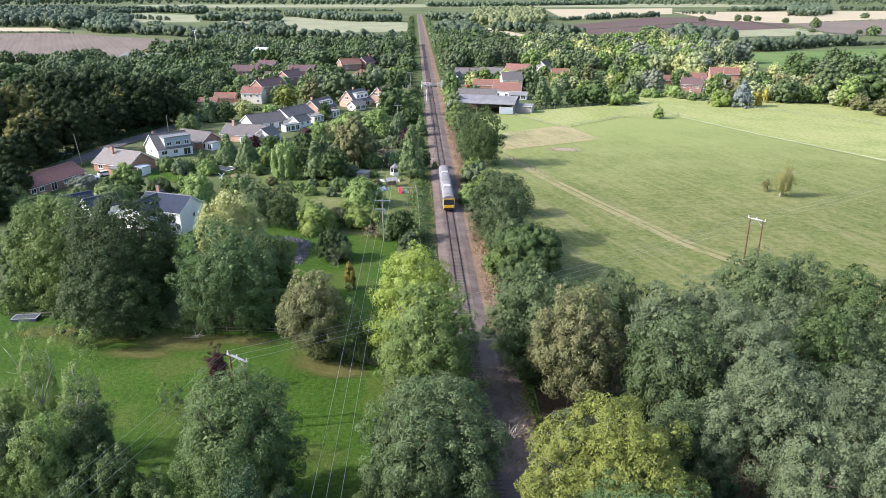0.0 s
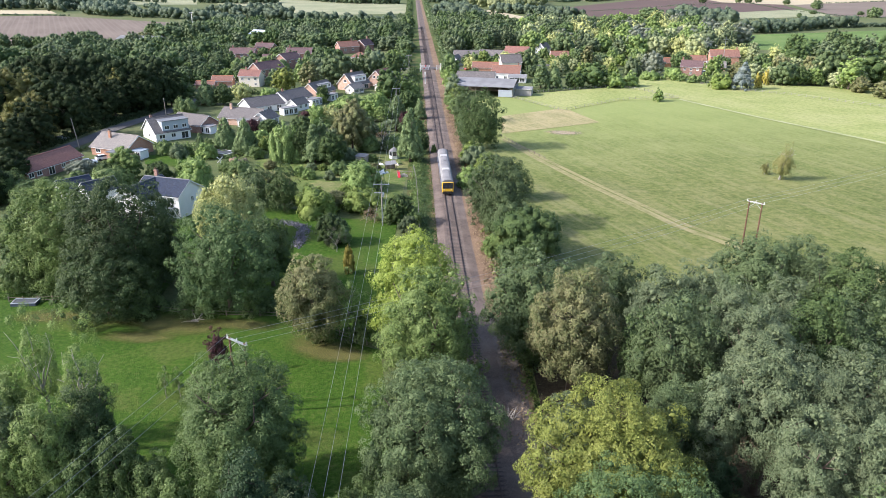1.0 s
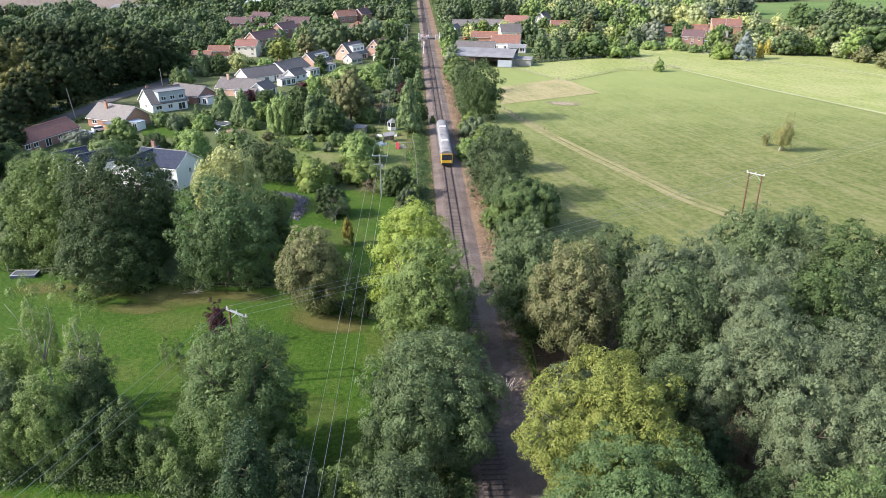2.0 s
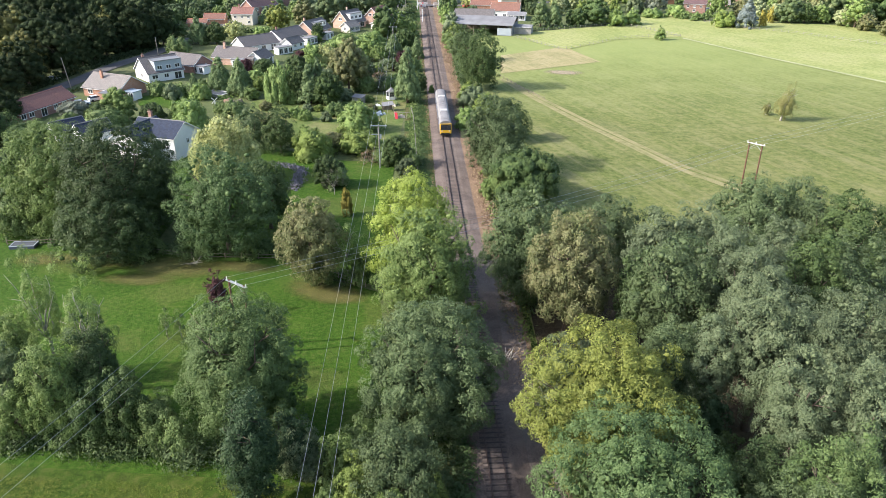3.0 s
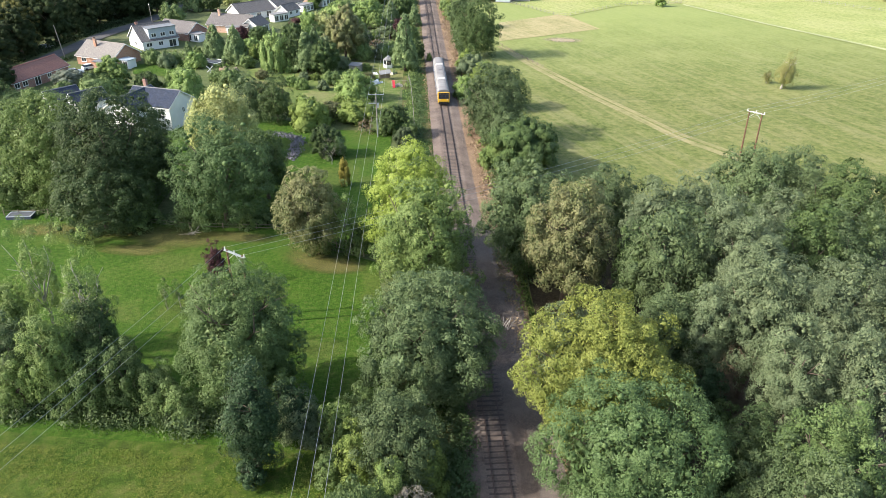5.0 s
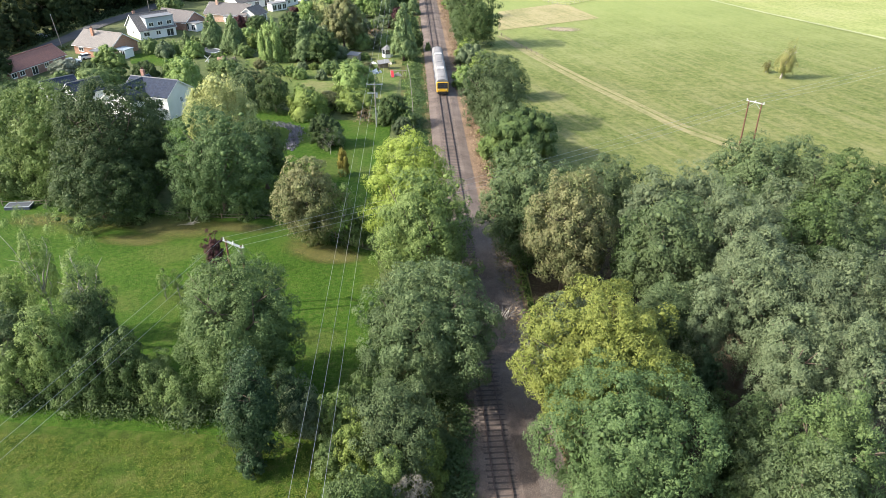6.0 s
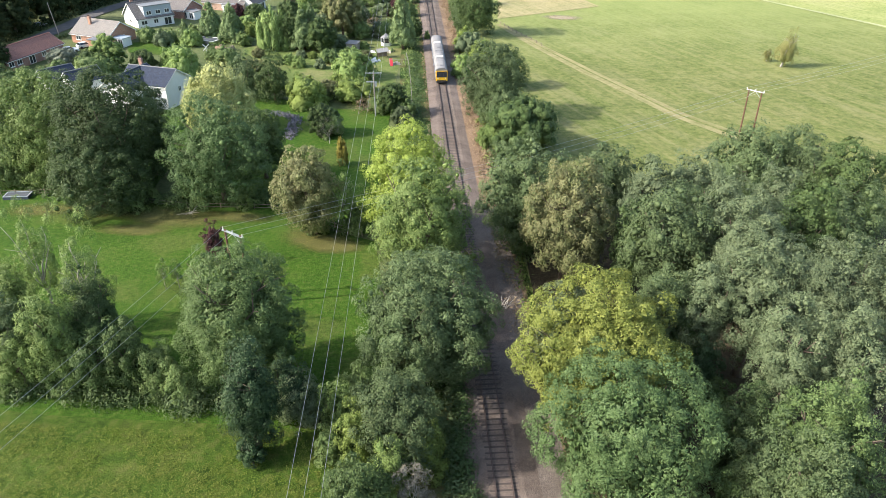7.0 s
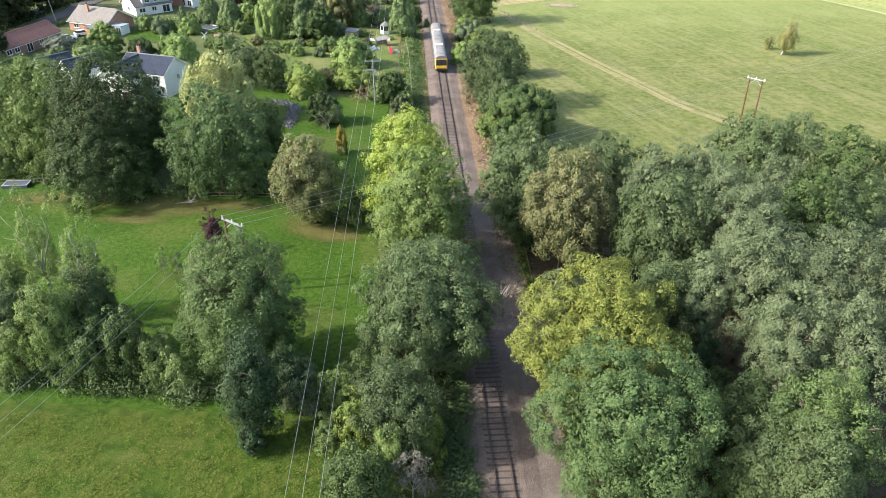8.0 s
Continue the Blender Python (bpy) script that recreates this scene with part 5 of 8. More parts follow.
low = house("store", 31.5, 301, -14, 9.5, 6, 2.9, 3.3, M_CONCRETE, M_SHEET, "low grey concrete store beside the barn", category="shed", barge=False)

# ---- train ----
M_TRAINSIDE = plain("silver_train_paint", (0.21, 0.22, 0.235, 1), 0.5, 0.0, 0.12, 1.5)
M_TRAINROOF = plain("grey_train_roof", (0.235, 0.23, 0.225, 1), 0.9, 0, 0.25, 1.2, 0, 0.15)
M_POD = plain("pale_roof_pod", (0.42, 0.41, 0.39, 1), 0.8, 0, 0.15, 1.5, 0, 0.2)
M_YELLOW = plain("warning_yellow", (0.78, 0.47, 0.02, 1), 0.45, 0, 0.12, 2.0)
M_BLUE = plain("blue_train_paint", (0.07, 0.10, 0.22, 1), 0.4, 0, 0.12, 1.5)
M_UNDER = plain("sooty_underframe", (0.035, 0.033, 0.032, 1), 0.8, 0, 0.3, 3.0)
M_MASK = plain("black_cab_paint", (0.03, 0.03, 0.033, 1), 0.4, 0, 0.15, 2.0)
M_LAMP = plain("lamp_lens", (0.75, 0.74, 0.68, 1), 0.15, 0, 0.05, 3.0)
M_RED = plain("red_plastic", (0.55, 0.04, 0.05, 1), 0.45, 0, 0.15, 3.0)
M_TARP = plain("blue_grey_tarpaulin", (0.30, 0.36, 0.40, 1), 0.6, 0, 0.3, 2.0)
M_SLATEPAINT = plain("slate_blue_paint", (0.06, 0.075, 0.11, 1), 0.7, 0, 0.2, 1.0)
M_WATER = plain("dark_pool_cover", (0.07, 0.08, 0.09, 1), 0.7, 0, 0.2, 1.0)

TRAIN_Y = 157.0
train = thing("train", pose(rail_x(TRAIN_Y), TRAIN_Y, 0.515, 0, 0, R_DIR), "two-car diesel railcar, silver-grey with a yellow front", "train")
BODY = [(-1.25, 0.62), (1.25, 0.62), (1.38, 0.95), (1.38, 2.55), (1.33, 2.85), (-1.33, 2.85), (-1.38, 2.55), (-1.38, 0.95)]
ROOF = [(-1.34, 2.853), (1.34, 2.853), (1.22, 3.15), (0.95, 3.38), (0.5, 3.52), (0, 3.56), (-0.5, 3.52), (-0.95, 3.38), (-1.22, 3.15)]
for c, y0 in enumerate((0.35, 15.75)):
    y1 = y0 + 15.0
    body = part("car_body", Geo().extrude(BODY, y0, y1), M_TRAINSIDE, train)
    roof = part("car_roof", Geo().extrude(ROOF, y0 - 0.02, y1 + 0.02), M_TRAINROOF, train, "ribbed grey roof")
    rg = Geo()
    for i in range(28):
        yy = y0 + 0.4 + i * 0.52
        rg.slab([(-0.96, yy, 3.40), (-0.5, yy, 3.535), (-0.5, yy + 0.06, 3.535), (-0.96, yy + 0.06, 3.40)], 0.02)
        rg.slab([(-0.5, yy, 3.535), (0.5, yy, 3.535), (0.5, yy + 0.06, 3.535), (-0.5, yy + 0.06, 3.535)], 0.02)
        rg.slab([(0.5, yy, 3.535), (0.96, yy, 3.40), (0.96, yy + 0.06, 3.40), (0.5, yy + 0.06, 3.535)], 0.02)
    part("roof_rib", rg, M_TRAINROOF, roof)
    yp = y0 + (8.6 if c == 0 else 6.6)
    part("roof_pod", Geo().extrude([(-0.95, 3.40), (0.95, 3.40), (0.8, 3.66), (-0.8, 3.66)], yp, yp + 1.7), M_POD, roof, "pale exhaust and vent housing")
    part("roof_vent", Geo().box(-0.3, 0.3, y0 + 2.0, y0 + 2.5, 3.5, 3.62), M_TRAINROOF, roof)
    for s in (-1, 1):
        part("window_band", Geo().box(min(s * 1.382, s * 1.40), max(s * 1.382, s * 1.40), y0 + 0.9, y1 - 0.6, 1.72, 2.42), M_PANE, body, "dark window strip")
        part("stripe", Geo().box(min(s * 1.382, s * 1.395), max(s * 1.382, s * 1.395), y0 + 0.2, y1 - 0.2, 1.0, 1.35), M_BLUE, body, "dark blue lower stripe")
        for yd in (y0 + 2.2, y1 - 3.4):
            part("door", Geo().box(min(s * 1.383, s * 1.415), max(s * 1.383, s * 1.415), yd, yd + 1.3, 0.75, 2.6), M_TRAINSIDE, body)
    part("underframe", Geo().box(-1.15, 1.15, y0 + 0.3, y1 - 0.3, 0.28, 0.615), M_UNDER, train)
    for yw in (y0 + 3.0, y1 - 3.0):
        for s in (-1, 1):
            part("wheel", Geo().tube((s * 0.70, yw, 0.42), (s * 0.83, yw, 0.42), 0.42, 0.42, 16), M_UNDER, train)
part("gangway", Geo().box(-0.55, 0.55, 15.36, 15.74, 0.9, 3.0), M_UNDER, train)
front = part("front_end", Geo().add([(-1.32, 0.33, 0.6), (1.32, 0.33, 0.6), (1.36, 0.33, 2.9), (-1.36, 0.33, 2.9), (-1.22, 0.0, 0.7), (1.22, 0.0, 0.7), (1.18, 0.14, 2.85), (-1.18, 0.14, 2.85)],
                                      [(4, 5, 6, 7), (0, 1, 5, 4), (1, 2, 6, 5), (2, 3, 7, 6), (3, 0, 4, 7), (3, 2, 1, 0)]), M_YELLOW, train, "bright yellow cab front")
part("cab_mask", Geo().slab([(-1.2, 0.028, 1.5), (1.2, 0.028, 1.5), (1.17, 0.118, 2.83), (-1.17, 0.118, 2.83)], 0.02), M_MASK, front, "black panel round the cab windows")
for x0, x1 in ((-1.1, -0.42), (-0.36, 0.36), (0.42, 1.1)):
    part("windscreen", Geo().slab([(x0, 0.018, 1.62), (x1, 0.018, 1.62), (x1, 0.075, 2.42), (x0, 0.075, 2.42)], 0.03), M_PANE, front, "dark windscreen pane")
part("destination_box", Geo().slab([(-0.6, 0.075, 2.5), (0.6, 0.075, 2.5), (0.6, 0.1, 2.76), (-0.6, 0.1, 2.76)], 0.03), M_DARK, front)
part("cab_step", Geo().box(-1.05, 1.05, -0.04, 0.02, 0.72, 0.86), M_MASK, front)
for s in (-1, 1):
    part("headlight", Geo().tube((s * 0.85, 0.03, 1.28), (s * 0.85, -0.03, 1.28), 0.13, 0.12, 12), M_LAMP, front)
    part("buffer", Geo().tube((s * 0.6, 0.1, 0.5), (s * 0.6, -0.25, 0.5), 0.1, 0.18, 10), M_UNDER, train)
part("coupler", Geo().box(-0.16, 0.16, -0.35, 0.2, 0.42, 0.66), M_UNDER, train)
part("front_skirt", Geo().box(-1.15, 1.15, 0.02, 0.3, 0.25, 0.6), M_UNDER, train)

# ---- overhead lines ----
def h_pole(x, y, z, dx, dy, label):
    """Two creosoted poles with a steel crossarm and insulators. (dx, dy): from one pole to the other."""
    ob = thing("power_pole", Matrix.Translation((x, y, 0)), label, "power pole", "overhead line poles")
    for s in (-0.5, 0.5):
        part("pole", Geo().tube((dx * s, dy * s, -0.3), (dx * s, dy * s, z), 0.17, 0.12, 10), M_POLE, ob)
    u = Vector((dx, dy, 0)).normalized()
    half = math.hypot(dx, dy) / 2 + 0.45
    n = Vector((-u.y, u.x, 0)) * 0.1
    for s in (-1, 1):
        part("crossarm", Geo().tube(-u * half + n * s + Vector((0, 0, z - 0.15)), u * half + n * s + Vector((0, 0, z - 0.15)), 0.07, 0.07, 4), M_STEEL, ob)
    for k in (-1, 0, 1):
        part("insulator", Geo().tube(u * half * k * 0.95 + Vector((0, 0, z - 0.1)), u * half * k * 0.95 + Vector((0, 0, z + 0.28)), 0.09, 0.05, 8), M_LAMP, ob)
    part("brace", Geo().tube((dx * 0.5, dy * 0.5, z - 1.3), (0, 0, z - 0.2), 0.035, 0.035, 5).tube((-dx * 0.5, -dy * 0.5, z - 1.3), (0, 0, z - 0.2), 0.035, 0.035, 5), M_STEEL, ob)
    return [Vector((x, y, z + 0.2)) + u * half * k * 0.95 for k in (-1, 0, 1)]


def t_pole(x, y, z, arm, label, second=True):
    ob = thing("power_pole", Matrix.Translation((x, y, 0)), label, "power pole", "overhead line poles")
    part("pole", Geo().tube((0, 0, -0.3), (0, 0, z), 0.16, 0.11, 10), M_GREYPOLE, ob)
    part("crossarm", Geo().box(-arm, arm, -0.07, 0.07, z - 0.35, z - 0.2), M_STEEL, ob)
    if second:
        part("crossarm", Geo().box(-arm * 0.95, 0.5, -0.07, 0.07, z - 2.1, z - 1.95), M_STEEL, ob)
        part("transformer", Geo().box(0.14, 0.5, -0.2, 0.2, z - 2.9, z - 2.2), M_STEEL, ob)
        part("cable_guard", Geo().box(-0.1, 0.1, -0.2, -0.165, 0.0, z * 0.45), M_STEEL, ob)
    for k in (-0.92, 0.0, 0.92):
        part("insulator", Geo().tube((k * arm, 0, z - 0.2), (k * arm, 0, z + 0.05), 0.06, 0.035, 8), M_LAMP, ob)
    return [Vector((x + k * arm, y, z)) for k in (-0.92, 0.0, 0.92)]


def wires(a, b, sag, label):
    for p, q in zip(a, b):
        pts = []
        for i in range(25):
            f = i / 24
            r = p.lerp(q, f)
            r.z -= sag * 4 * f * (1 - f)
            pts.append(r)
        cu = bpy.data.curves.new("overhead_wire", "CURVE")
        cu.dimensions, cu.bevel_depth, cu.bevel_resolution = "3D", 0.014, 0
        sp = cu.splines.new("POLY")
        sp.points.add(24)
        for k, r in enumerate(pts):
            sp.points[k].co = (*r, 1)
        cu.materials.append(M_WIRE)
        tagged(new("overhead_wire", cu), label, "wire", "overhead wires")


NEAR_POLE = h_pole(-23.9, 71.6, 9.5, 2.1, -1.45, "twin wooden power pole with a white steel crossarm on the lawn")
FIELD_POLE = h_pole(57.6, 125.8, 8.9, 1.65, -1.75, "twin red-brown wooden power pole in the pasture")
SW_POLE = h_pole(-47.4, 2.0, 9.5, 1.9, -1.1, "twin wooden power pole by the meadow")
MID_POLE = t_pole(-12.9, 137.2, 9.1, 1.6, "weathered grey power pole with two crossarms beside the track")
SOUTH_POLE = t_pole(-8.3, -8.0, 9.1, 1.2, "weathered grey power pole by the meadow", False)
UP_POLE = t_pole(-17.8, 258.0, 9.4, 1.4, "grey power pole behind the gardens", False)
FAR_POLE = t_pole(-18.6, 368.0, 9.0, 1.4, "grey power pole near the crossing", False)
EAST_POLE = h_pole(150, 187, 9.0, 1.65, -1.75, "twin wooden power pole far across the pasture")
wires(SW_POLE, NEAR_POLE, 0.9, "thin aluminium power line over the meadow")
wires(NEAR_POLE, FIELD_POLE, 1.1, "thin aluminium power line over the railway")
wires(FIELD_POLE, EAST_POLE, 1.2, "thin aluminium power line over the pasture")
wires(SOUTH_POLE, MID_POLE, 0.5, "thin aluminium power line beside the railway")
wires(MID_POLE, UP_POLE, 0.8, "thin aluminium power line beside the railway")
wires(UP_POLE, FAR_POLE, 0.8, "thin aluminium power line beside the railway")
mast = thing("mast", pose(-228.9, 669.7, 0), "slim white wind turbine mast at the field edge", "mast")
part("pole", Geo().tube((0, 0, 0), (0, 0, 13), 0.3, 0.2, 8), M_WHITE, mast)
part("blade", Geo().box(-1.8, 1.8, -0.2, -0.1, 12.6, 13.0), M_WHITE, mast)
mast2 = thing("radio_mast", pose(152, 400, 0), "thin grey aerial mast behind the farmhouse", "mast")
part("pole", Geo().tube((0, 0, 0), (0, 0, 15), 0.15, 0.08, 6), M_STEEL, mast2)
part("aerial", Geo().box(-1.6, 1.6, -0.06, 0.06, 13.4, 13.55).box(-1.0, 1.0, -0.06, 0.06, 12.4, 12.5), M_STEEL, mast2)

# ---- fences ----
def fence(pts, gap, h, mat, rails, label, thick=0.055):
    ob = thing("fence", Matrix.Translation((pts[0][0], pts[0][1], 0)), label, "fence")
    o = Vector((*pts[0], 0))
    post = Geo().box(-thick, thick, -thick, thick, -0.1, h).mesh("post", mat)
    for (x0, y0), (x1, y1) in zip(pts, pts[1:]):
        d = math.hypot(x1 - x0, y1 - y0)
        n = max(1, round(d / gap))
        for i in range(n + 1):
            p = new("post", post)
            p.parent = ob
            p.location = Vector((x0 + (x1 - x0) * i / n, y0 + (y1 - y0) * i / n, 0)) - o
        for k in range(rails):
            z = h * (k + 0.75) / rails - 0.06
            a, b = Vector((x0, y0, z)) - o, Vector((x1, y1, z)) - o
            part("rail", Geo().tube(a, b, 0.035, 0.035, 4), mat, ob)
    return ob


M_PALEWOOD = plain("pale_fence_wood", (0.30, 0.28, 0.24, 1), 0.85, 0, 0.25, 4.0)
fence([(25.6, 296), (42.3, 266.4), (45, 265.3), (69, 286.5)], 2.6, 1.15, M_PALEWOOD, 2, "pale post and rail paddock fence")
fence([(69, 286.5), (82, 292), (94.8, 292.2)], 2.6, 1.15, M_PALEWOOD, 2, "pale post and rail paddock fence")
fence([(34.7, 304), (56, 313), (76, 322), (86, 311), (94.8, 292.2)], 2.6, 1.2, M_PALEWOOD, 2, "pale post and rail fence by the gardens")
fence([(117, 331), (126.4, 314.6), (144.5, 300), (168, 271), (215, 245)], 3.0, 1.1, M_PALEWOOD, 2, "weathered post and rail pasture fence")
fence([(17.5, 220), (22, 206), (27.5, 192)], 3.0, 1.0, M_WOOD, 1, "old wooden post fence beside the track")
fence([(-8.4, 181), (-7.5, 172.7), (-6.4, 156), (-5.2, 133.4)], 2.6, 1.3, M_PALEWOOD, 2, "low wooden railway boundary fence")
fence([(-69, 101), (-60, 101.5), (-38.4, 96.6), (-25.5, 96), (-11, 87.6)], 2.4, 1.0, M_WOOD, 2, "low dark garden fence under the trees")
fence([(-72, 196), (-66, 204), (-64, 214)], 1.8, 1.7, M_WOOD, 3, "brown garden fence panels")

# ---- level crossing ----
def gate(x, y, yaw, w, label):
    ob = thing("crossing_gate", pose(x, y, 0, 0, 0, yaw), label, "gate", "crossing gates")
    for k in (0, w):
        part("gatepost", Geo().box(k - 0.1, k + 0.1, -0.1, 0.1, 0, 1.5), M_WHITE, ob)
    for i in range(4):
        part("bar", Geo().box(0.15, w - 0.15, -0.05, 0.05, 0.4 + i * 0.32, 0.5 + i * 0.32), M_WHITE, ob)
    part("target_board", Geo().tube((w / 2, -0.07, 1.1), (w / 2, -0.1, 1.1), 0.36, 0.36, 16), M_RED, ob)
    return ob


gate(-13.5, 377.5, 12, 4.5, "white wooden level crossing gate")
gate(-13.0, 388.5, -8, 4.5, "white wooden level crossing gate")
gate(-4.8, 378.5, 20, 4.5, "white wooden level crossing gate")
gate(-5.0, 388.0, 10, 4.5, "white wooden level crossing gate")
sheet("crossing_deck", [(rail_x(380) - 3.5, 380.2), (rail_x(380) + 4.5, 380.2), (rail_x(386) + 4.5, 386), (rail_x(386) - 3.5, 386)], 0.50, M_TARMAC, "tarmac deck of the level crossing", "road")
for x, y, h in ((-9.4, 329.5, 5.6), (-13.0, 372, 4.2), (-2.6, 371, 4.6)):
    sg = thing("signal_post", pose(x, y, 0), "white railway signal post beside the track", "signal", "railway signals")
    part("post", Geo().tube((0, 0, 0), (0, 0, h), 0.16, 0.12, 8), M_WHITE, sg)
    part("signal_head", Geo().box(-0.3, 0.3, -0.2, 0.2, h - 1.1, h), M_WHITE, sg)
hut = thing("signal_hut", pose(1.2, 371, 0), "small dark red railway hut by the crossing", "hut")
part("wall", Geo().box(-1.6, 1.6, -1.3, 1.3, 0, 2.4), M_BRICK, hut)
part("roof", Geo().box(-1.8, 1.8, -1.5, 1.5, 2.4, 2.6), M_FELT, hut)
house("crossing_cottage", 5.5, 398, 70, 8, 6, 2.8, 5.6, M_RENDER, M_TILE_GREY, "small white crossing cottage with a grey roof", windows=(("l", 0, 0.9, 1.2, 1.2),))

# ---- gardens ----
sh = thing("summerhouse", pose(-14.3, 193, 0, 0, 0, 10), "white six-sided summerhouse with a grey pointed roof", "summerhouse")
hexa = [(1.35 * math.cos(math.pi * i / 3), 1.35 * math.sin(math.pi * i / 3)) for i in range(6)]
for i in range(6):
    (xa, ya), (xb, yb) = hexa[i], hexa[(i + 1) % 6]
    part("panel", Geo().slab([(xa, ya, 0), (xb, yb, 0), (xb, yb, 0.95), (xa, ya, 0.95)], 0.06), M_WHITE, sh)
    part("glazing", Geo().slab([(xa * 0.97, ya * 0.97, 0.953), (xb * 0.97, yb * 0.97, 0.953), (xb * 0.97, yb * 0.97, 2.2), (xa * 0.97, ya * 0.97, 2.2)], 0.03), M_PANE, sh)
    part("corner_post", Geo().tube((xa, ya, 0), (xa, ya, 2.3), 0.09, 0.09, 6), M_WHITE, sh)
    part("roof_facet", Geo().slab([(xa * 1.15, ya * 1.15, 2.25), (xb * 1.15, yb * 1.15, 2.25), (0.001, 0, 3.3), (0, 0.001, 3.3)], 0.05), M_SHEET, sh)
    part("lintel", Geo().tube((xa, ya, 2.2), (xb, yb, 2.2), 0.09, 0.09, 5), M_WHITE, sh)
gs = thing("garden_shed", pose(-22.8, 189, 0, 0, 0, -20), "small pale grey garden shed", "shed")
part("wall", Geo().box(-1.5, 1.5, -1.0, 1.0, 0, 1.7), M_PALEWOOD, gs)
part("roof", Geo().slab([(-1.65, -1.2, 1.75), (1.65, -1.2, 1.75), (1.65, 1.2, 2.15), (-1.65, 1.2, 2.15)], 0.08), M_SHEET, gs)
part("door", Geo().box(0.2, 0.9, -1.04, -1.005, 0.05, 1.6), M_WOOD, gs)
ll = thing("lean_to", pose(-14.4, 181, 0, 0, 0, 15), "ramshackle lean-to under a grey sheet roof", "shed")
part("roof", Geo().slab([(-1.5, -1.1, 1.55), (1.5, -1.1, 1.8), (1.4, 1.0, 2.3), (-1.5, 1.0, 2.0)], 0.05), M_SHEET, ll)
for x in (-1.3, 1.3):
    for y, z in ((-0.95, 1.5), (0.85, 1.95)):
        part("post", Geo().box(x - 0.06, x + 0.06, y - 0.06, y + 0.06, 0, z), M_WOOD, ll)
part("back_board", Geo().box(-1.3, 1.3, 0.92, 0.98, 0, 1.9), M_WOOD, ll)


def heap(name, x, y, r, h, mat, label, seed, piece=""):
    """A crumpled heap of sheeting or rubble."""
    rng = random.Random(seed)
    g = Geo()
    pieces = []
    for i in range(9):
        a, d = rng.uniform(0, 6.28), rng.uniform(0, r)
        px, py, s = math.cos(a) * d, math.sin(a) * d, rng.uniform(0.25, 0.6) * r
        z = rng.uniform(0.3, 1.0) * h
        g.add([(px - s, py - s * 0.7, 0), (px + s, py - s * 0.8, 0), (px + s * 0.9, py + s, 0), (px - s * 0.8, py + s * 0.9, 0),
               (px - s * 0.6, py - s * 0.5, z), (px + s * 0.5, py - s * 0.4, z * rng.uniform(0.6, 1)), (px + s * 0.4, py + s * 0.5, z), (px - s * 0.5, py + s * 0.4, z * rng.uniform(0.6, 1))],
              [(3, 2, 1, 0), (4, 5, 6, 7), (0, 1, 5, 4), (1, 2, 6, 5), (2, 3, 7, 6), (3, 0, 4, 7)])
        if piece:
            pieces.append(g)
            g = Geo()
    if piece:
        ob = thing(name, pose(x, y, 0), label, "clutter")
        for q in pieces:
            part(piece, q, mat, ob)
        return ob
    ob = new(name, g.mesh(name, mat))
    ob.location = (x, y, 0)
    return tagged(ob, label, "clutter")


heap("tarpaulin_heap", -16.3, 177.5, 1.4, 1.1, M_TARP, "crumpled blue-grey tarpaulin over garden clutter", 3, "tarpaulin_fold")
heap("white_sheeting", -17.6, 186, 0.9, 0.6, M_WHITE, "pile of white sheeting on the grass", 4, "sheet")
heap("plank_pile", -11.0, 174.5, 1.2, 0.6, M_PALEWOOD, "pile of pale weathered planks", 5, "plank")
heap("rubble_heap", -13.2, 186, 1.1, 0.7, M_CREAM, "pale heap of rubble", 6, "rubble_lump")
heap("brick_stack", -58.0, 189.5, 1.6, 1.4, M_BRICK2, "stack of old bricks in the garden", 7, "brick")
heap("log_stack", -55.6, 188, 1.6, 1.2, M_WOOD, "stack of weathered logs", 8, "log")
heap("white_slabs", -50, 205.0, 1.5, 0.7, M_WHITE, "row of pale stone slabs", 9)
sl2 = thing("slide", pose(-11.9, 174.2, 0, 0, 0, 8), "small red plastic garden slide", "slide")
part("chute", Geo().slab([(-0.35, -1.3, 0.1), (0.35, -1.3, 0.1), (0.35, 0.4, 1.5), (-0.35, 0.4, 1.5)], 0.08), M_RED, sl2)
part("ladder", Geo().box(-0.35, -0.28, 0.5, 0.57, 0, 1.5).box(0.28, 0.35, 0.5, 0.57, 0, 1.5).box(-0.28, 0.28, 0.5, 0.56, 0.5, 0.56).box(-0.28, 0.28, 0.5, 0.56, 1.0, 1.06), M_WHITE, sl2)
screen = thing("trellis", pose(-10.2, 173.0, 0, 0, 0, 4), "wooden trellis frame at the garden's end", "trellis")
for k in range(5):
    part("upright", Geo().box(-1.9 + k * 0.95, -1.83 + k * 0.95, -0.04, 0.04, 0, 1.8), M_PALEWOOD, screen)
part("rail", Geo().box(-1.9, 2.0, -0.05, 0.05, 1.72, 1.8), M_PALEWOOD, screen)
tub = thing("raised_pond", pose(-66, 100.4, 0, 0, 0, 4), "raised garden pond with dark blue-grey sides and a pale rim", "pond")
part("wall", Geo().box(-1.9, 1.9, -0.95, 0.95, 0, 0.5), M_SLATEPAINT, tub)
part("water", Geo().box(-1.76, 1.76, -0.81, 0.81, 0.503, 0.52), M_WATER, tub, "dark pond surface")
for a in ((-1.9, 1.9, -0.95, -0.83), (-1.9, 1.9, 0.83, 0.95), (-1.9, -1.78, -0.825, 0.825), (1.78, 1.9, -0.825, 0.825)):
    part("rim", Geo().box(*a, 0.503, 0.58), M_GREYCLAD, tub)
pool = thing("pool", pose(-63.2, 197.3, 0, 0, 0, -28), "raised rectangular garden pool with a white rim", "pool")
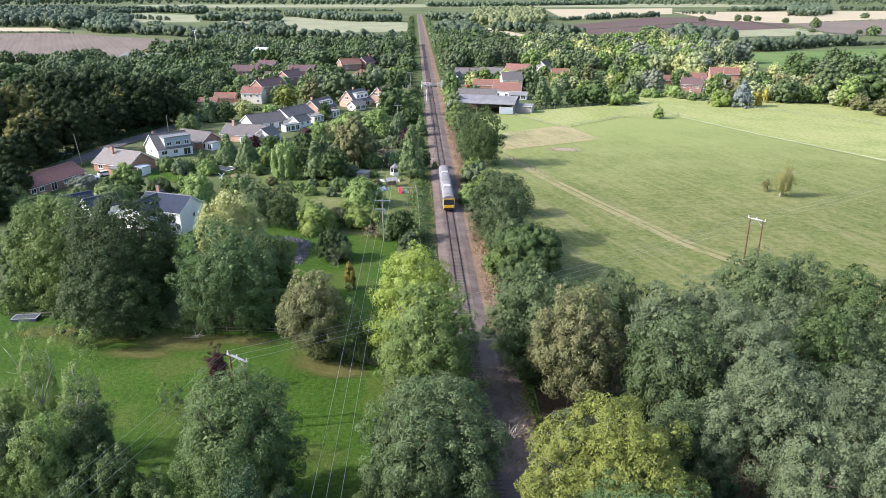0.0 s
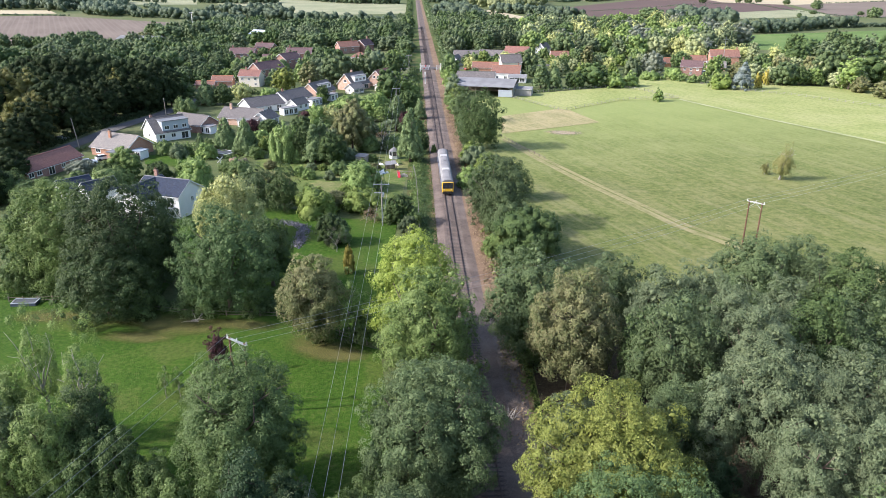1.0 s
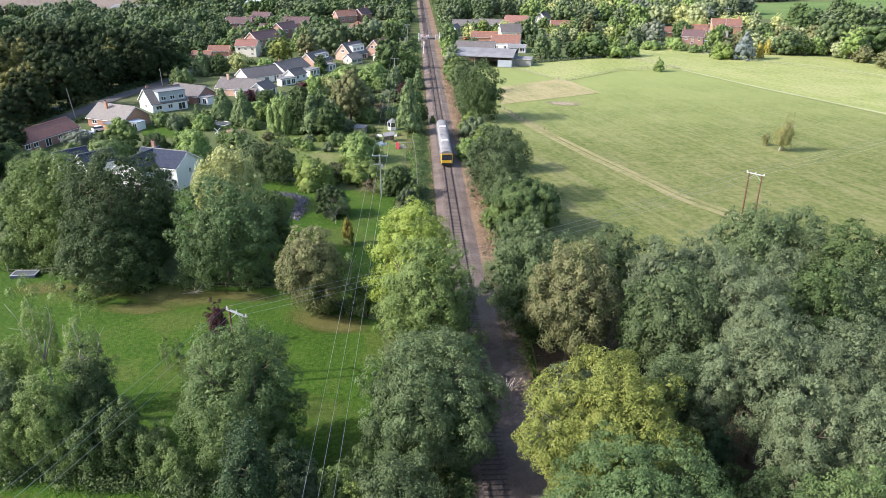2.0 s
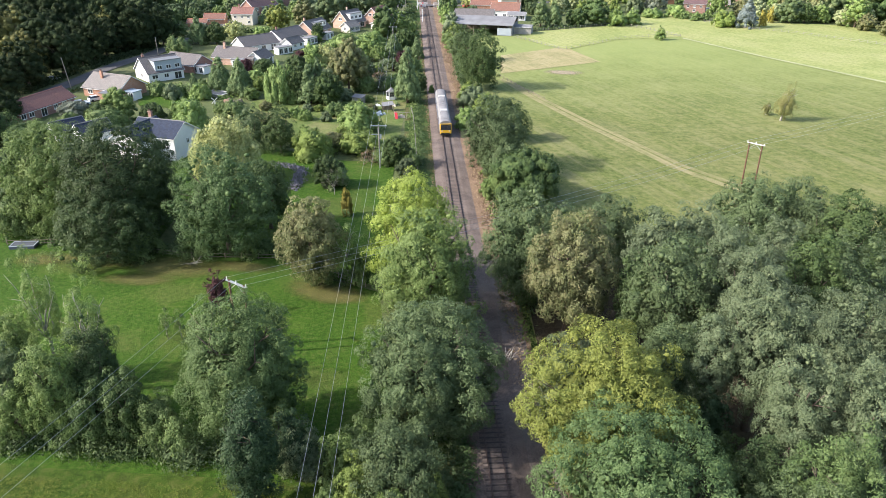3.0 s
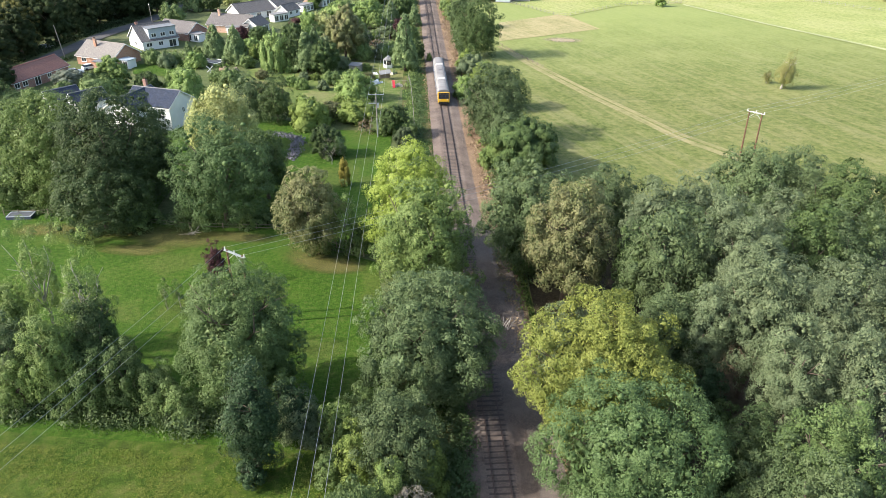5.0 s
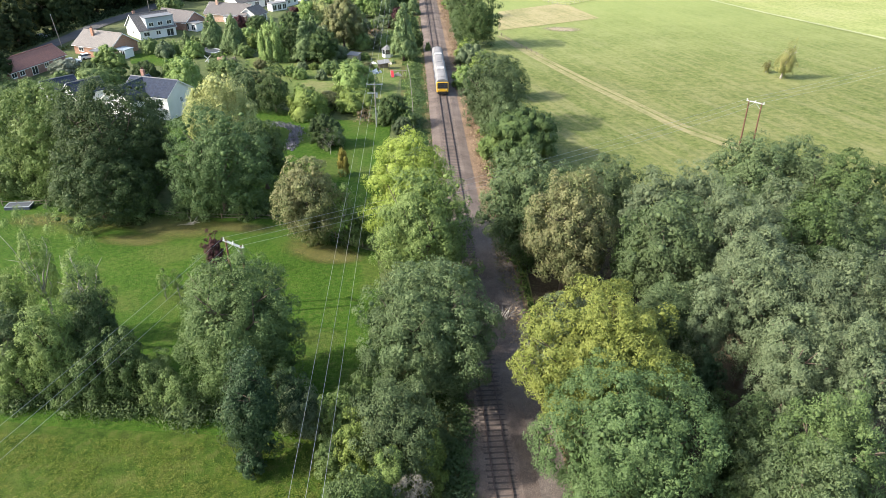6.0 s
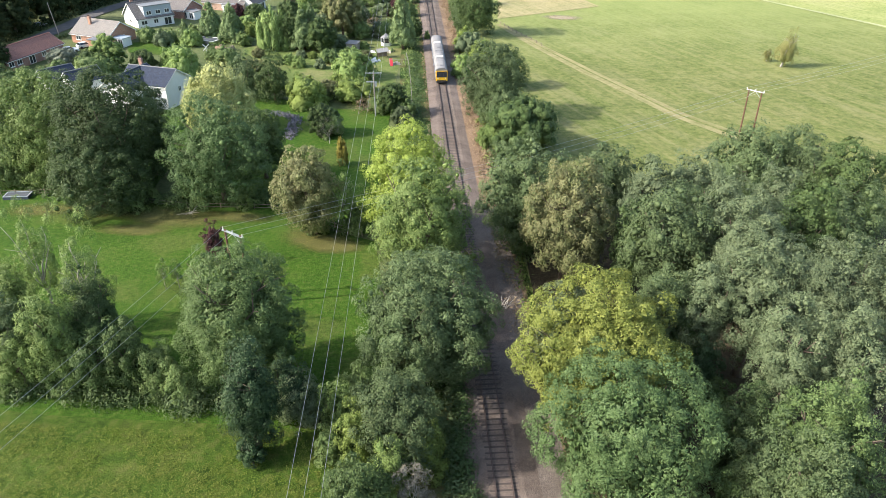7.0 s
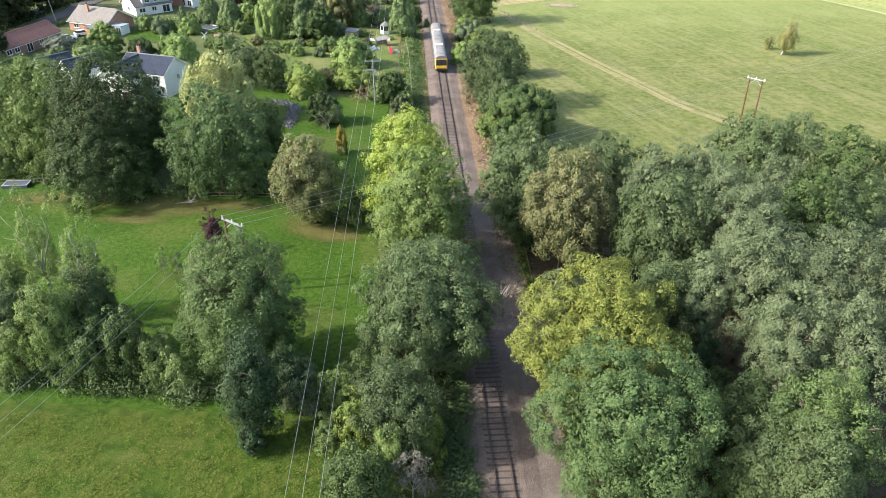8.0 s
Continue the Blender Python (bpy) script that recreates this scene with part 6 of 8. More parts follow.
part("wall", Geo().box(-3.2, 3.2, -2.0, 2.0, 0, 0.75), M_PALEWOOD, pool)
part("cover", Geo().box(-2.95, 2.95, -1.75, 1.75, 0.753, 0.79), M_WATER, pool, "dark pool cover")
for a in ((-3.25, 3.25, -2.05, -1.78), (-3.25, 3.25, 1.78, 2.05), (-3.25, -2.98, -1.777, 1.777), (2.98, 3.25, -1.777, 1.777)):
    part("rim", Geo().box(*a, 0.753, 0.86), M_WHITE, pool)
mill = thing("garden_windmill", pose(-60.6, 185.8, 0, 0, 0, 10), "white ornamental garden windmill", "ornament")
part("post", Geo().tube((0, 0, 0), (0, 0, 1.5), 0.22, 0.12, 8), M_WHITE, mill)
for k in range(4):
    a = math.pi / 4 + math.pi / 2 * k
    part("sail", Geo().tube((0, -0.2, 1.5), (math.cos(a) * 1.1, -0.2, 1.5 + math.sin(a) * 1.1), 0.1, 0.12, 4), M_WHITE, mill)
par = thing("parasol", pose(-72.0, 229.0, 0), "pink garden parasol", "parasol")
tagged(par, "open pink garden parasol on a patio")
part("pole", Geo().tube((0, 0, 0), (0, 0, 2.3), 0.03, 0.03, 6), M_WHITE, par)
part("canopy", Geo().tube((0, 0, 1.9), (0, 0, 2.4), 1.4, 0.05, 8), plain("pink_fabric", (0.75, 0.22, 0.32, 1), 0.8), par)


def car(x, y, yaw, mat, label):
    ob = thing("car", pose(x, y, 0, 0, 0, yaw), label, "car")
    part("body", Geo().extrude([(-2.1, 0.3), (2.1, 0.3), (2.15, 0.75), (1.3, 0.95), (-2.0, 0.98), (-2.15, 0.7)], -0.85, 0.85), mat, ob)
    part("cabin", Geo().add([(-1.9, -0.8, 0.98), (0.95, -0.8, 0.98), (0.95, 0.8, 0.98), (-1.9, 0.8, 0.98), (-1.5, -0.62, 1.46), (0.2, -0.62, 1.46), (0.2, 0.62, 1.46), (-1.5, 0.62, 1.46)],
                            [(0, 1, 5, 4), (1, 2, 6, 5), (2, 3, 7, 6), (3, 0, 4, 7)]), M_PANE, ob, "dark glazed cabin")
    part("car_roof", Geo().box(-1.52, 0.22, -0.64, 0.64, 1.462, 1.5), mat, ob)
    for a in (-1.35, 1.35):
        for s in (-1, 1):
            part("wheel", Geo().tube((a, s * 0.72, 0.32), (a, s * 0.9, 0.32), 0.32, 0.32, 14), M_UNDER, ob)
    return ob


car(-94.6, 191.5, 45, M_WHITE, "white hatchback parked beside the brick bungalow")
car(-96.5, 186.5, 40, M_WHITE, "small white car parked on the drive")
car(-118, 215, 62, plain("silver_car_paint", (0.4, 0.42, 0.45, 1), 0.3, 0.5, 0.1), "silver car parked on the lane")
car(12, 380, 20, M_RED, "red car beside the crossing")
car(131, 366, 10, M_WHITE, "white car beside the brick farmhouse")
# flat-roofed extensions and conservatories behind the bungalows
def flat_ext(x, y, yaw, w, d, h, mat, top, label, glazed=False):
    ob = thing("extension", pose(x, y, 0, 0, 0, yaw), label, "extension", "village houses")
    part("wall", Geo().box(-w / 2, w / 2, -d / 2, d / 2, 0, h), mat, ob)
    part("roof", Geo().box(-w / 2 - 0.2, w / 2 + 0.2, -d / 2 - 0.2, d / 2 + 0.2, h + 0.003, h + 0.2), top, ob)
    n = max(1, int(w / 1.7)) if glazed else 1
    for i in range(n):
        window(ob, "f", -w / 2 + w * (i + 0.5) / n, 0.3 if glazed else 0.9, min(1.5, w / n * 0.85), 1.8 if glazed else 1.1, w, d, "glazing" if glazed else "window")
    return ob


flat_ext(-89.5, 190.6, -23, 6.5, 3.2, 2.3, M_BRICK3, M_FELT, "flat-roofed brick extension of the bungalow")
flat_ext(-85.2, 193.2, -23, 3.4, 3.0, 2.2, M_WHITE, M_TARP, "glazed lean-to with a blue-grey roof", True)
flat_ext(-76.5, 226.2, -27, 5.0, 3.0, 2.3, M_WHITE, M_SHEET, "white glazed sun room behind the bungalow", True)
flat_ext(-66.5, 235.6, -17, 5.0, 3.0, 2.4, M_RENDER, M_SHEET, "white flat-roofed extension of the bungalow", True)
flat_ext(-51.2, 277, 62, 6.0, 3.4, 2.4, M_WHITE, M_SHEET, "white conservatory with a pale flat roof", True)
flat_ext(-57, 258, 45, 6.0, 3.0, 2.4, M_WHITE, M_SHEET, "white glazed extension behind the bungalow", True)
flat_ext(-46, 288, 66, 5.0, 3.0, 2.4, M_WHITE, M_SHEET, "white glazed extension behind the bungalow", True)
balc = thing("balcony", pose(-57.8, 141.6, 2.35, 0, 0, -18), "small white steel balcony on the house front", "balcony")
part("deck", Geo().box(-1.0, 1.0, -0.6, 0.35, 0, 0.1), M_WHITE, balc)
for k in range(9):
    part("baluster", Geo().box(-1.0 + k * 0.245, -0.96 + k * 0.245, -0.58, -0.55, 0.1, 1.0), M_DARK, balc)
part("handrail", Geo().box(-1.0, 1.0, -0.6, -0.53, 1.0, 1.06), M_WHITE, balc)


def stick_pile(x, y, n, length, upright, seed, label):
    rng = random.Random(seed)
    ob = thing("branch_pile", Matrix.Translation((x, y, 0)), label, "branches")
    for i in range(n):
        a, b = rng.uniform(0, 6.28), rng.uniform(0.1, 0.5) if not upright else rng.uniform(0.7, 1.2)
        p = Vector((rng.uniform(-0.5, 0.5), rng.uniform(-0.4, 0.4), 0.05))
        d = Vector((math.cos(a) * math.cos(b), math.sin(a) * math.cos(b), math.sin(b))) * length * rng.uniform(0.6, 1.1)
        part("branch", Geo().path([p - d * 0.3 * (not upright), p + d * 0.5 + Vector((0, 0, 0.1)), p + d], [0.06, 0.05, 0.02], 5), M_BIRCHBARK, ob)
    return ob


stick_pile(7.6, 70.0, 9, 1.8, True, 1, "pale sawn branches stacked beside the track")
stick_pile(-37.5, 94.6, 10, 1.9, False, 2, "pale fallen branches on the lawn's edge")
stick_pile(-54.0, 55.0, 8, 2.4, False, 3, "pale dead branches under the hedge trees")


# ---- poles along the lane ----
for x, y, h, lean in ((-107.4, 204.0, 9.0, -0.9), (-99.8, 252.7, 6.4, -0.1)):
    lp = thing("lane_pole", pose(x, y, 0), "slender weathered wooden pole beside the lane", "pole", "lane poles")
    part("shaft", Geo().tube((0, 0, -0.1), (lean, 0, h), 0.14, 0.1, 8), M_GREYPOLE, lp)
    part("cap", Geo().tube((lean, 0, h), (lean, 0, h + 0.08), 0.12, 0.06, 8), M_STEEL, lp, "small metal pole cap")

# ---- single trees ----

# by the track, near
tree("oak", -1.4, 56.8, 15.0, 14.7)
tree("oak", -3.8, 46.0, 9.8, 8.9)
tree("limebush", -7.5, 45.4, 7.4, 4.4)
tree("limebush", -1.1, 44.3, 6.2, 3.9)
tree("ashbush", -4.4, 42.3, 6.1, 4.3)
tree("deep", -6.6, 38.0, 8.3, 6.4)
tree("bare", -2.2, 39.8, 6.3, 4.2)
tree("limebush", -4.2, 39.0, 4.4, 2.4)
tree("bush", -9.9, 45.5, 4.9, 3.0)
tree("ash", -2.0, 76.2, 17.0, 13.6)
tree("lime", -4.1, 88.2, 17.0, 13.7)
tree("limebush", 3.0, 76.9, 4.2, 4.3)

# unseen oak added in the gap, only to throw shade on the track
tree("oak", -2.0, 65.5, 10.0, 7.5)

# undergrowth below the garden oaks
tree("deep", -70.2, 109.3, 6.8, 10.9)
tree("bush", -69.7, 104.8, 4.7, 7.3)
tree("bush", -62.7, 105.7, 4.3, 7.0)
tree("bush", -56.7, 103.5, 3.8, 6.5)

# hedge trees by the meadow
tree("sage", -19.7, 56.7, 17.0, 12.8)
tree("holly", -16.7, 47.1, 13.2, 5.7)
tree("holly", -16.9, 45.6, 3.6, 3.0)
tree("holly", -14.3, 51.5, 7.5, 4.5)
tree("sparse", -37.9, 63.6, 17.0, 6.5)
tree("sparse", -43.2, 65.5, 17.0, 6.7)
tree("ash", -38.6, 56.8, 11.3, 6.6)
tree("ash", -46.7, 64.5, 9.7, 5.9)
tree("oak", -43.6, 58.0, 10.4, 6.1)
tree("darkoak", -35.7, 59.6, 13.0, 5.8)
tree("deep", -34.5, 56.4, 7.3, 6.3)
tree("deep", -31.2, 55.6, 8.5, 5.0)
tree("bush", -28.2, 55.1, 6.2, 5.1)
tree("bush", -25.5, 53.8, 5.1, 4.5)
tree("bush", -38.0, 56.4, 5.2, 5.2)
tree("ash", -42.4, 56.0, 7.0, 5.2)
tree("greybush", -13.2, 51.3, 5.7, 5.4)
tree("ashbush", -9.8, 50.6, 5.3, 4.3)
tree("bush", -7.8, 52.9, 5.8, 3.9)
tree("bush", -15.4, 52.9, 7.1, 4.4)
tree("maroon", -29.3, 79.9, 6.9, 3.5)
tree("sparse", -34.2, 74.2, 4.7, 2.5)
tree("sparse", -32.6, 74.5, 4.1, 2.1)

# wood across the track
tree("gold", 14.6, 51.0, 16.0, 16.2)
tree("grey", 11.8, 54.8, 13.0, 7.6)
tree("teal", 15.2, 41.6, 14.5, 15.8)
tree("brown", 15.4, 75.6, 17.0, 11.2)
tree("oak", 10.9, 84.0, 16.0, 12.7)
tree("deep", 14.9, 119.2, 10.0, 13.4)
tree("deep", 11.1, 82.5, 9.0, 6.7)
tree("oak", 23.1, 89.5, 13.0, 11.0)
tree("grey", 27.0, 80.8, 15.0, 9.0)
tree("grey", 32.8, 82.6, 15.0, 8.8)
tree("oak", 44.5, 93.7, 14.0, 13.1)
tree("oak", 51.3, 95.5, 13.5, 10.3)
tree("oak", 52.1, 89.0, 14.0, 9.7)
tree("deep", 54.2, 84.9, 15.0, 10.5)
tree("oak", 26.2, 70.5, 16.0, 12.3)
tree("deep", 22.8, 72.6, 13.0, 5.4)
tree("grey", 42.7, 80.3, 14.0, 6.6)
tree("grey", 34.2, 75.7, 15.0, 8.5)
tree("grey", 34.2, 67.6, 16.0, 11.1)
tree("deep", 42.0, 71.5, 15.5, 8.2)
tree("oak", 46.7, 71.5, 15.5, 9.9)
tree("grey", 31.0, 57.3, 17.0, 10.9)
tree("grey", 37.5, 56.6, 17.0, 11.0)
tree("grey", 25.9, 57.1, 14.5, 5.8)
tree("grey", 42.7, 55.4, 17.0, 9.8)
tree("grey", 30.5, 48.3, 16.0, 7.4)
tree("grey", 35.4, 47.1, 16.0, 7.8)
tree("deep", 25.4, 58.1, 10.0, 4.8)
tree("holly", 25.7, 53.9, 8.0, 4.2)
tree("row", 26.2, 50.8, 5.5, 4.0)
tree("deep", 24.5, 44.2, 6.0, 3.9)
# shaded low crowns: the dark oak and oak leaf colours here stand for shade
tree("darkoak", 26.0, 43.4, 11.0, 6.6)
tree("sage", 30.0, 39.7, 15.0, 9.1)
tree("oak", 25.9, 38.5, 11.5, 6.9)
tree("oak", 27.6, 35.4, 13.0, 6.5)
tree("deep", 24.4, 39.2, 8.0, 4.9)

tree("oak", 22.4, 58.0, 13.0, 5.9)

# white house garden
tree("darkoak", -50.6, 103.9, 19.5, 18.9)
tree("darkoak", -47.5, 108.9, 15.0, 8.8)
tree("darkoak", -57.2, 109.0, 17.5, 12.1)
tree("darkoak", -51.1, 96.6, 11.2, 16.0)
tree("ash", -64.1, 109.7, 17.5, 17.5)
tree("teal", -33.1, 98.4, 17.0, 16.5)
tree("willow", -41.8, 129.6, 12.5, 14.1, level="close")
tree("deep", -28.6, 107.3, 12.0, 8.8)
tree("brown", -18.3, 88.2, 13.5, 9.7)
tree("sparse", -13.5, 88.7, 11.0, 6.3)
tree("goldbush", -16.6, 112.8, 5.1, 2.3)
tree("bush", -38.1, 98.2, 3.8, 7.8)
tree("bush", -46.4, 97.3, 4.3, 7.7)
tree("bush", -29.2, 97.2, 3.3, 5.1)
tree("bush", -17.5, 88.2, 4.5, 4.8)
tree("bush", -11.9, 88.2, 5.8, 4.7)
tree("bare", -20.2, 122.4, 5.2, 5.6)
tree("bush", -20.6, 127.0, 5.2, 6.5)
tree("deep", -21.8, 126.8, 6.2, 6.6)
tree("oakrow", -41.2, 148.7, 10.4, 7.9)
tree("row", -35.0, 146.8, 10.7, 7.8)
tree("limebush", -27.8, 144.5, 6.6, 11.1)
tree("ashbush", -20.1, 163.2, 7.2, 11.4)
tree("limebush", -17.6, 146.9, 5.4, 10.4)
tree("deep", -9.2, 138.5, 6.7, 6.7)
tree("bush", -11.9, 140.2, 4.3, 5.9)
tree("brown", -23.9, 149.6, 3.9, 6.2)
tree("strawbush", -15.4, 140.2, 3.1, 4.7)
tree("bush", -6.4, 136.8, 4.3, 4.0)
tree("greybush", -7.4, 133.4, 3.6, 4.5)
tree("weeping", -44.3, 190.6, 10.2, 10.2)
tree("fir", -63.7, 202.4, 9.5, 8.2)
tree("fir", -56.6, 197.6, 10.1, 8.0)
tree("fir", -35.7, 188.9, 10.3, 9.2)
tree("deep", -30.9, 187.7, 8.7, 9.2)
tree("brown", -26.9, 201.3, 15.4, 12.3)
tree("bare", -18.8, 204.9, 9.7, 9.3)
tree("bush", -22.3, 202.1, 5.2, 7.4)
tree("fir", -9.7, 189.1, 14.6, 8.3)
tree("deep", -6.9, 199.5, 6.3, 4.9)
tree("bush", -14.9, 202.2, 4.3, 6.6)
tree("deep", -57.3, 228.2, 4.1, 7.4)
tree("greybush", -26.9, 192.7, 3.2, 6.3)
tree("ashbush", -3.4, 199.5, 2.5, 1.9)
tree("fir", -70.0, 198.8, 5.8, 3.9)
tree("bush", -68.6, 202.3, 3.9, 3.3)
tree("bush", -80.0, 197.4, 4.4, 4.8)
tree("bush", -75.8, 196.8, 3.8, 4.8)
tree("bush", -72.9, 195.5, 3.7, 4.1)
tree("ashbush", -60.9, 168.6, 6.7, 7.6)
tree("ashbush", -65.6, 172.2, 5.1, 5.7)
tree("ash", -79.5, 170.5, 8.7, 9.8)
tree("silver", -93.0, 175.6, 3.9, 8.0)
tree("deep", -81.8, 168.4, 6.0, 8.3)
tree("deep", -71.1, 169.6, 5.1, 7.0)
tree("bush", -92.8, 156.2, 4.5, 7.8)
tree("bush", -90.9, 168.4, 3.2, 5.6)
tree("deep", -91.5, 149.0, 5.9, 8.7)
tree("fir", -17.2, 249.4, 8.0, 8.0)
tree("maroonbush", -13.1, 228.6, 6.8, 7.3)
tree("maroonbush", -45.3, 228.3, 6.8, 6.4)
tree("maroonbush", -62.8, 228.1, 4.1, 5.5)
tree("ashbush", -57.4, 217.3, 3.0, 7.0)
tree("goldbush", -53.0, 206.0, 3.4, 3.3)

# shrubs between the gardens
tree("ashbush", -58.0, 158.6, 9.1, 9.7)
tree("bush", -80.4, 164.8, 5.4, 12.2)
tree("ashbush", -66.7, 193.4, 4.6, 6.7)
tree("bush", -57.3, 179.7, 3.2, 4.3)
tree("bush", -52.5, 175.5, 4.5, 7.3)
tree("limebush", -52.7, 203.6, 4.1, 5.5)
tree("ashbush", -37.0, 191.0, 7.2, 7.3)
tree("greybush", -32.8, 195.9, 8.0, 8.0)
tree("deep", -43.0, 209.1, 9.0, 8.5)
tree("ashbush", -41.9, 228.8, 9.0, 10.6)
tree("bush", -27.4, 176.5, 3.7, 5.7)
tree("ashbush", -37.0, 174.5, 3.1, 3.9)
tree("bush", -52.8, 193.4, 3.7, 4.9)
tree("greybush", -74.4, 193.5, 4.3, 6.1)
tree("bush", -79.6, 197.2, 4.0, 5.6)
tree("limebush", -32.3, 180.8, 1.9, 2.9)
tree("bush", -22.4, 180.8, 3.2, 5.2)
tree("bush", -69.6, 110.9, 4.6, 7.6)
tree("bush", -60.9, 104.8, 3.7, 5.5)
tree("deep", -79.1, 122.5, 8.1, 9.3)
tree("bush", -27.5, 98.9, 2.3, 5.2)
tree("bush", -22.9, 98.0, 1.9, 3.5)
tree("greybush", -31.6, 98.0, 1.9, 3.1)

# trees along the far side of the track
tree("row", 10.2, 205.2, 17.2, 15.1)
tree("limebush", 7.3, 188.1, 6.0, 8.0)
tree("oakrow", 10.4, 136.9, 15.4, 14.1)
tree("ashbush", 5.4, 165.3, 5.6, 6.8)
tree("oakrow", 6.1, 244.6, 12.1, 10.1)
tree("ashbush", 4.5, 266.0, 5.3, 8.5)
tree("row", 14.9, 156.3, 8.3, 10.3)
tree("bush", 2.0, 278.0, 4.4, 6.6)
tree("greybush", 2.2, 298.1, 8.2, 7.1)
tree("deep", 1.1, 347.8, 9.4, 7.6)
tree("ashbush", 9.4, 121.4, 4.4, 6.2)

# old trees on the rise beyond the lane
tree("rust", -145.8, 237.1, 19.0, 18.8)
tree("rust", -142.6, 245.1, 18.0, 14.6)
tree("rust", -126.3, 211.4, 14.0, 15.3)
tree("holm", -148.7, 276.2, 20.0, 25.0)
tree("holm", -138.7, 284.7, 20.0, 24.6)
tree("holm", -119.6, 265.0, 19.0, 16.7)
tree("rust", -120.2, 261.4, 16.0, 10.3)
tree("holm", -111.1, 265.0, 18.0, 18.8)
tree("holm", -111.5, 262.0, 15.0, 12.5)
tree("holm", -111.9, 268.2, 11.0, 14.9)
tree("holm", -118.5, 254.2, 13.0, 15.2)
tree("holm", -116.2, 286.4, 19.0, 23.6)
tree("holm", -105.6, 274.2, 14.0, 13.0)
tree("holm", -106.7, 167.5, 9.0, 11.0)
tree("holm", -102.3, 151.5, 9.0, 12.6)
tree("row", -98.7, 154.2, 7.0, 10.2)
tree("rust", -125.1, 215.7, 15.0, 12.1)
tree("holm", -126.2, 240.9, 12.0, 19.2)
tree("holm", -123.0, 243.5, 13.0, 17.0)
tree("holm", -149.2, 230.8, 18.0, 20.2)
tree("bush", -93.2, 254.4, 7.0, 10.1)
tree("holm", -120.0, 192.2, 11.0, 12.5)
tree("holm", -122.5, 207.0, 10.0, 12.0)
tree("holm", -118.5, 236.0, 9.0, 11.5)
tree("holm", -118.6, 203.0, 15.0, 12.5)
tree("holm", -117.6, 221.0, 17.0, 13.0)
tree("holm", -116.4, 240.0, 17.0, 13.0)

# village trees
tree("gold", -68.6, 304.6, 12.3, 11.5)
tree("brown", -60.0, 318.7, 12.3, 11.5)
tree("oak", -49.6, 328.9, 14.2, 17.0)
tree("willow", -82.8, 290.1, 6.8, 10.6)
tree("fir", -93.0, 276.9, 9.8, 8.8)
tree("deep", -86.4, 277.0, 7.7, 8.8)
tree("goldbush", -95.1, 304.2, 3.6, 3.9)
tree("bush", -93.4, 337.2, 6.5, 8.0)
tree("fir", -48.7, 459.9, 4.5, 5.7)
tree("greybush", -36.2, 351.2, 12.9, 11.0)
tree("deep", -24.9, 347.4, 12.8, 12.0)
tree("ashbush", -27.3, 343.6, 5.3, 15.1)
tree("ashbush", -34.8, 254.4, 8.1, 14.2)
tree("ashbush", -24.9, 257.8, 8.6, 12.3)
tree("willow", -37.3, 230.2, 8.4, 9.2)
tree("ashbush", -30.1, 277.6, 3.7, 11.0)
tree("deep", -14.0, 265.8, 7.4, 7.6)
tree("ashbush", -12.9, 290.9, 7.5, 6.9)
tree("deep", -48.8, 283.8, 6.7, 5.9)
tree("limebush", -49.0, 281.2, 3.8, 5.4)
tree("fir", -9.2, 249.5, 7.0, 5.2)
tree("bush", -9.4, 228.7, 4.1, 5.5)
tree("deep", -66.0, 290.3, 3.9, 6.9)
tree("ashbush", -71.8, 290.2, 4.6, 9.2)
tree("fir", 42.0, 318.4, 12.5, 9.5)
tree("fir", 47.5, 318.4, 11.6, 9.0)
tree("deep", 57.9, 320.2, 7.7, 10.6)
tree("deep", 66.1, 323.6, 11.0, 13.7)
tree("ashbush", 75.1, 320.4, 8.4, 10.1)
tree("ashbush", 82.7, 323.8, 7.3, 9.7)
tree("silver", 102.5, 359.0, 12.3, 12.3)
tree("ashbush", 97.4, 345.2, 4.5, 10.8)
tree("ashbush", 108.3, 345.4, 5.9, 10.8)
tree("oak", 41.6, 368.6, 12.6, 12.6)
tree("willow", 13.0, 379.2, 8.1, 8.9)
tree("bush", 2.6, 368.0, 9.9, 10.3)
tree("brown", 76.2, 391.7, 11.3, 8.5)
tree("greybush", 92.6, 358.9, 9.6, 10.1)
tree("bluefir", 129.4, 314.7, 12.2, 10.9)
tree("goldbush", 137.7, 318.0, 7.4, 4.5)
tree("goldbush", 144.9, 328.0, 7.6, 4.6)
tree("limebush", 121.3, 317.8, 7.4, 12.0)
tree("oak", 153.4, 328.1, 11.1, 13.4)
tree("deep", 160.5, 370.2, 9.9, 11.5)
tree("oak", 146.6, 349.7, 10.2, 10.9)
tree("oak", 176.4, 335.3, 16.1, 17.3)
tree("brown", 170.1, 338.8, 12.0, 10.6)
tree("deep", 189.9, 393.3, 12.5, 15.3)
tree("deep", 188.6, 321.8, 16.8, 15.1)
tree("ash", 176.3, 315.3, 14.6, 12.3)
tree("ash", 195.0, 315.5, 12.2, 12.4)
tree("brown", 179.7, 293.2, 6.9, 13.9)
tree("brown", 177.0, 307.6, 7.2, 9.7)
tree("ashbush", 84.8, 285.4, 5.6, 5.0)
tree("bush", 110.6, 339.9, 3.4, 5.3)
tree("bush", 114.2, 334.5, 4.1, 5.3)
tree("bush", 118.8, 336.4, 3.4, 5.3)
birch = tree("birch", 83.6, 172.0, 9.6, 5.6, level="close")
birch.matrix_world = birch.matrix_world.copy() @ birch.matrix_world.to_quaternion().inverted().to_matrix().to_4x4() @ Euler((0, math.radians(8), 0)).to_matrix().to_4x4()
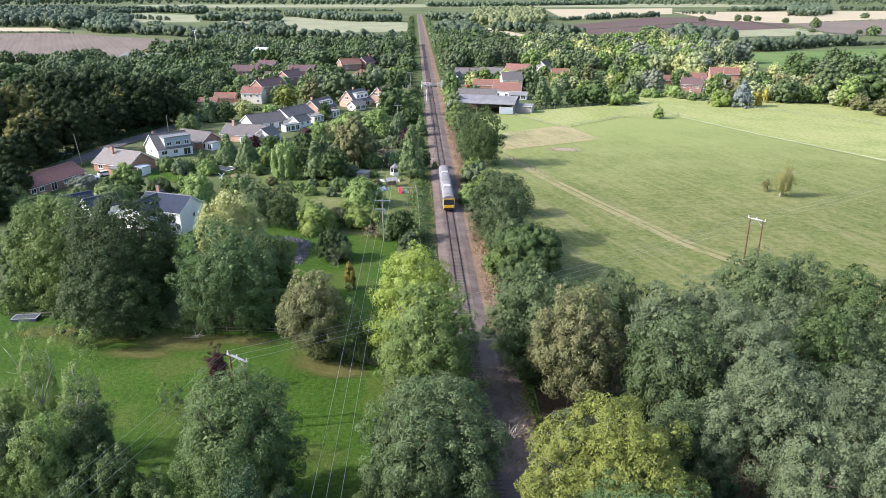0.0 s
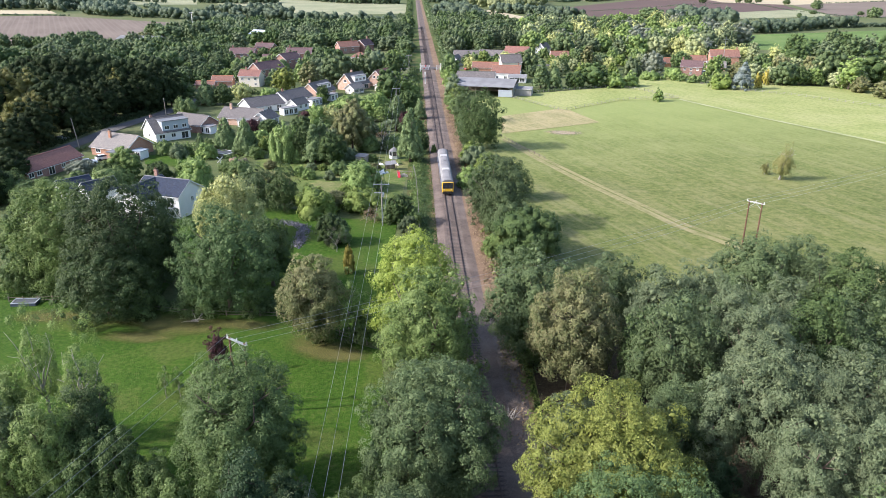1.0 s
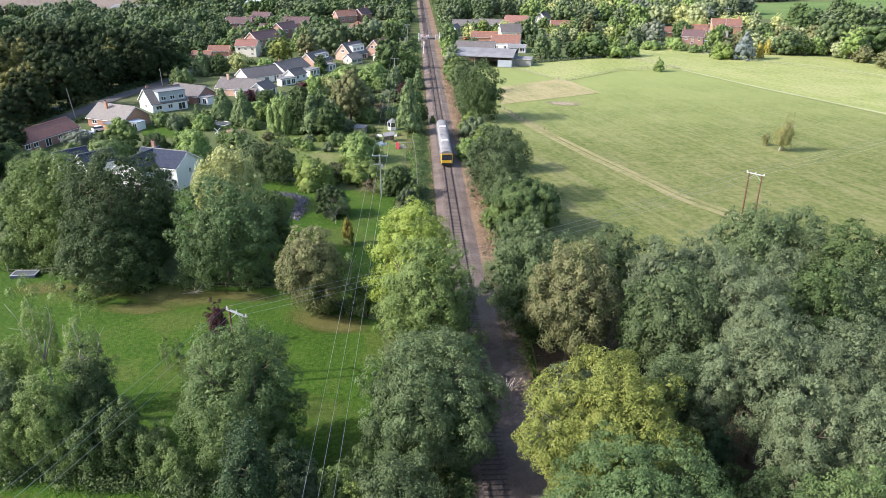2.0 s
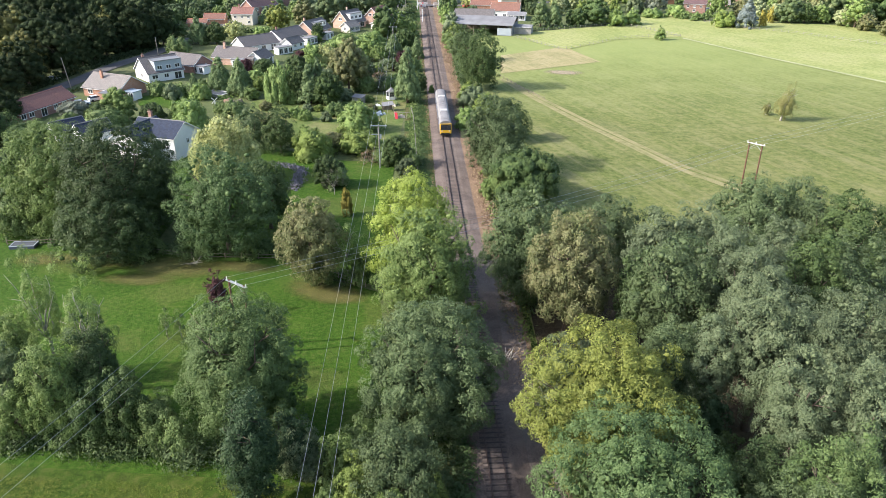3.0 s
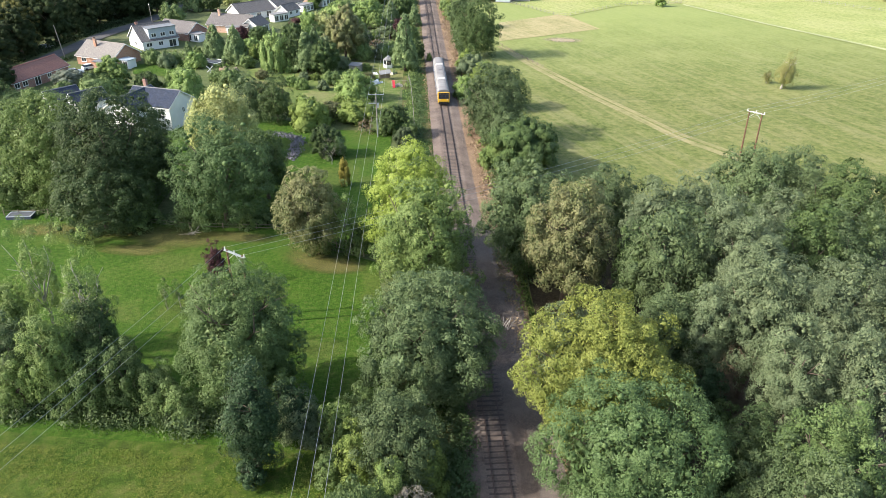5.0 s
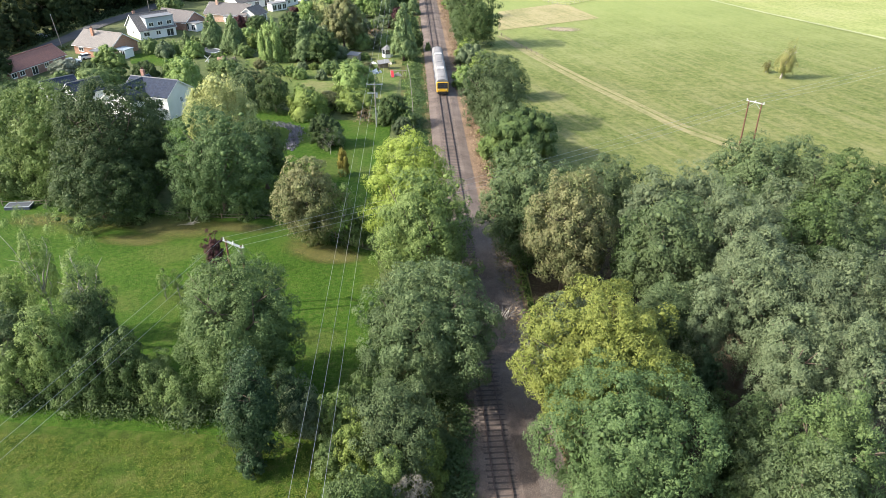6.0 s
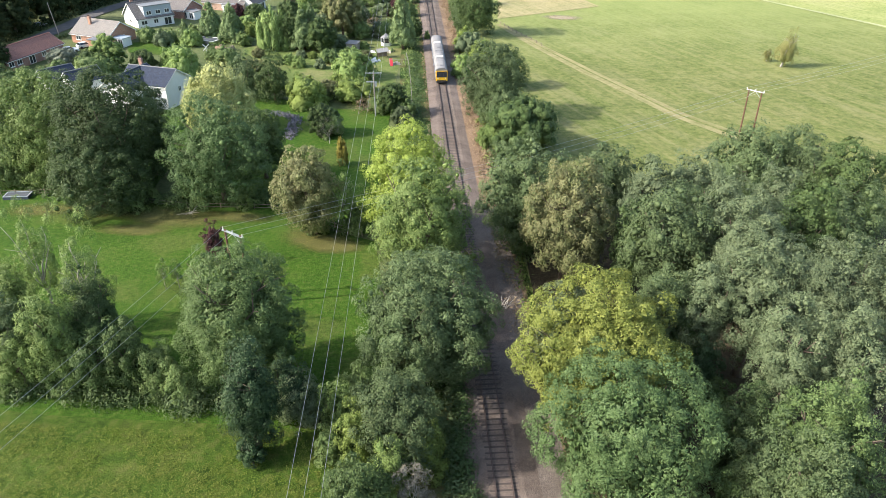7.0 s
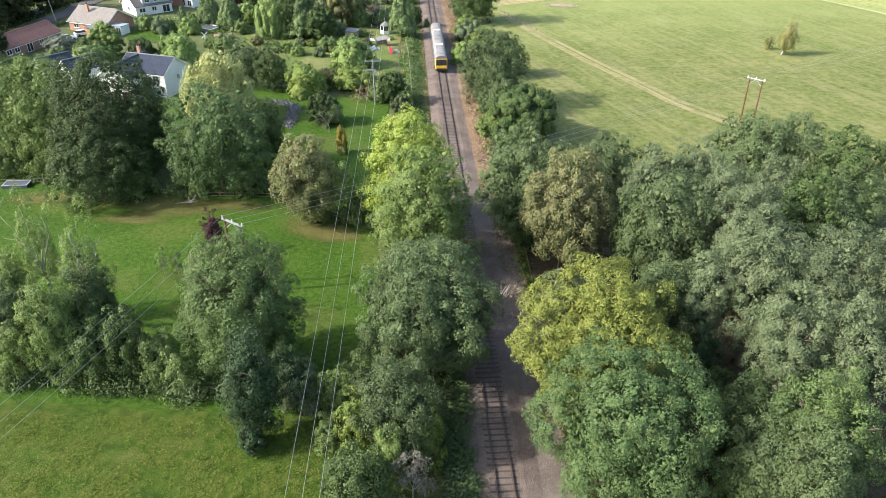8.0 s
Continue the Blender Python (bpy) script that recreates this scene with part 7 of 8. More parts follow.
tree("birch", 82.0, 177.0, 3.4, 2.6, level="close")
tree("ash", 129.2, 349.5, 11.2, 10.9)
tree("deep", -246.0, 407.1, 9.3, 16.5)
tree("oak", -238.4, 418.0, 7.6, 14.3)
tree("deep", -238.7, 441.2, 6.7, 13.7)
tree("oak", -250.9, 396.8, 9.1, 15.5)
tree("deep", -240.4, 466.9, 5.6, 12.3)
tree("bush", -265.6, 453.3, 5.5, 14.1)
tree("bush", -281.7, 459.6, 4.9, 14.3)
tree("oak", -252.4, 519.6, 9.3, 20.9)
tree("oak", -213.1, 481.4, 7.3, 18.7)
tree("brown", -216.8, 528.7, 7.9, 18.8)
tree("oak", -204.6, 537.6, 12.0, 23.2)
tree("deep", -149.2, 413.8, 11.3, 16.7)
tree("oak", -205.6, 596.8, 8.9, 18.4)
tree("ash", -144.5, 448.8, 8.1, 17.4)
tree("deep", -182.4, 581.3, 12.5, 22.4)
tree("bush", -163.4, 644.7, 8.6, 11.9)
tree("oak", -127.5, 598.3, 6.2, 18.4)
tree("deep", -94.9, 449.6, 9.5, 17.4)
tree("oak", -86.8, 483.4, 10.9, 22.4)
tree("oak", -77.8, 539.8, 11.3, 20.8)
tree("deep", -70.0, 415.0, 8.8, 16.1)
tree("oak", -65.2, 558.5, 11.6, 19.8)
tree("deep", -42.3, 540.5, 12.9, 18.3)
tree("oak", -49.6, 506.7, 9.1, 17.2)
tree("greybush", -37.0, 390.1, 9.5, 14.0)
tree("ash", -28.5, 400.0, 9.1, 12.5)
tree("deep", -26.4, 477.2, 10.0, 13.3)
tree("deep", -59.8, 568.4, 8.5, 17.5)
tree("deep", -38.2, 189.5, 9.9, 6.8)
tree("fir", -33.8, 191.4, 11.4, 6.2)
tree("deep", -23.3, 290.8, 12.5, 11.5)
tree("ash", -17.5, 290.9, 10.7, 9.2)
tree("ash", -26.4, 251.4, 6.6, 12.0)
tree("oak", 403.4, 1180.9, 9.4, 13.4)
tree("oak", 460.3, 1182.7, 11.1, 12.5)
tree("oak", 475.7, 1183.2, 10.2, 16.1)
tree("oak", 500.6, 1204.7, 7.8, 12.8)
tree("oak", 511.0, 1126.0, 8.1, 11.9)
tree("oak", 484.6, 980.3, 14.2, 16.3)
tree("oak", 727.6, 1302.8, 10.3, 17.7)
tree("oak", 468.5, 815.6, 11.9, 18.6)
tree("oak", 475.5, 856.9, 5.0, 9.1)
tree("oak", 431.6, 878.0, 5.1, 9.3)
tree("oak", 385.2, 813.7, 5.3, 6.2)
tree("oak", 221.8, 810.0, 11.8, 30.8)
tree("limebush", 5.3, 276.8, 8.3, 8.3)
tree("greybush", 3.6, 304.0, 8.5, 7.7)
tree("ashbush", 1.6, 344.0, 6.9, 7.0)
tree("greybush", 7.8, 185.7, 5.9, 8.5)
tree("limebush", 10.2, 178.2, 5.6, 7.3)
tree("oakrow", 12.6, 128.8, 8.8, 10.9)
tree("row", 14.9, 124.3, 7.8, 8.4)

# ---- hedges, brambles and banks ----
def beside(off, y0, y1, n=12):
    return [(rail_x(y0 + (y1 - y0) * i / n) + off, y0 + (y1 - y0) * i / n) for i in range(n + 1)]


thicket("bramble_bank", 1, beside(-4.4, 10, 60), 3.2, 1.1, M_OAK, "dark green bramble bank beside the track", 0.19, 1.8, "bramble")
thicket("nettle_bank", 32, [(2.6, 34), (2.2, 42), (1.8, 50), (1.6, 58), (1.2, 66)], 2.6, 1.1, M_TEAL, "lush green nettles on the bank beside the track", 0.15, 2.6, "weeds")
thicket("bramble_bank", 2, beside(-7.2, 60, 250, 30), 3.0, 0.9, M_ASH, "green bramble bank beside the track", 0.3, 1.5, "bramble")
thicket("weed_bank", 3, beside(-6.0, 92, 200, 16), 3.8, 0.7, M_TEAL, "mid-green nettles beside the track", 0.2, 2.6, "weeds")
thicket("bramble_bank", 4, beside(8.2, 80, 250, 30), 3.4, 1.6, M_OAK, "green bramble bank beside the track", 0.3, 1.4, "bramble")
thicket("dead_weeds", 5, beside(5.2, 60, 300, 40), 2.6, 0.35, M_STRAW, "dead brown weeds beside the track", 0.22, 1.6, "weeds")
thicket("dead_weeds", 6, beside(-3.6, 110, 300, 30), 1.0, 0.3, M_STRAW, "dead brown weeds beside the track", 0.22, 1.4, "weeds")
thicket("scrub", 27, beside(6.6, 70, 135, 20), 2.2, 0.7, M_LIMEDIM, "low yellow-green scrub beside the track", 0.26, 1.4, "weeds")
thicket("scrub", 28, beside(4.3, 76, 110, 10), 1.0, 0.4, M_BROWN, "low dry scrub beside the track", 0.2, 1.4, "weeds")
thicket("dead_bracken", 7, beside(7.0, 98, 132, 8), 3.4, 0.8, M_STRAW, "patch of dead orange-brown bracken", 0.28, 1.8, "bracken")
thicket("bramble_bank", 8, beside(8.5, 250, 380, 20), 4.5, 2.4, M_ASH, "green bushes along the railway", 0.7, 1.6, "bramble")
thicket("bramble_bank", 9, beside(-8.0, 250, 380, 20), 4.5, 2.6, M_DEEP, "green bushes along the railway", 0.7, 1.6, "bramble")
thicket("track_hedge", 10, beside(12.5, 390, 1300, 40), 6, 4.5, M_OAK, "trees and bushes along the railway", 1.3, 1.6, "hedge")
thicket("track_hedge", 11, beside(-12.5, 390, 1300, 40), 6, 4.5, M_DEEP, "trees and bushes along the railway", 1.3, 1.6, "hedge")
thicket("meadow_hedge", 12, [(-75, 58), (-55, 57), (-38, 55), (-28, 53.5)], 3.4, 2.2, M_DEEP, "unkempt hedge between lawn and meadow", 0.17, 2.0)
thicket("meadow_hedge", 13, [(-28, 53), (-18, 53), (-9, 52)], 3.4, 2.4, M_OAK, "unkempt hedge between lawn and meadow", 0.17, 2.0)
thicket("garden_border", 14, [(-66, 102.5), (-38, 98), (-25, 97.5), (-12, 89)], 2.2, 1.3, M_DEEP, "dark shrubs along the garden fence", 0.24, 1.5)
thicket("lavender_bed", 15, [(-34.5, 139.5), (-31.6, 138.2), (-28.8, 135.8), (-28, 131.5), (-28.6, 125)], 2.7, 0.9, M_LAVENDER, "curved bed of grey-mauve lavender", 0.26, 2.0, "flowers")
thicket("garden_hedge", 31, [(-87, 207.2), (-79, 202.6), (-71.5, 200.6)], 2.2, 2.3, M_SHRUB, "trimmed green hedge along the back lawn", 0.3, 2.0)
thicket("garden_hedge", 16, [(-80, 204), (-70, 208), (-62, 200)], 2.0, 1.8, M_ASH, "clipped green garden hedge", 0.4, 1.6)
thicket("garden_hedge", 17, [(-62, 193), (-56, 196), (-48, 198)], 2.0, 1.4, M_ASH, "green garden hedge", 0.4, 1.6)
thicket("garden_hedge", 18, [(-100, 300), (-85, 305), (-75, 300), (-66, 290)], 2.4, 2.4, M_DEEP, "tall dark garden hedge", 0.7, 1.6)
thicket("garden_hedge", 19, [(-28, 306), (-14, 302), (-12, 320)], 2.6, 2.6, M_ASH, "clipped light green hedge", 0.6, 1.8)
thicket("garden_hedge", 20, [(-125, 355), (-108, 352), (-98, 346)], 2.6, 3.0, M_DEEP, "tall dark conifer hedge", 0.8, 1.6)
thicket("garden_hedge", 21, [(-106, 440), (-95, 438), (-88, 445), (-70, 440)], 4, 6.0, M_DEEP, "tall dark conifer hedge", 1.0, 1.6)
thicket("garden_hedge", 22, [(114, 352), (120, 347)], 3.0, 3.2, M_ASH, "clipped green hedge by the farmhouse", 0.6, 1.8)
thicket("garden_hedge", 23, [(121, 345), (131, 347)], 3.0, 3.2, M_ASH, "clipped green hedge by the farmhouse", 0.6, 1.8)
thicket("garden_hedge", 24, [(37, 306), (58, 316), (76, 325)], 2.0, 1.6, M_DEEP, "low dark hedge behind the paddock fence", 0.6, 1.6)

thicket("lane_hedge", 29, [(-124, 180), (-120, 196), (-117.5, 212), (-116, 228), (-113.5, 243), (-110, 256), (-107.5, 272)], 4.0, 2.2, M_CLOUDED, "dark overgrown hedge along the lane", 0.5, 1.8)
thicket("lane_hedge", 30, [(-113, 172), (-108.5, 190), (-105.5, 203), (-104.5, 213)], 1.4, 1.2, M_DEEP, "dark green hedge behind the bungalows", 0.4, 1.8)

# tussocks and dry swathes in the rough meadow
M_TUSSOCK = leaf("tussock_grass", (0.085, 0.160, 0.016, 1), (0.165, 0.235, 0.030, 1), (0.310, 0.300, 0.085, 1), 0.7, 0.4, patch_scale=0.12)


def tussocks(name, seed, poly, n, size, mat, label):
    """Tufts of long grass blades, thicker in drifts, over a meadow."""
    rng = np.random.default_rng(seed)
    x0, x1, y0, y1 = (f(p[k] for p in poly) for k in (0, 1) for f in (min, max))
    x, y = rng.uniform(x0, x1, n), rng.uniform(y0, y1, n)
    drift = np.sin(x * 0.9 + 1.7 * np.sin(y * 0.35)) + np.sin(y * 0.8 + x * 0.45 + 2.0 * np.sin(x * 0.21)) + rng.normal(size=n) * 0.9
    ok = (drift > -0.3) & np.array([inside(a, b, poly) for a, b in zip(x, y)])
    c = np.stack([x[ok], y[ok], np.full(ok.sum(), 0.05)], 1)
    c = np.repeat(c, 7, axis=0) + rng.normal(size=(7 * ok.sum(), 3)) * np.array([0.13, 0.13, 0.0])
    c[:, 2] += rng.uniform(0.02, 0.12, len(c))
    q = cards(rng, c, unit(rng.normal(size=c.shape) + np.array([0, 0, 1.9])), size, 2.6, -0.1, 0.6)
    q[..., 2] = np.maximum(q[..., 2], 0.034)
    return tagged(new(name, tris_mesh(name, q, [mat])), label, "grass", "", "stuff")


tussocks("meadow_tussocks", 61, [(-46, 51), (-16, 49), (-5, 47), (-4, 26), (-44, 26)], 17000, 0.085, M_TUSSOCK, "long tussocky grass with dry swathes in the meadow")
# far hedgerows and woods; distance haze is painted in as paler, cooler leaf colour
M_FARWOOD = leaf("hazed_distant_foliage", (0.054, 0.084, 0.052, 1), (0.098, 0.138, 0.082, 1), (0.148, 0.188, 0.105, 1), through_light=0.2, patch_scale=0.06)
# yellow-green leaves, paled further so that the colour holds the sunshine
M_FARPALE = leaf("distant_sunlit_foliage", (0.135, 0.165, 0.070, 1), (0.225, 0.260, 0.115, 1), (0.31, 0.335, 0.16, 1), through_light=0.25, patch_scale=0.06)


def far_trees(name, seed, at, h, mat, label):
    """Far trees, all in one mesh: each a lobed crown of a hundred leaf sprays that reaches low."""
    rng = np.random.default_rng(seed)
    c = np.array(at)
    n, lobes, per = len(c), 5, 9 if h > 5 else 4
    hh = h * rng.uniform(0.62, 1.22, n)
    lob = unit(rng.normal(size=(n, lobes, 3)) * np.array([1, 1, 0.8])) * np.array([0.24, 0.24, 0.22])
    lob[..., 2] += 0.52
    d = rng.normal(size=(n, lobes, per, 3))
    d[..., 2] = d[..., 2] * 1.1 + 0.3
    d = unit(d)
    p = lob[:, :, None] + d * rng.uniform(0.24, 0.29, (n, lobes, per, 1))
    p = p * hh[:, None, None, None]
    p[..., :2] += c[:, None, None]
    p[..., 2] = np.maximum(p[..., 2], 0.3)
    nr = unit(d + rng.normal(size=d.shape) * 0.25)
    q = cards(rng, p.reshape(-1, 3), nr.reshape(-1, 3), h * (0.12 if h > 5 else 0.2), 1.1)
    b = np.concatenate([lob, np.tile(np.array([[[0, 0, 0.24]]]), (n, 1, 1))], 1) * hh[:, None, None]
    b[..., :2] += c[:, None]
    b = b.reshape(-1, 3)
    br = np.repeat(hh, lobes + 1)[:, None] * rng.uniform(0.2, 0.3, (len(b), 12))
    v = b[:, None] + ICO[None] * br[..., None]
    v[..., 2] = np.maximum(v[..., 2], 0.05)
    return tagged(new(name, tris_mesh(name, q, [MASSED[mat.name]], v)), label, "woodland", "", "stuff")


def belt(seed, pts, width, h, mat, label):
    """Trees in a strip along a line."""
    rng = random.Random(seed)
    step = max(2.4, h * 0.66)
    rows, at = max(1, int(width / step)), []
    for (x0, y0), (x1, y1) in zip(pts, pts[1:]):
        d = math.hypot(x1 - x0, y1 - y0)
        nx, ny = -(y1 - y0) / d, (x1 - x0) / d
        for i in range(max(1, int(d / step))):
            for r in range(rows):
                f, o = (i + rng.random()) * step / d, (r + rng.random() - rows / 2) * step
                x, y = x0 + (x1 - x0) * f + nx * o, y0 + (y1 - y0) * f + ny * o
                if abs(x - rail_x(y)) > 9 and rng.random() > 0.1:
                    at.append((x, y))
    return far_trees("tree_belt", seed, at, h, mat, label)


def copse(seed, poly, step, h, mat, label):
    """Trees on a jittered grid inside a patch of land far off."""
    rng = random.Random(seed)
    xs, ys, at = [p[0] for p in poly], [p[1] for p in poly], []
    for j in range(int((max(ys) - min(ys)) / step) + 1):
        for i in range(int((max(xs) - min(xs)) / step) + 1):
            x, y = min(xs) + (i + rng.uniform(-0.2, 1.2)) * step, min(ys) + (j + rng.uniform(-0.2, 1.2)) * step
            if inside(x, y, poly) and abs(x - rail_x(y)) > 11:
                at.append((x, y))
    return far_trees("far_wood", seed, at, h, mat, label)


# ---- worn patches and grass tufts ----
def patch(x, y, rx, ry, yaw, mat, label):
    me = bpy.data.meshes.new("worn_patch")
    me.from_pydata([(-1, -1, 0), (1, -1, 0), (1, 1, 0), (-1, 1, 0)], [], [(0, 1, 2, 3)])
    me.materials.append(mat)
    ob = new("worn_patch", me)
    ob.matrix_world = pose(x, y, 0.074 + 0.004 * (len(bpy.data.meshes) % 20), 0, 0, yaw) @ Matrix.Diagonal((rx, ry, 1, 1))
    return tagged(ob, label, "ground", "", "structure")


for x, y, rx, ry, yaw in ((-50, 96.5, 9, 4, -6), (-40, 93.5, 10, 4.5, -8), (-44, 89.5, 7, 2.2, -5), (-30, 93.5, 7, 2.2, -10), (-17, 86.5, 7, 4, -20), (-14, 84.5, 5, 2.5, 0), (-60, 96, 7, 3, 0)):
    patch(x, y, rx, ry, yaw, M_DRYPATCH, "worn straw-brown patch in the lawn")
for x, y, rx, ry, yaw in ((38, 226.5, 7.5, 4.4, -10), (103, 135, 4, 2.5, 0)):
    patch(x, y, rx, ry, yaw, M_EARTHPATCH, "bare earth scrape in the pasture")

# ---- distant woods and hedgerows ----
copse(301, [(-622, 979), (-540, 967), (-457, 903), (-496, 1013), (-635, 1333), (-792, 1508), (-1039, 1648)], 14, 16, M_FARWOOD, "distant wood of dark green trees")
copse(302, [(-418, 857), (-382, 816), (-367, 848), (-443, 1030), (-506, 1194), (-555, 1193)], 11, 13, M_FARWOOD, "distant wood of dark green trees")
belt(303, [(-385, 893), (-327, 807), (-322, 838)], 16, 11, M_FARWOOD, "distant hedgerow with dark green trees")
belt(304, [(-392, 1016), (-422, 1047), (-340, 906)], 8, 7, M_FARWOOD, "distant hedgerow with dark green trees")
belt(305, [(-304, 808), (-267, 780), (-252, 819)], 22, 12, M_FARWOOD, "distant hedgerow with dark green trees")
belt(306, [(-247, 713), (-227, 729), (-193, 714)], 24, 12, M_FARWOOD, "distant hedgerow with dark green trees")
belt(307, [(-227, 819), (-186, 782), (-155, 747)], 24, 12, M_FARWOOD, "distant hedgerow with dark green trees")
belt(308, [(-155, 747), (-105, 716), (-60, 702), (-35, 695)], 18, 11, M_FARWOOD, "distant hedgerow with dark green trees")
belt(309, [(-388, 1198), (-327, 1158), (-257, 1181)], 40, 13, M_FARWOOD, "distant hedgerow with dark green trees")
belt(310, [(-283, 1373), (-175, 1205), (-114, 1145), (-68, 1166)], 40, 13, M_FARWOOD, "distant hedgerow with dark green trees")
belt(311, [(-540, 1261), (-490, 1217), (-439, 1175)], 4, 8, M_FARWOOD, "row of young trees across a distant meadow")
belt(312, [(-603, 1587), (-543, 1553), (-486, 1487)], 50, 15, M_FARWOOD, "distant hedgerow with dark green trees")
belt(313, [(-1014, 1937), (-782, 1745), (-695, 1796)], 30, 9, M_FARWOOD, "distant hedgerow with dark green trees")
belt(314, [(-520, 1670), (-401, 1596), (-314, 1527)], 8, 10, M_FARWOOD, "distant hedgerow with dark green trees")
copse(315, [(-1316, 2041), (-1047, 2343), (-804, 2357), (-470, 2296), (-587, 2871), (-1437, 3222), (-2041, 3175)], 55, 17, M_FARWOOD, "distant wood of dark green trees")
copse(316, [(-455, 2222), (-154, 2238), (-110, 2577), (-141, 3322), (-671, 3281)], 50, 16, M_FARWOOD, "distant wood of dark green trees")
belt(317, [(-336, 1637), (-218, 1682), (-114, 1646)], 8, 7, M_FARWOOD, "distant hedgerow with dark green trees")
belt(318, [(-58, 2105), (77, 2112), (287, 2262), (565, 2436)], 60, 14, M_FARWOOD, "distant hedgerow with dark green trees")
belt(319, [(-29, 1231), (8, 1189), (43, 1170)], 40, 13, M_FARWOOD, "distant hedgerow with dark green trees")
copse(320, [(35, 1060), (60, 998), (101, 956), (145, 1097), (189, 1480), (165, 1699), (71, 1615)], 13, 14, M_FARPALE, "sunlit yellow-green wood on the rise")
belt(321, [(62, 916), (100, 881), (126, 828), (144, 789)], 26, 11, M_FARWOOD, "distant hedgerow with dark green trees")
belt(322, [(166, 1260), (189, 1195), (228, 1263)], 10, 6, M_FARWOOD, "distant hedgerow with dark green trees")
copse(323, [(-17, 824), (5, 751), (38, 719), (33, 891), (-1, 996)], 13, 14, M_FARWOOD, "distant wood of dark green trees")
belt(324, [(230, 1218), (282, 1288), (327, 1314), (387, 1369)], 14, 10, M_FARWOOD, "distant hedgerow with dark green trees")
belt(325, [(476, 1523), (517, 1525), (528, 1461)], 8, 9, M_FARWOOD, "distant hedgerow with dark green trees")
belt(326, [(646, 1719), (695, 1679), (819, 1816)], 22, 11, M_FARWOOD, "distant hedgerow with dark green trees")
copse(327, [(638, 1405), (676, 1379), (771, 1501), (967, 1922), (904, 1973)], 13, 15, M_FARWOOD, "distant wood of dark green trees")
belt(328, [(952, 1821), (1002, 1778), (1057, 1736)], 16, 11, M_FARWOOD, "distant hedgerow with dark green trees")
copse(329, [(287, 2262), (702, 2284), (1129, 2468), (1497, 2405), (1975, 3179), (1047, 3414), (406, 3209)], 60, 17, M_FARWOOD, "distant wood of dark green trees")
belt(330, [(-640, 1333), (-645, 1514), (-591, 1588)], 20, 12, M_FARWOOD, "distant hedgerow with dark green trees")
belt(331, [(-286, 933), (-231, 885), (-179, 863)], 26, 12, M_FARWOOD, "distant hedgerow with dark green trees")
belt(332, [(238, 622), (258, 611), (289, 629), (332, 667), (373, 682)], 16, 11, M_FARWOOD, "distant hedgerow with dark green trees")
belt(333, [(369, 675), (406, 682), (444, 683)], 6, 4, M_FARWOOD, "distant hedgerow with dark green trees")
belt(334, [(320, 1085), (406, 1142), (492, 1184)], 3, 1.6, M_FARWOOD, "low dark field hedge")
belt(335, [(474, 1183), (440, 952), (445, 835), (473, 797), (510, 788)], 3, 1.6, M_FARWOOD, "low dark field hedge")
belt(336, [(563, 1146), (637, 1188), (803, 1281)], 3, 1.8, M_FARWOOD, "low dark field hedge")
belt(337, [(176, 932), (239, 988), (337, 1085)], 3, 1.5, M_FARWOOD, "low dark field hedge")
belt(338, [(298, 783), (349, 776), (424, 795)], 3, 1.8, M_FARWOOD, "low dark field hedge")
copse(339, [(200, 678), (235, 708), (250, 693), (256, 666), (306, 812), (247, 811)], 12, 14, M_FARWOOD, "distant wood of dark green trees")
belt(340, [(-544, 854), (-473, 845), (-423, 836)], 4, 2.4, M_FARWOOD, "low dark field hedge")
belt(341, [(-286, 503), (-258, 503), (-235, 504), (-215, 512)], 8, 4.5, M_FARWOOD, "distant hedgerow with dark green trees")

# ---- belts of trees ----
GREENS = ["oak", "oak", "deep", "deep", "grey"]
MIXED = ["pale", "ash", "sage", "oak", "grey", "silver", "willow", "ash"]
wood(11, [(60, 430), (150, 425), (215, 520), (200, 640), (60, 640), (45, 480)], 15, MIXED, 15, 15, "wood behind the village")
wood(12, [(-8, 440), (-40, 480), (-45, 700), (-30, 700)], 14, GREENS, 11, 13, "trackside trees")
wood(13, [(-60, 480), (-230, 540), (-200, 640), (-45, 640)], 14, GREENS, 12, 15, "trees behind the village")
wood(14, [(10, 440), (60, 480), (60, 640), (-5, 700), (-8, 500)], 13, GREENS, 14, 14, "trees beyond the crossing")
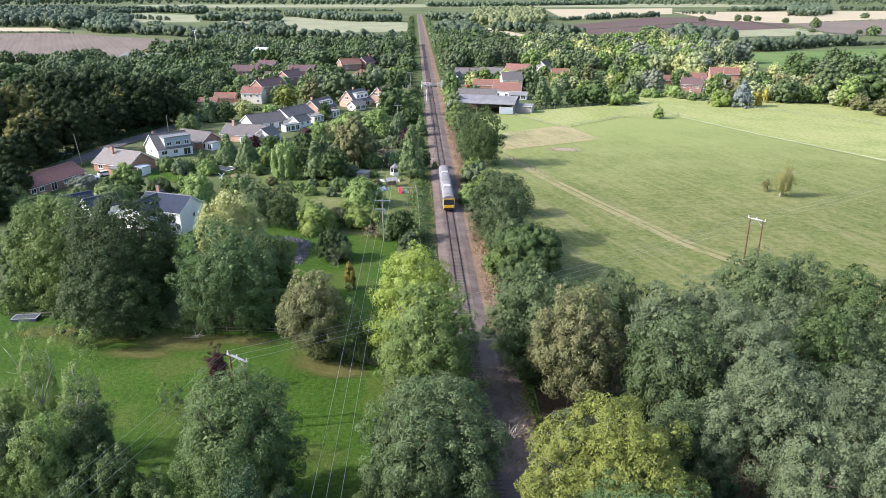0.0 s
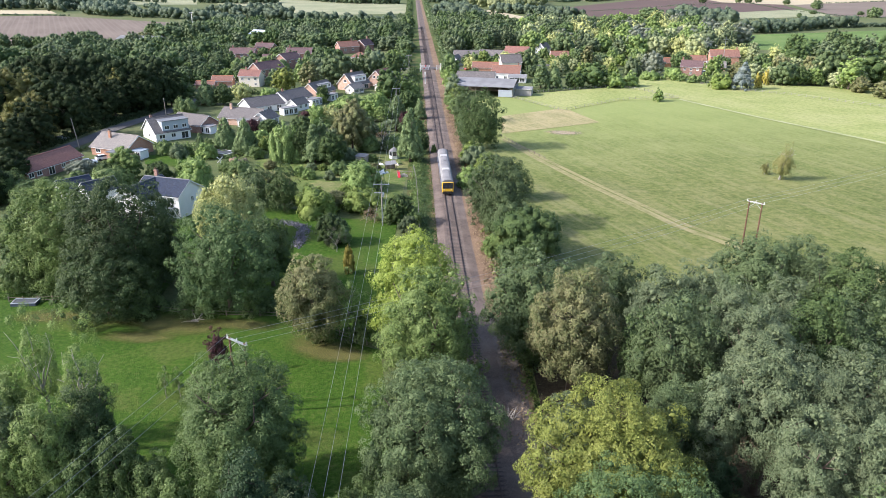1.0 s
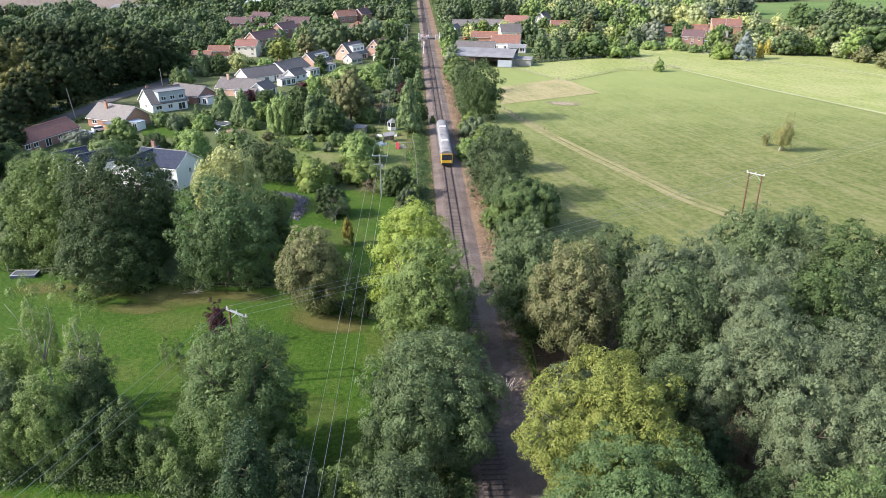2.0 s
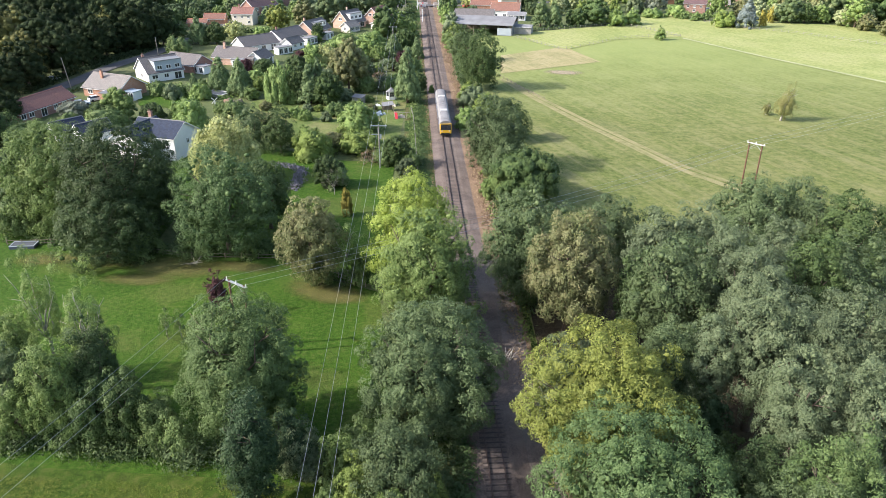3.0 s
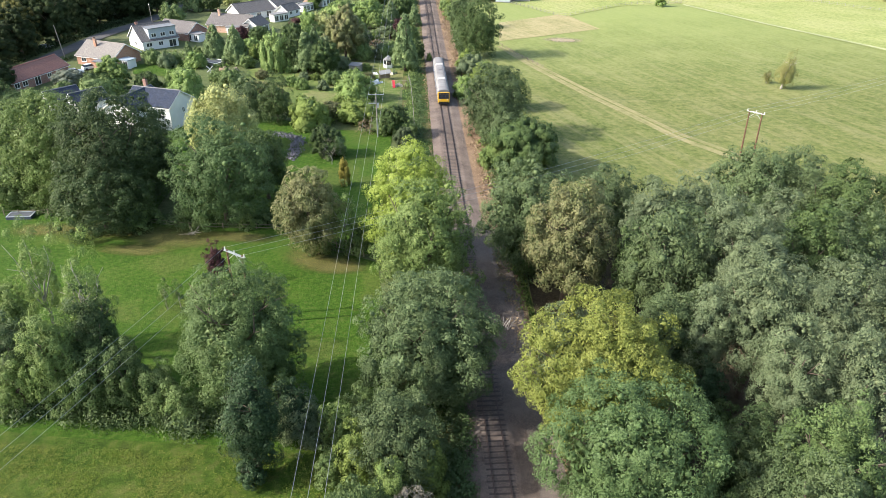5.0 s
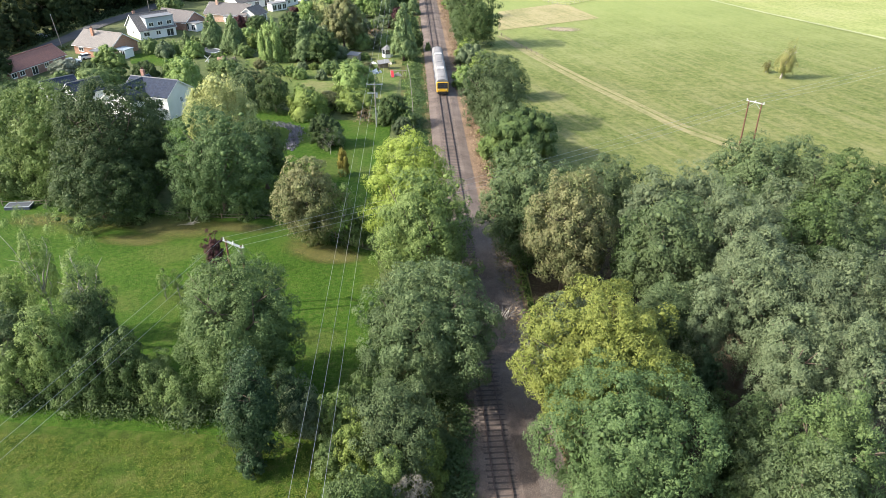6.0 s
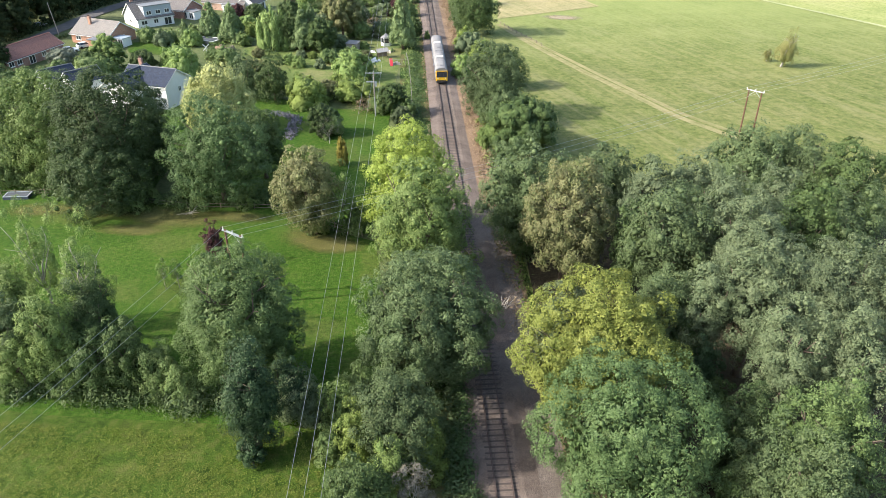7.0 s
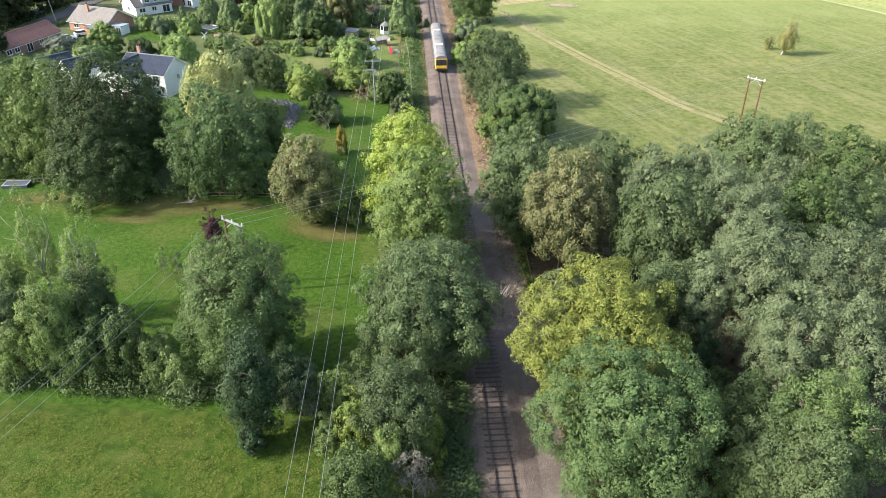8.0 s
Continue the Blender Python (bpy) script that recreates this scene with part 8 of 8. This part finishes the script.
wood(15, [(-190, 300), (-130, 290), (-125, 480), (-260, 490)], 14, GREENS, 11, 14, "trees beyond the lane")
wood(16, [(-330, 480), (-230, 470), (-235, 505), (-330, 500)], 14, GREENS, 9, 13, "trees beyond the lane")
wood(17, [(205, 430), (260, 420), (330, 400), (330, 420), (215, 470)], 15, GREENS, 13, 14, "tree belt beyond the pasture")
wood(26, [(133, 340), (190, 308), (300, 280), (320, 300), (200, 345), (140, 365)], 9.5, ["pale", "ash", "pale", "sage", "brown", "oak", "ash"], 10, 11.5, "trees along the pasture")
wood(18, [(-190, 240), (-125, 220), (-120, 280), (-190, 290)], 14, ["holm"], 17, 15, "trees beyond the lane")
wood(19, [(-70, 330), (-50, 350), (-20, 345), (-15, 375), (-70, 378)], 11, ["oak", "oak", "deep", "greybush"], 9, 10, "village trees")
wood(20, [(-50, 205), (-14, 200), (-12, 300), (-30, 290), (-45, 255)], 11, ["ash", "oak", "greybush", "fir", "bush", "ashbush"], 4.5, 6.5, "garden trees")
wood(21, [(-150, 300), (-100, 312), (-66, 330), (-60, 440), (-145, 450)], 9.5, ["greybush", "bush", "oak", "oak", "ash", "fir", "deep"], 7.5, 8.5, "village trees")
wood(22, [(-110, 285), (-80, 300), (-72, 330), (-105, 320)], 9, ["greybush", "bush", "deep", "fir"], 5, 6, "village trees")
wood(23, [(5, 340), (60, 350), (110, 375), (115, 430), (55, 440), (5, 415)], 13, ["pale", "ash", "sage", "bush", "willow", "limebush", "oak"], 7, 8, "village trees")
wood(24, [(110, 378), (190, 395), (200, 430), (150, 440)], 12, ["ash", "pale", "sage", "willow"], 9, 10, "village trees")
wood(25, [(-48, 210), (-16, 202), (-14, 250), (-30, 270), (-44, 250)], 7, ["ashbush", "bush", "greybush", "limebush", "strawbush"], 3, 4.5, "garden bushes")
wood(27, [(-48, 165), (-16, 152), (-15, 172), (-22, 200), (-46, 204)], 9, ["ashbush", "bush", "greybush", "limebush", "brown"], 2.6, 4.2, "garden bushes")
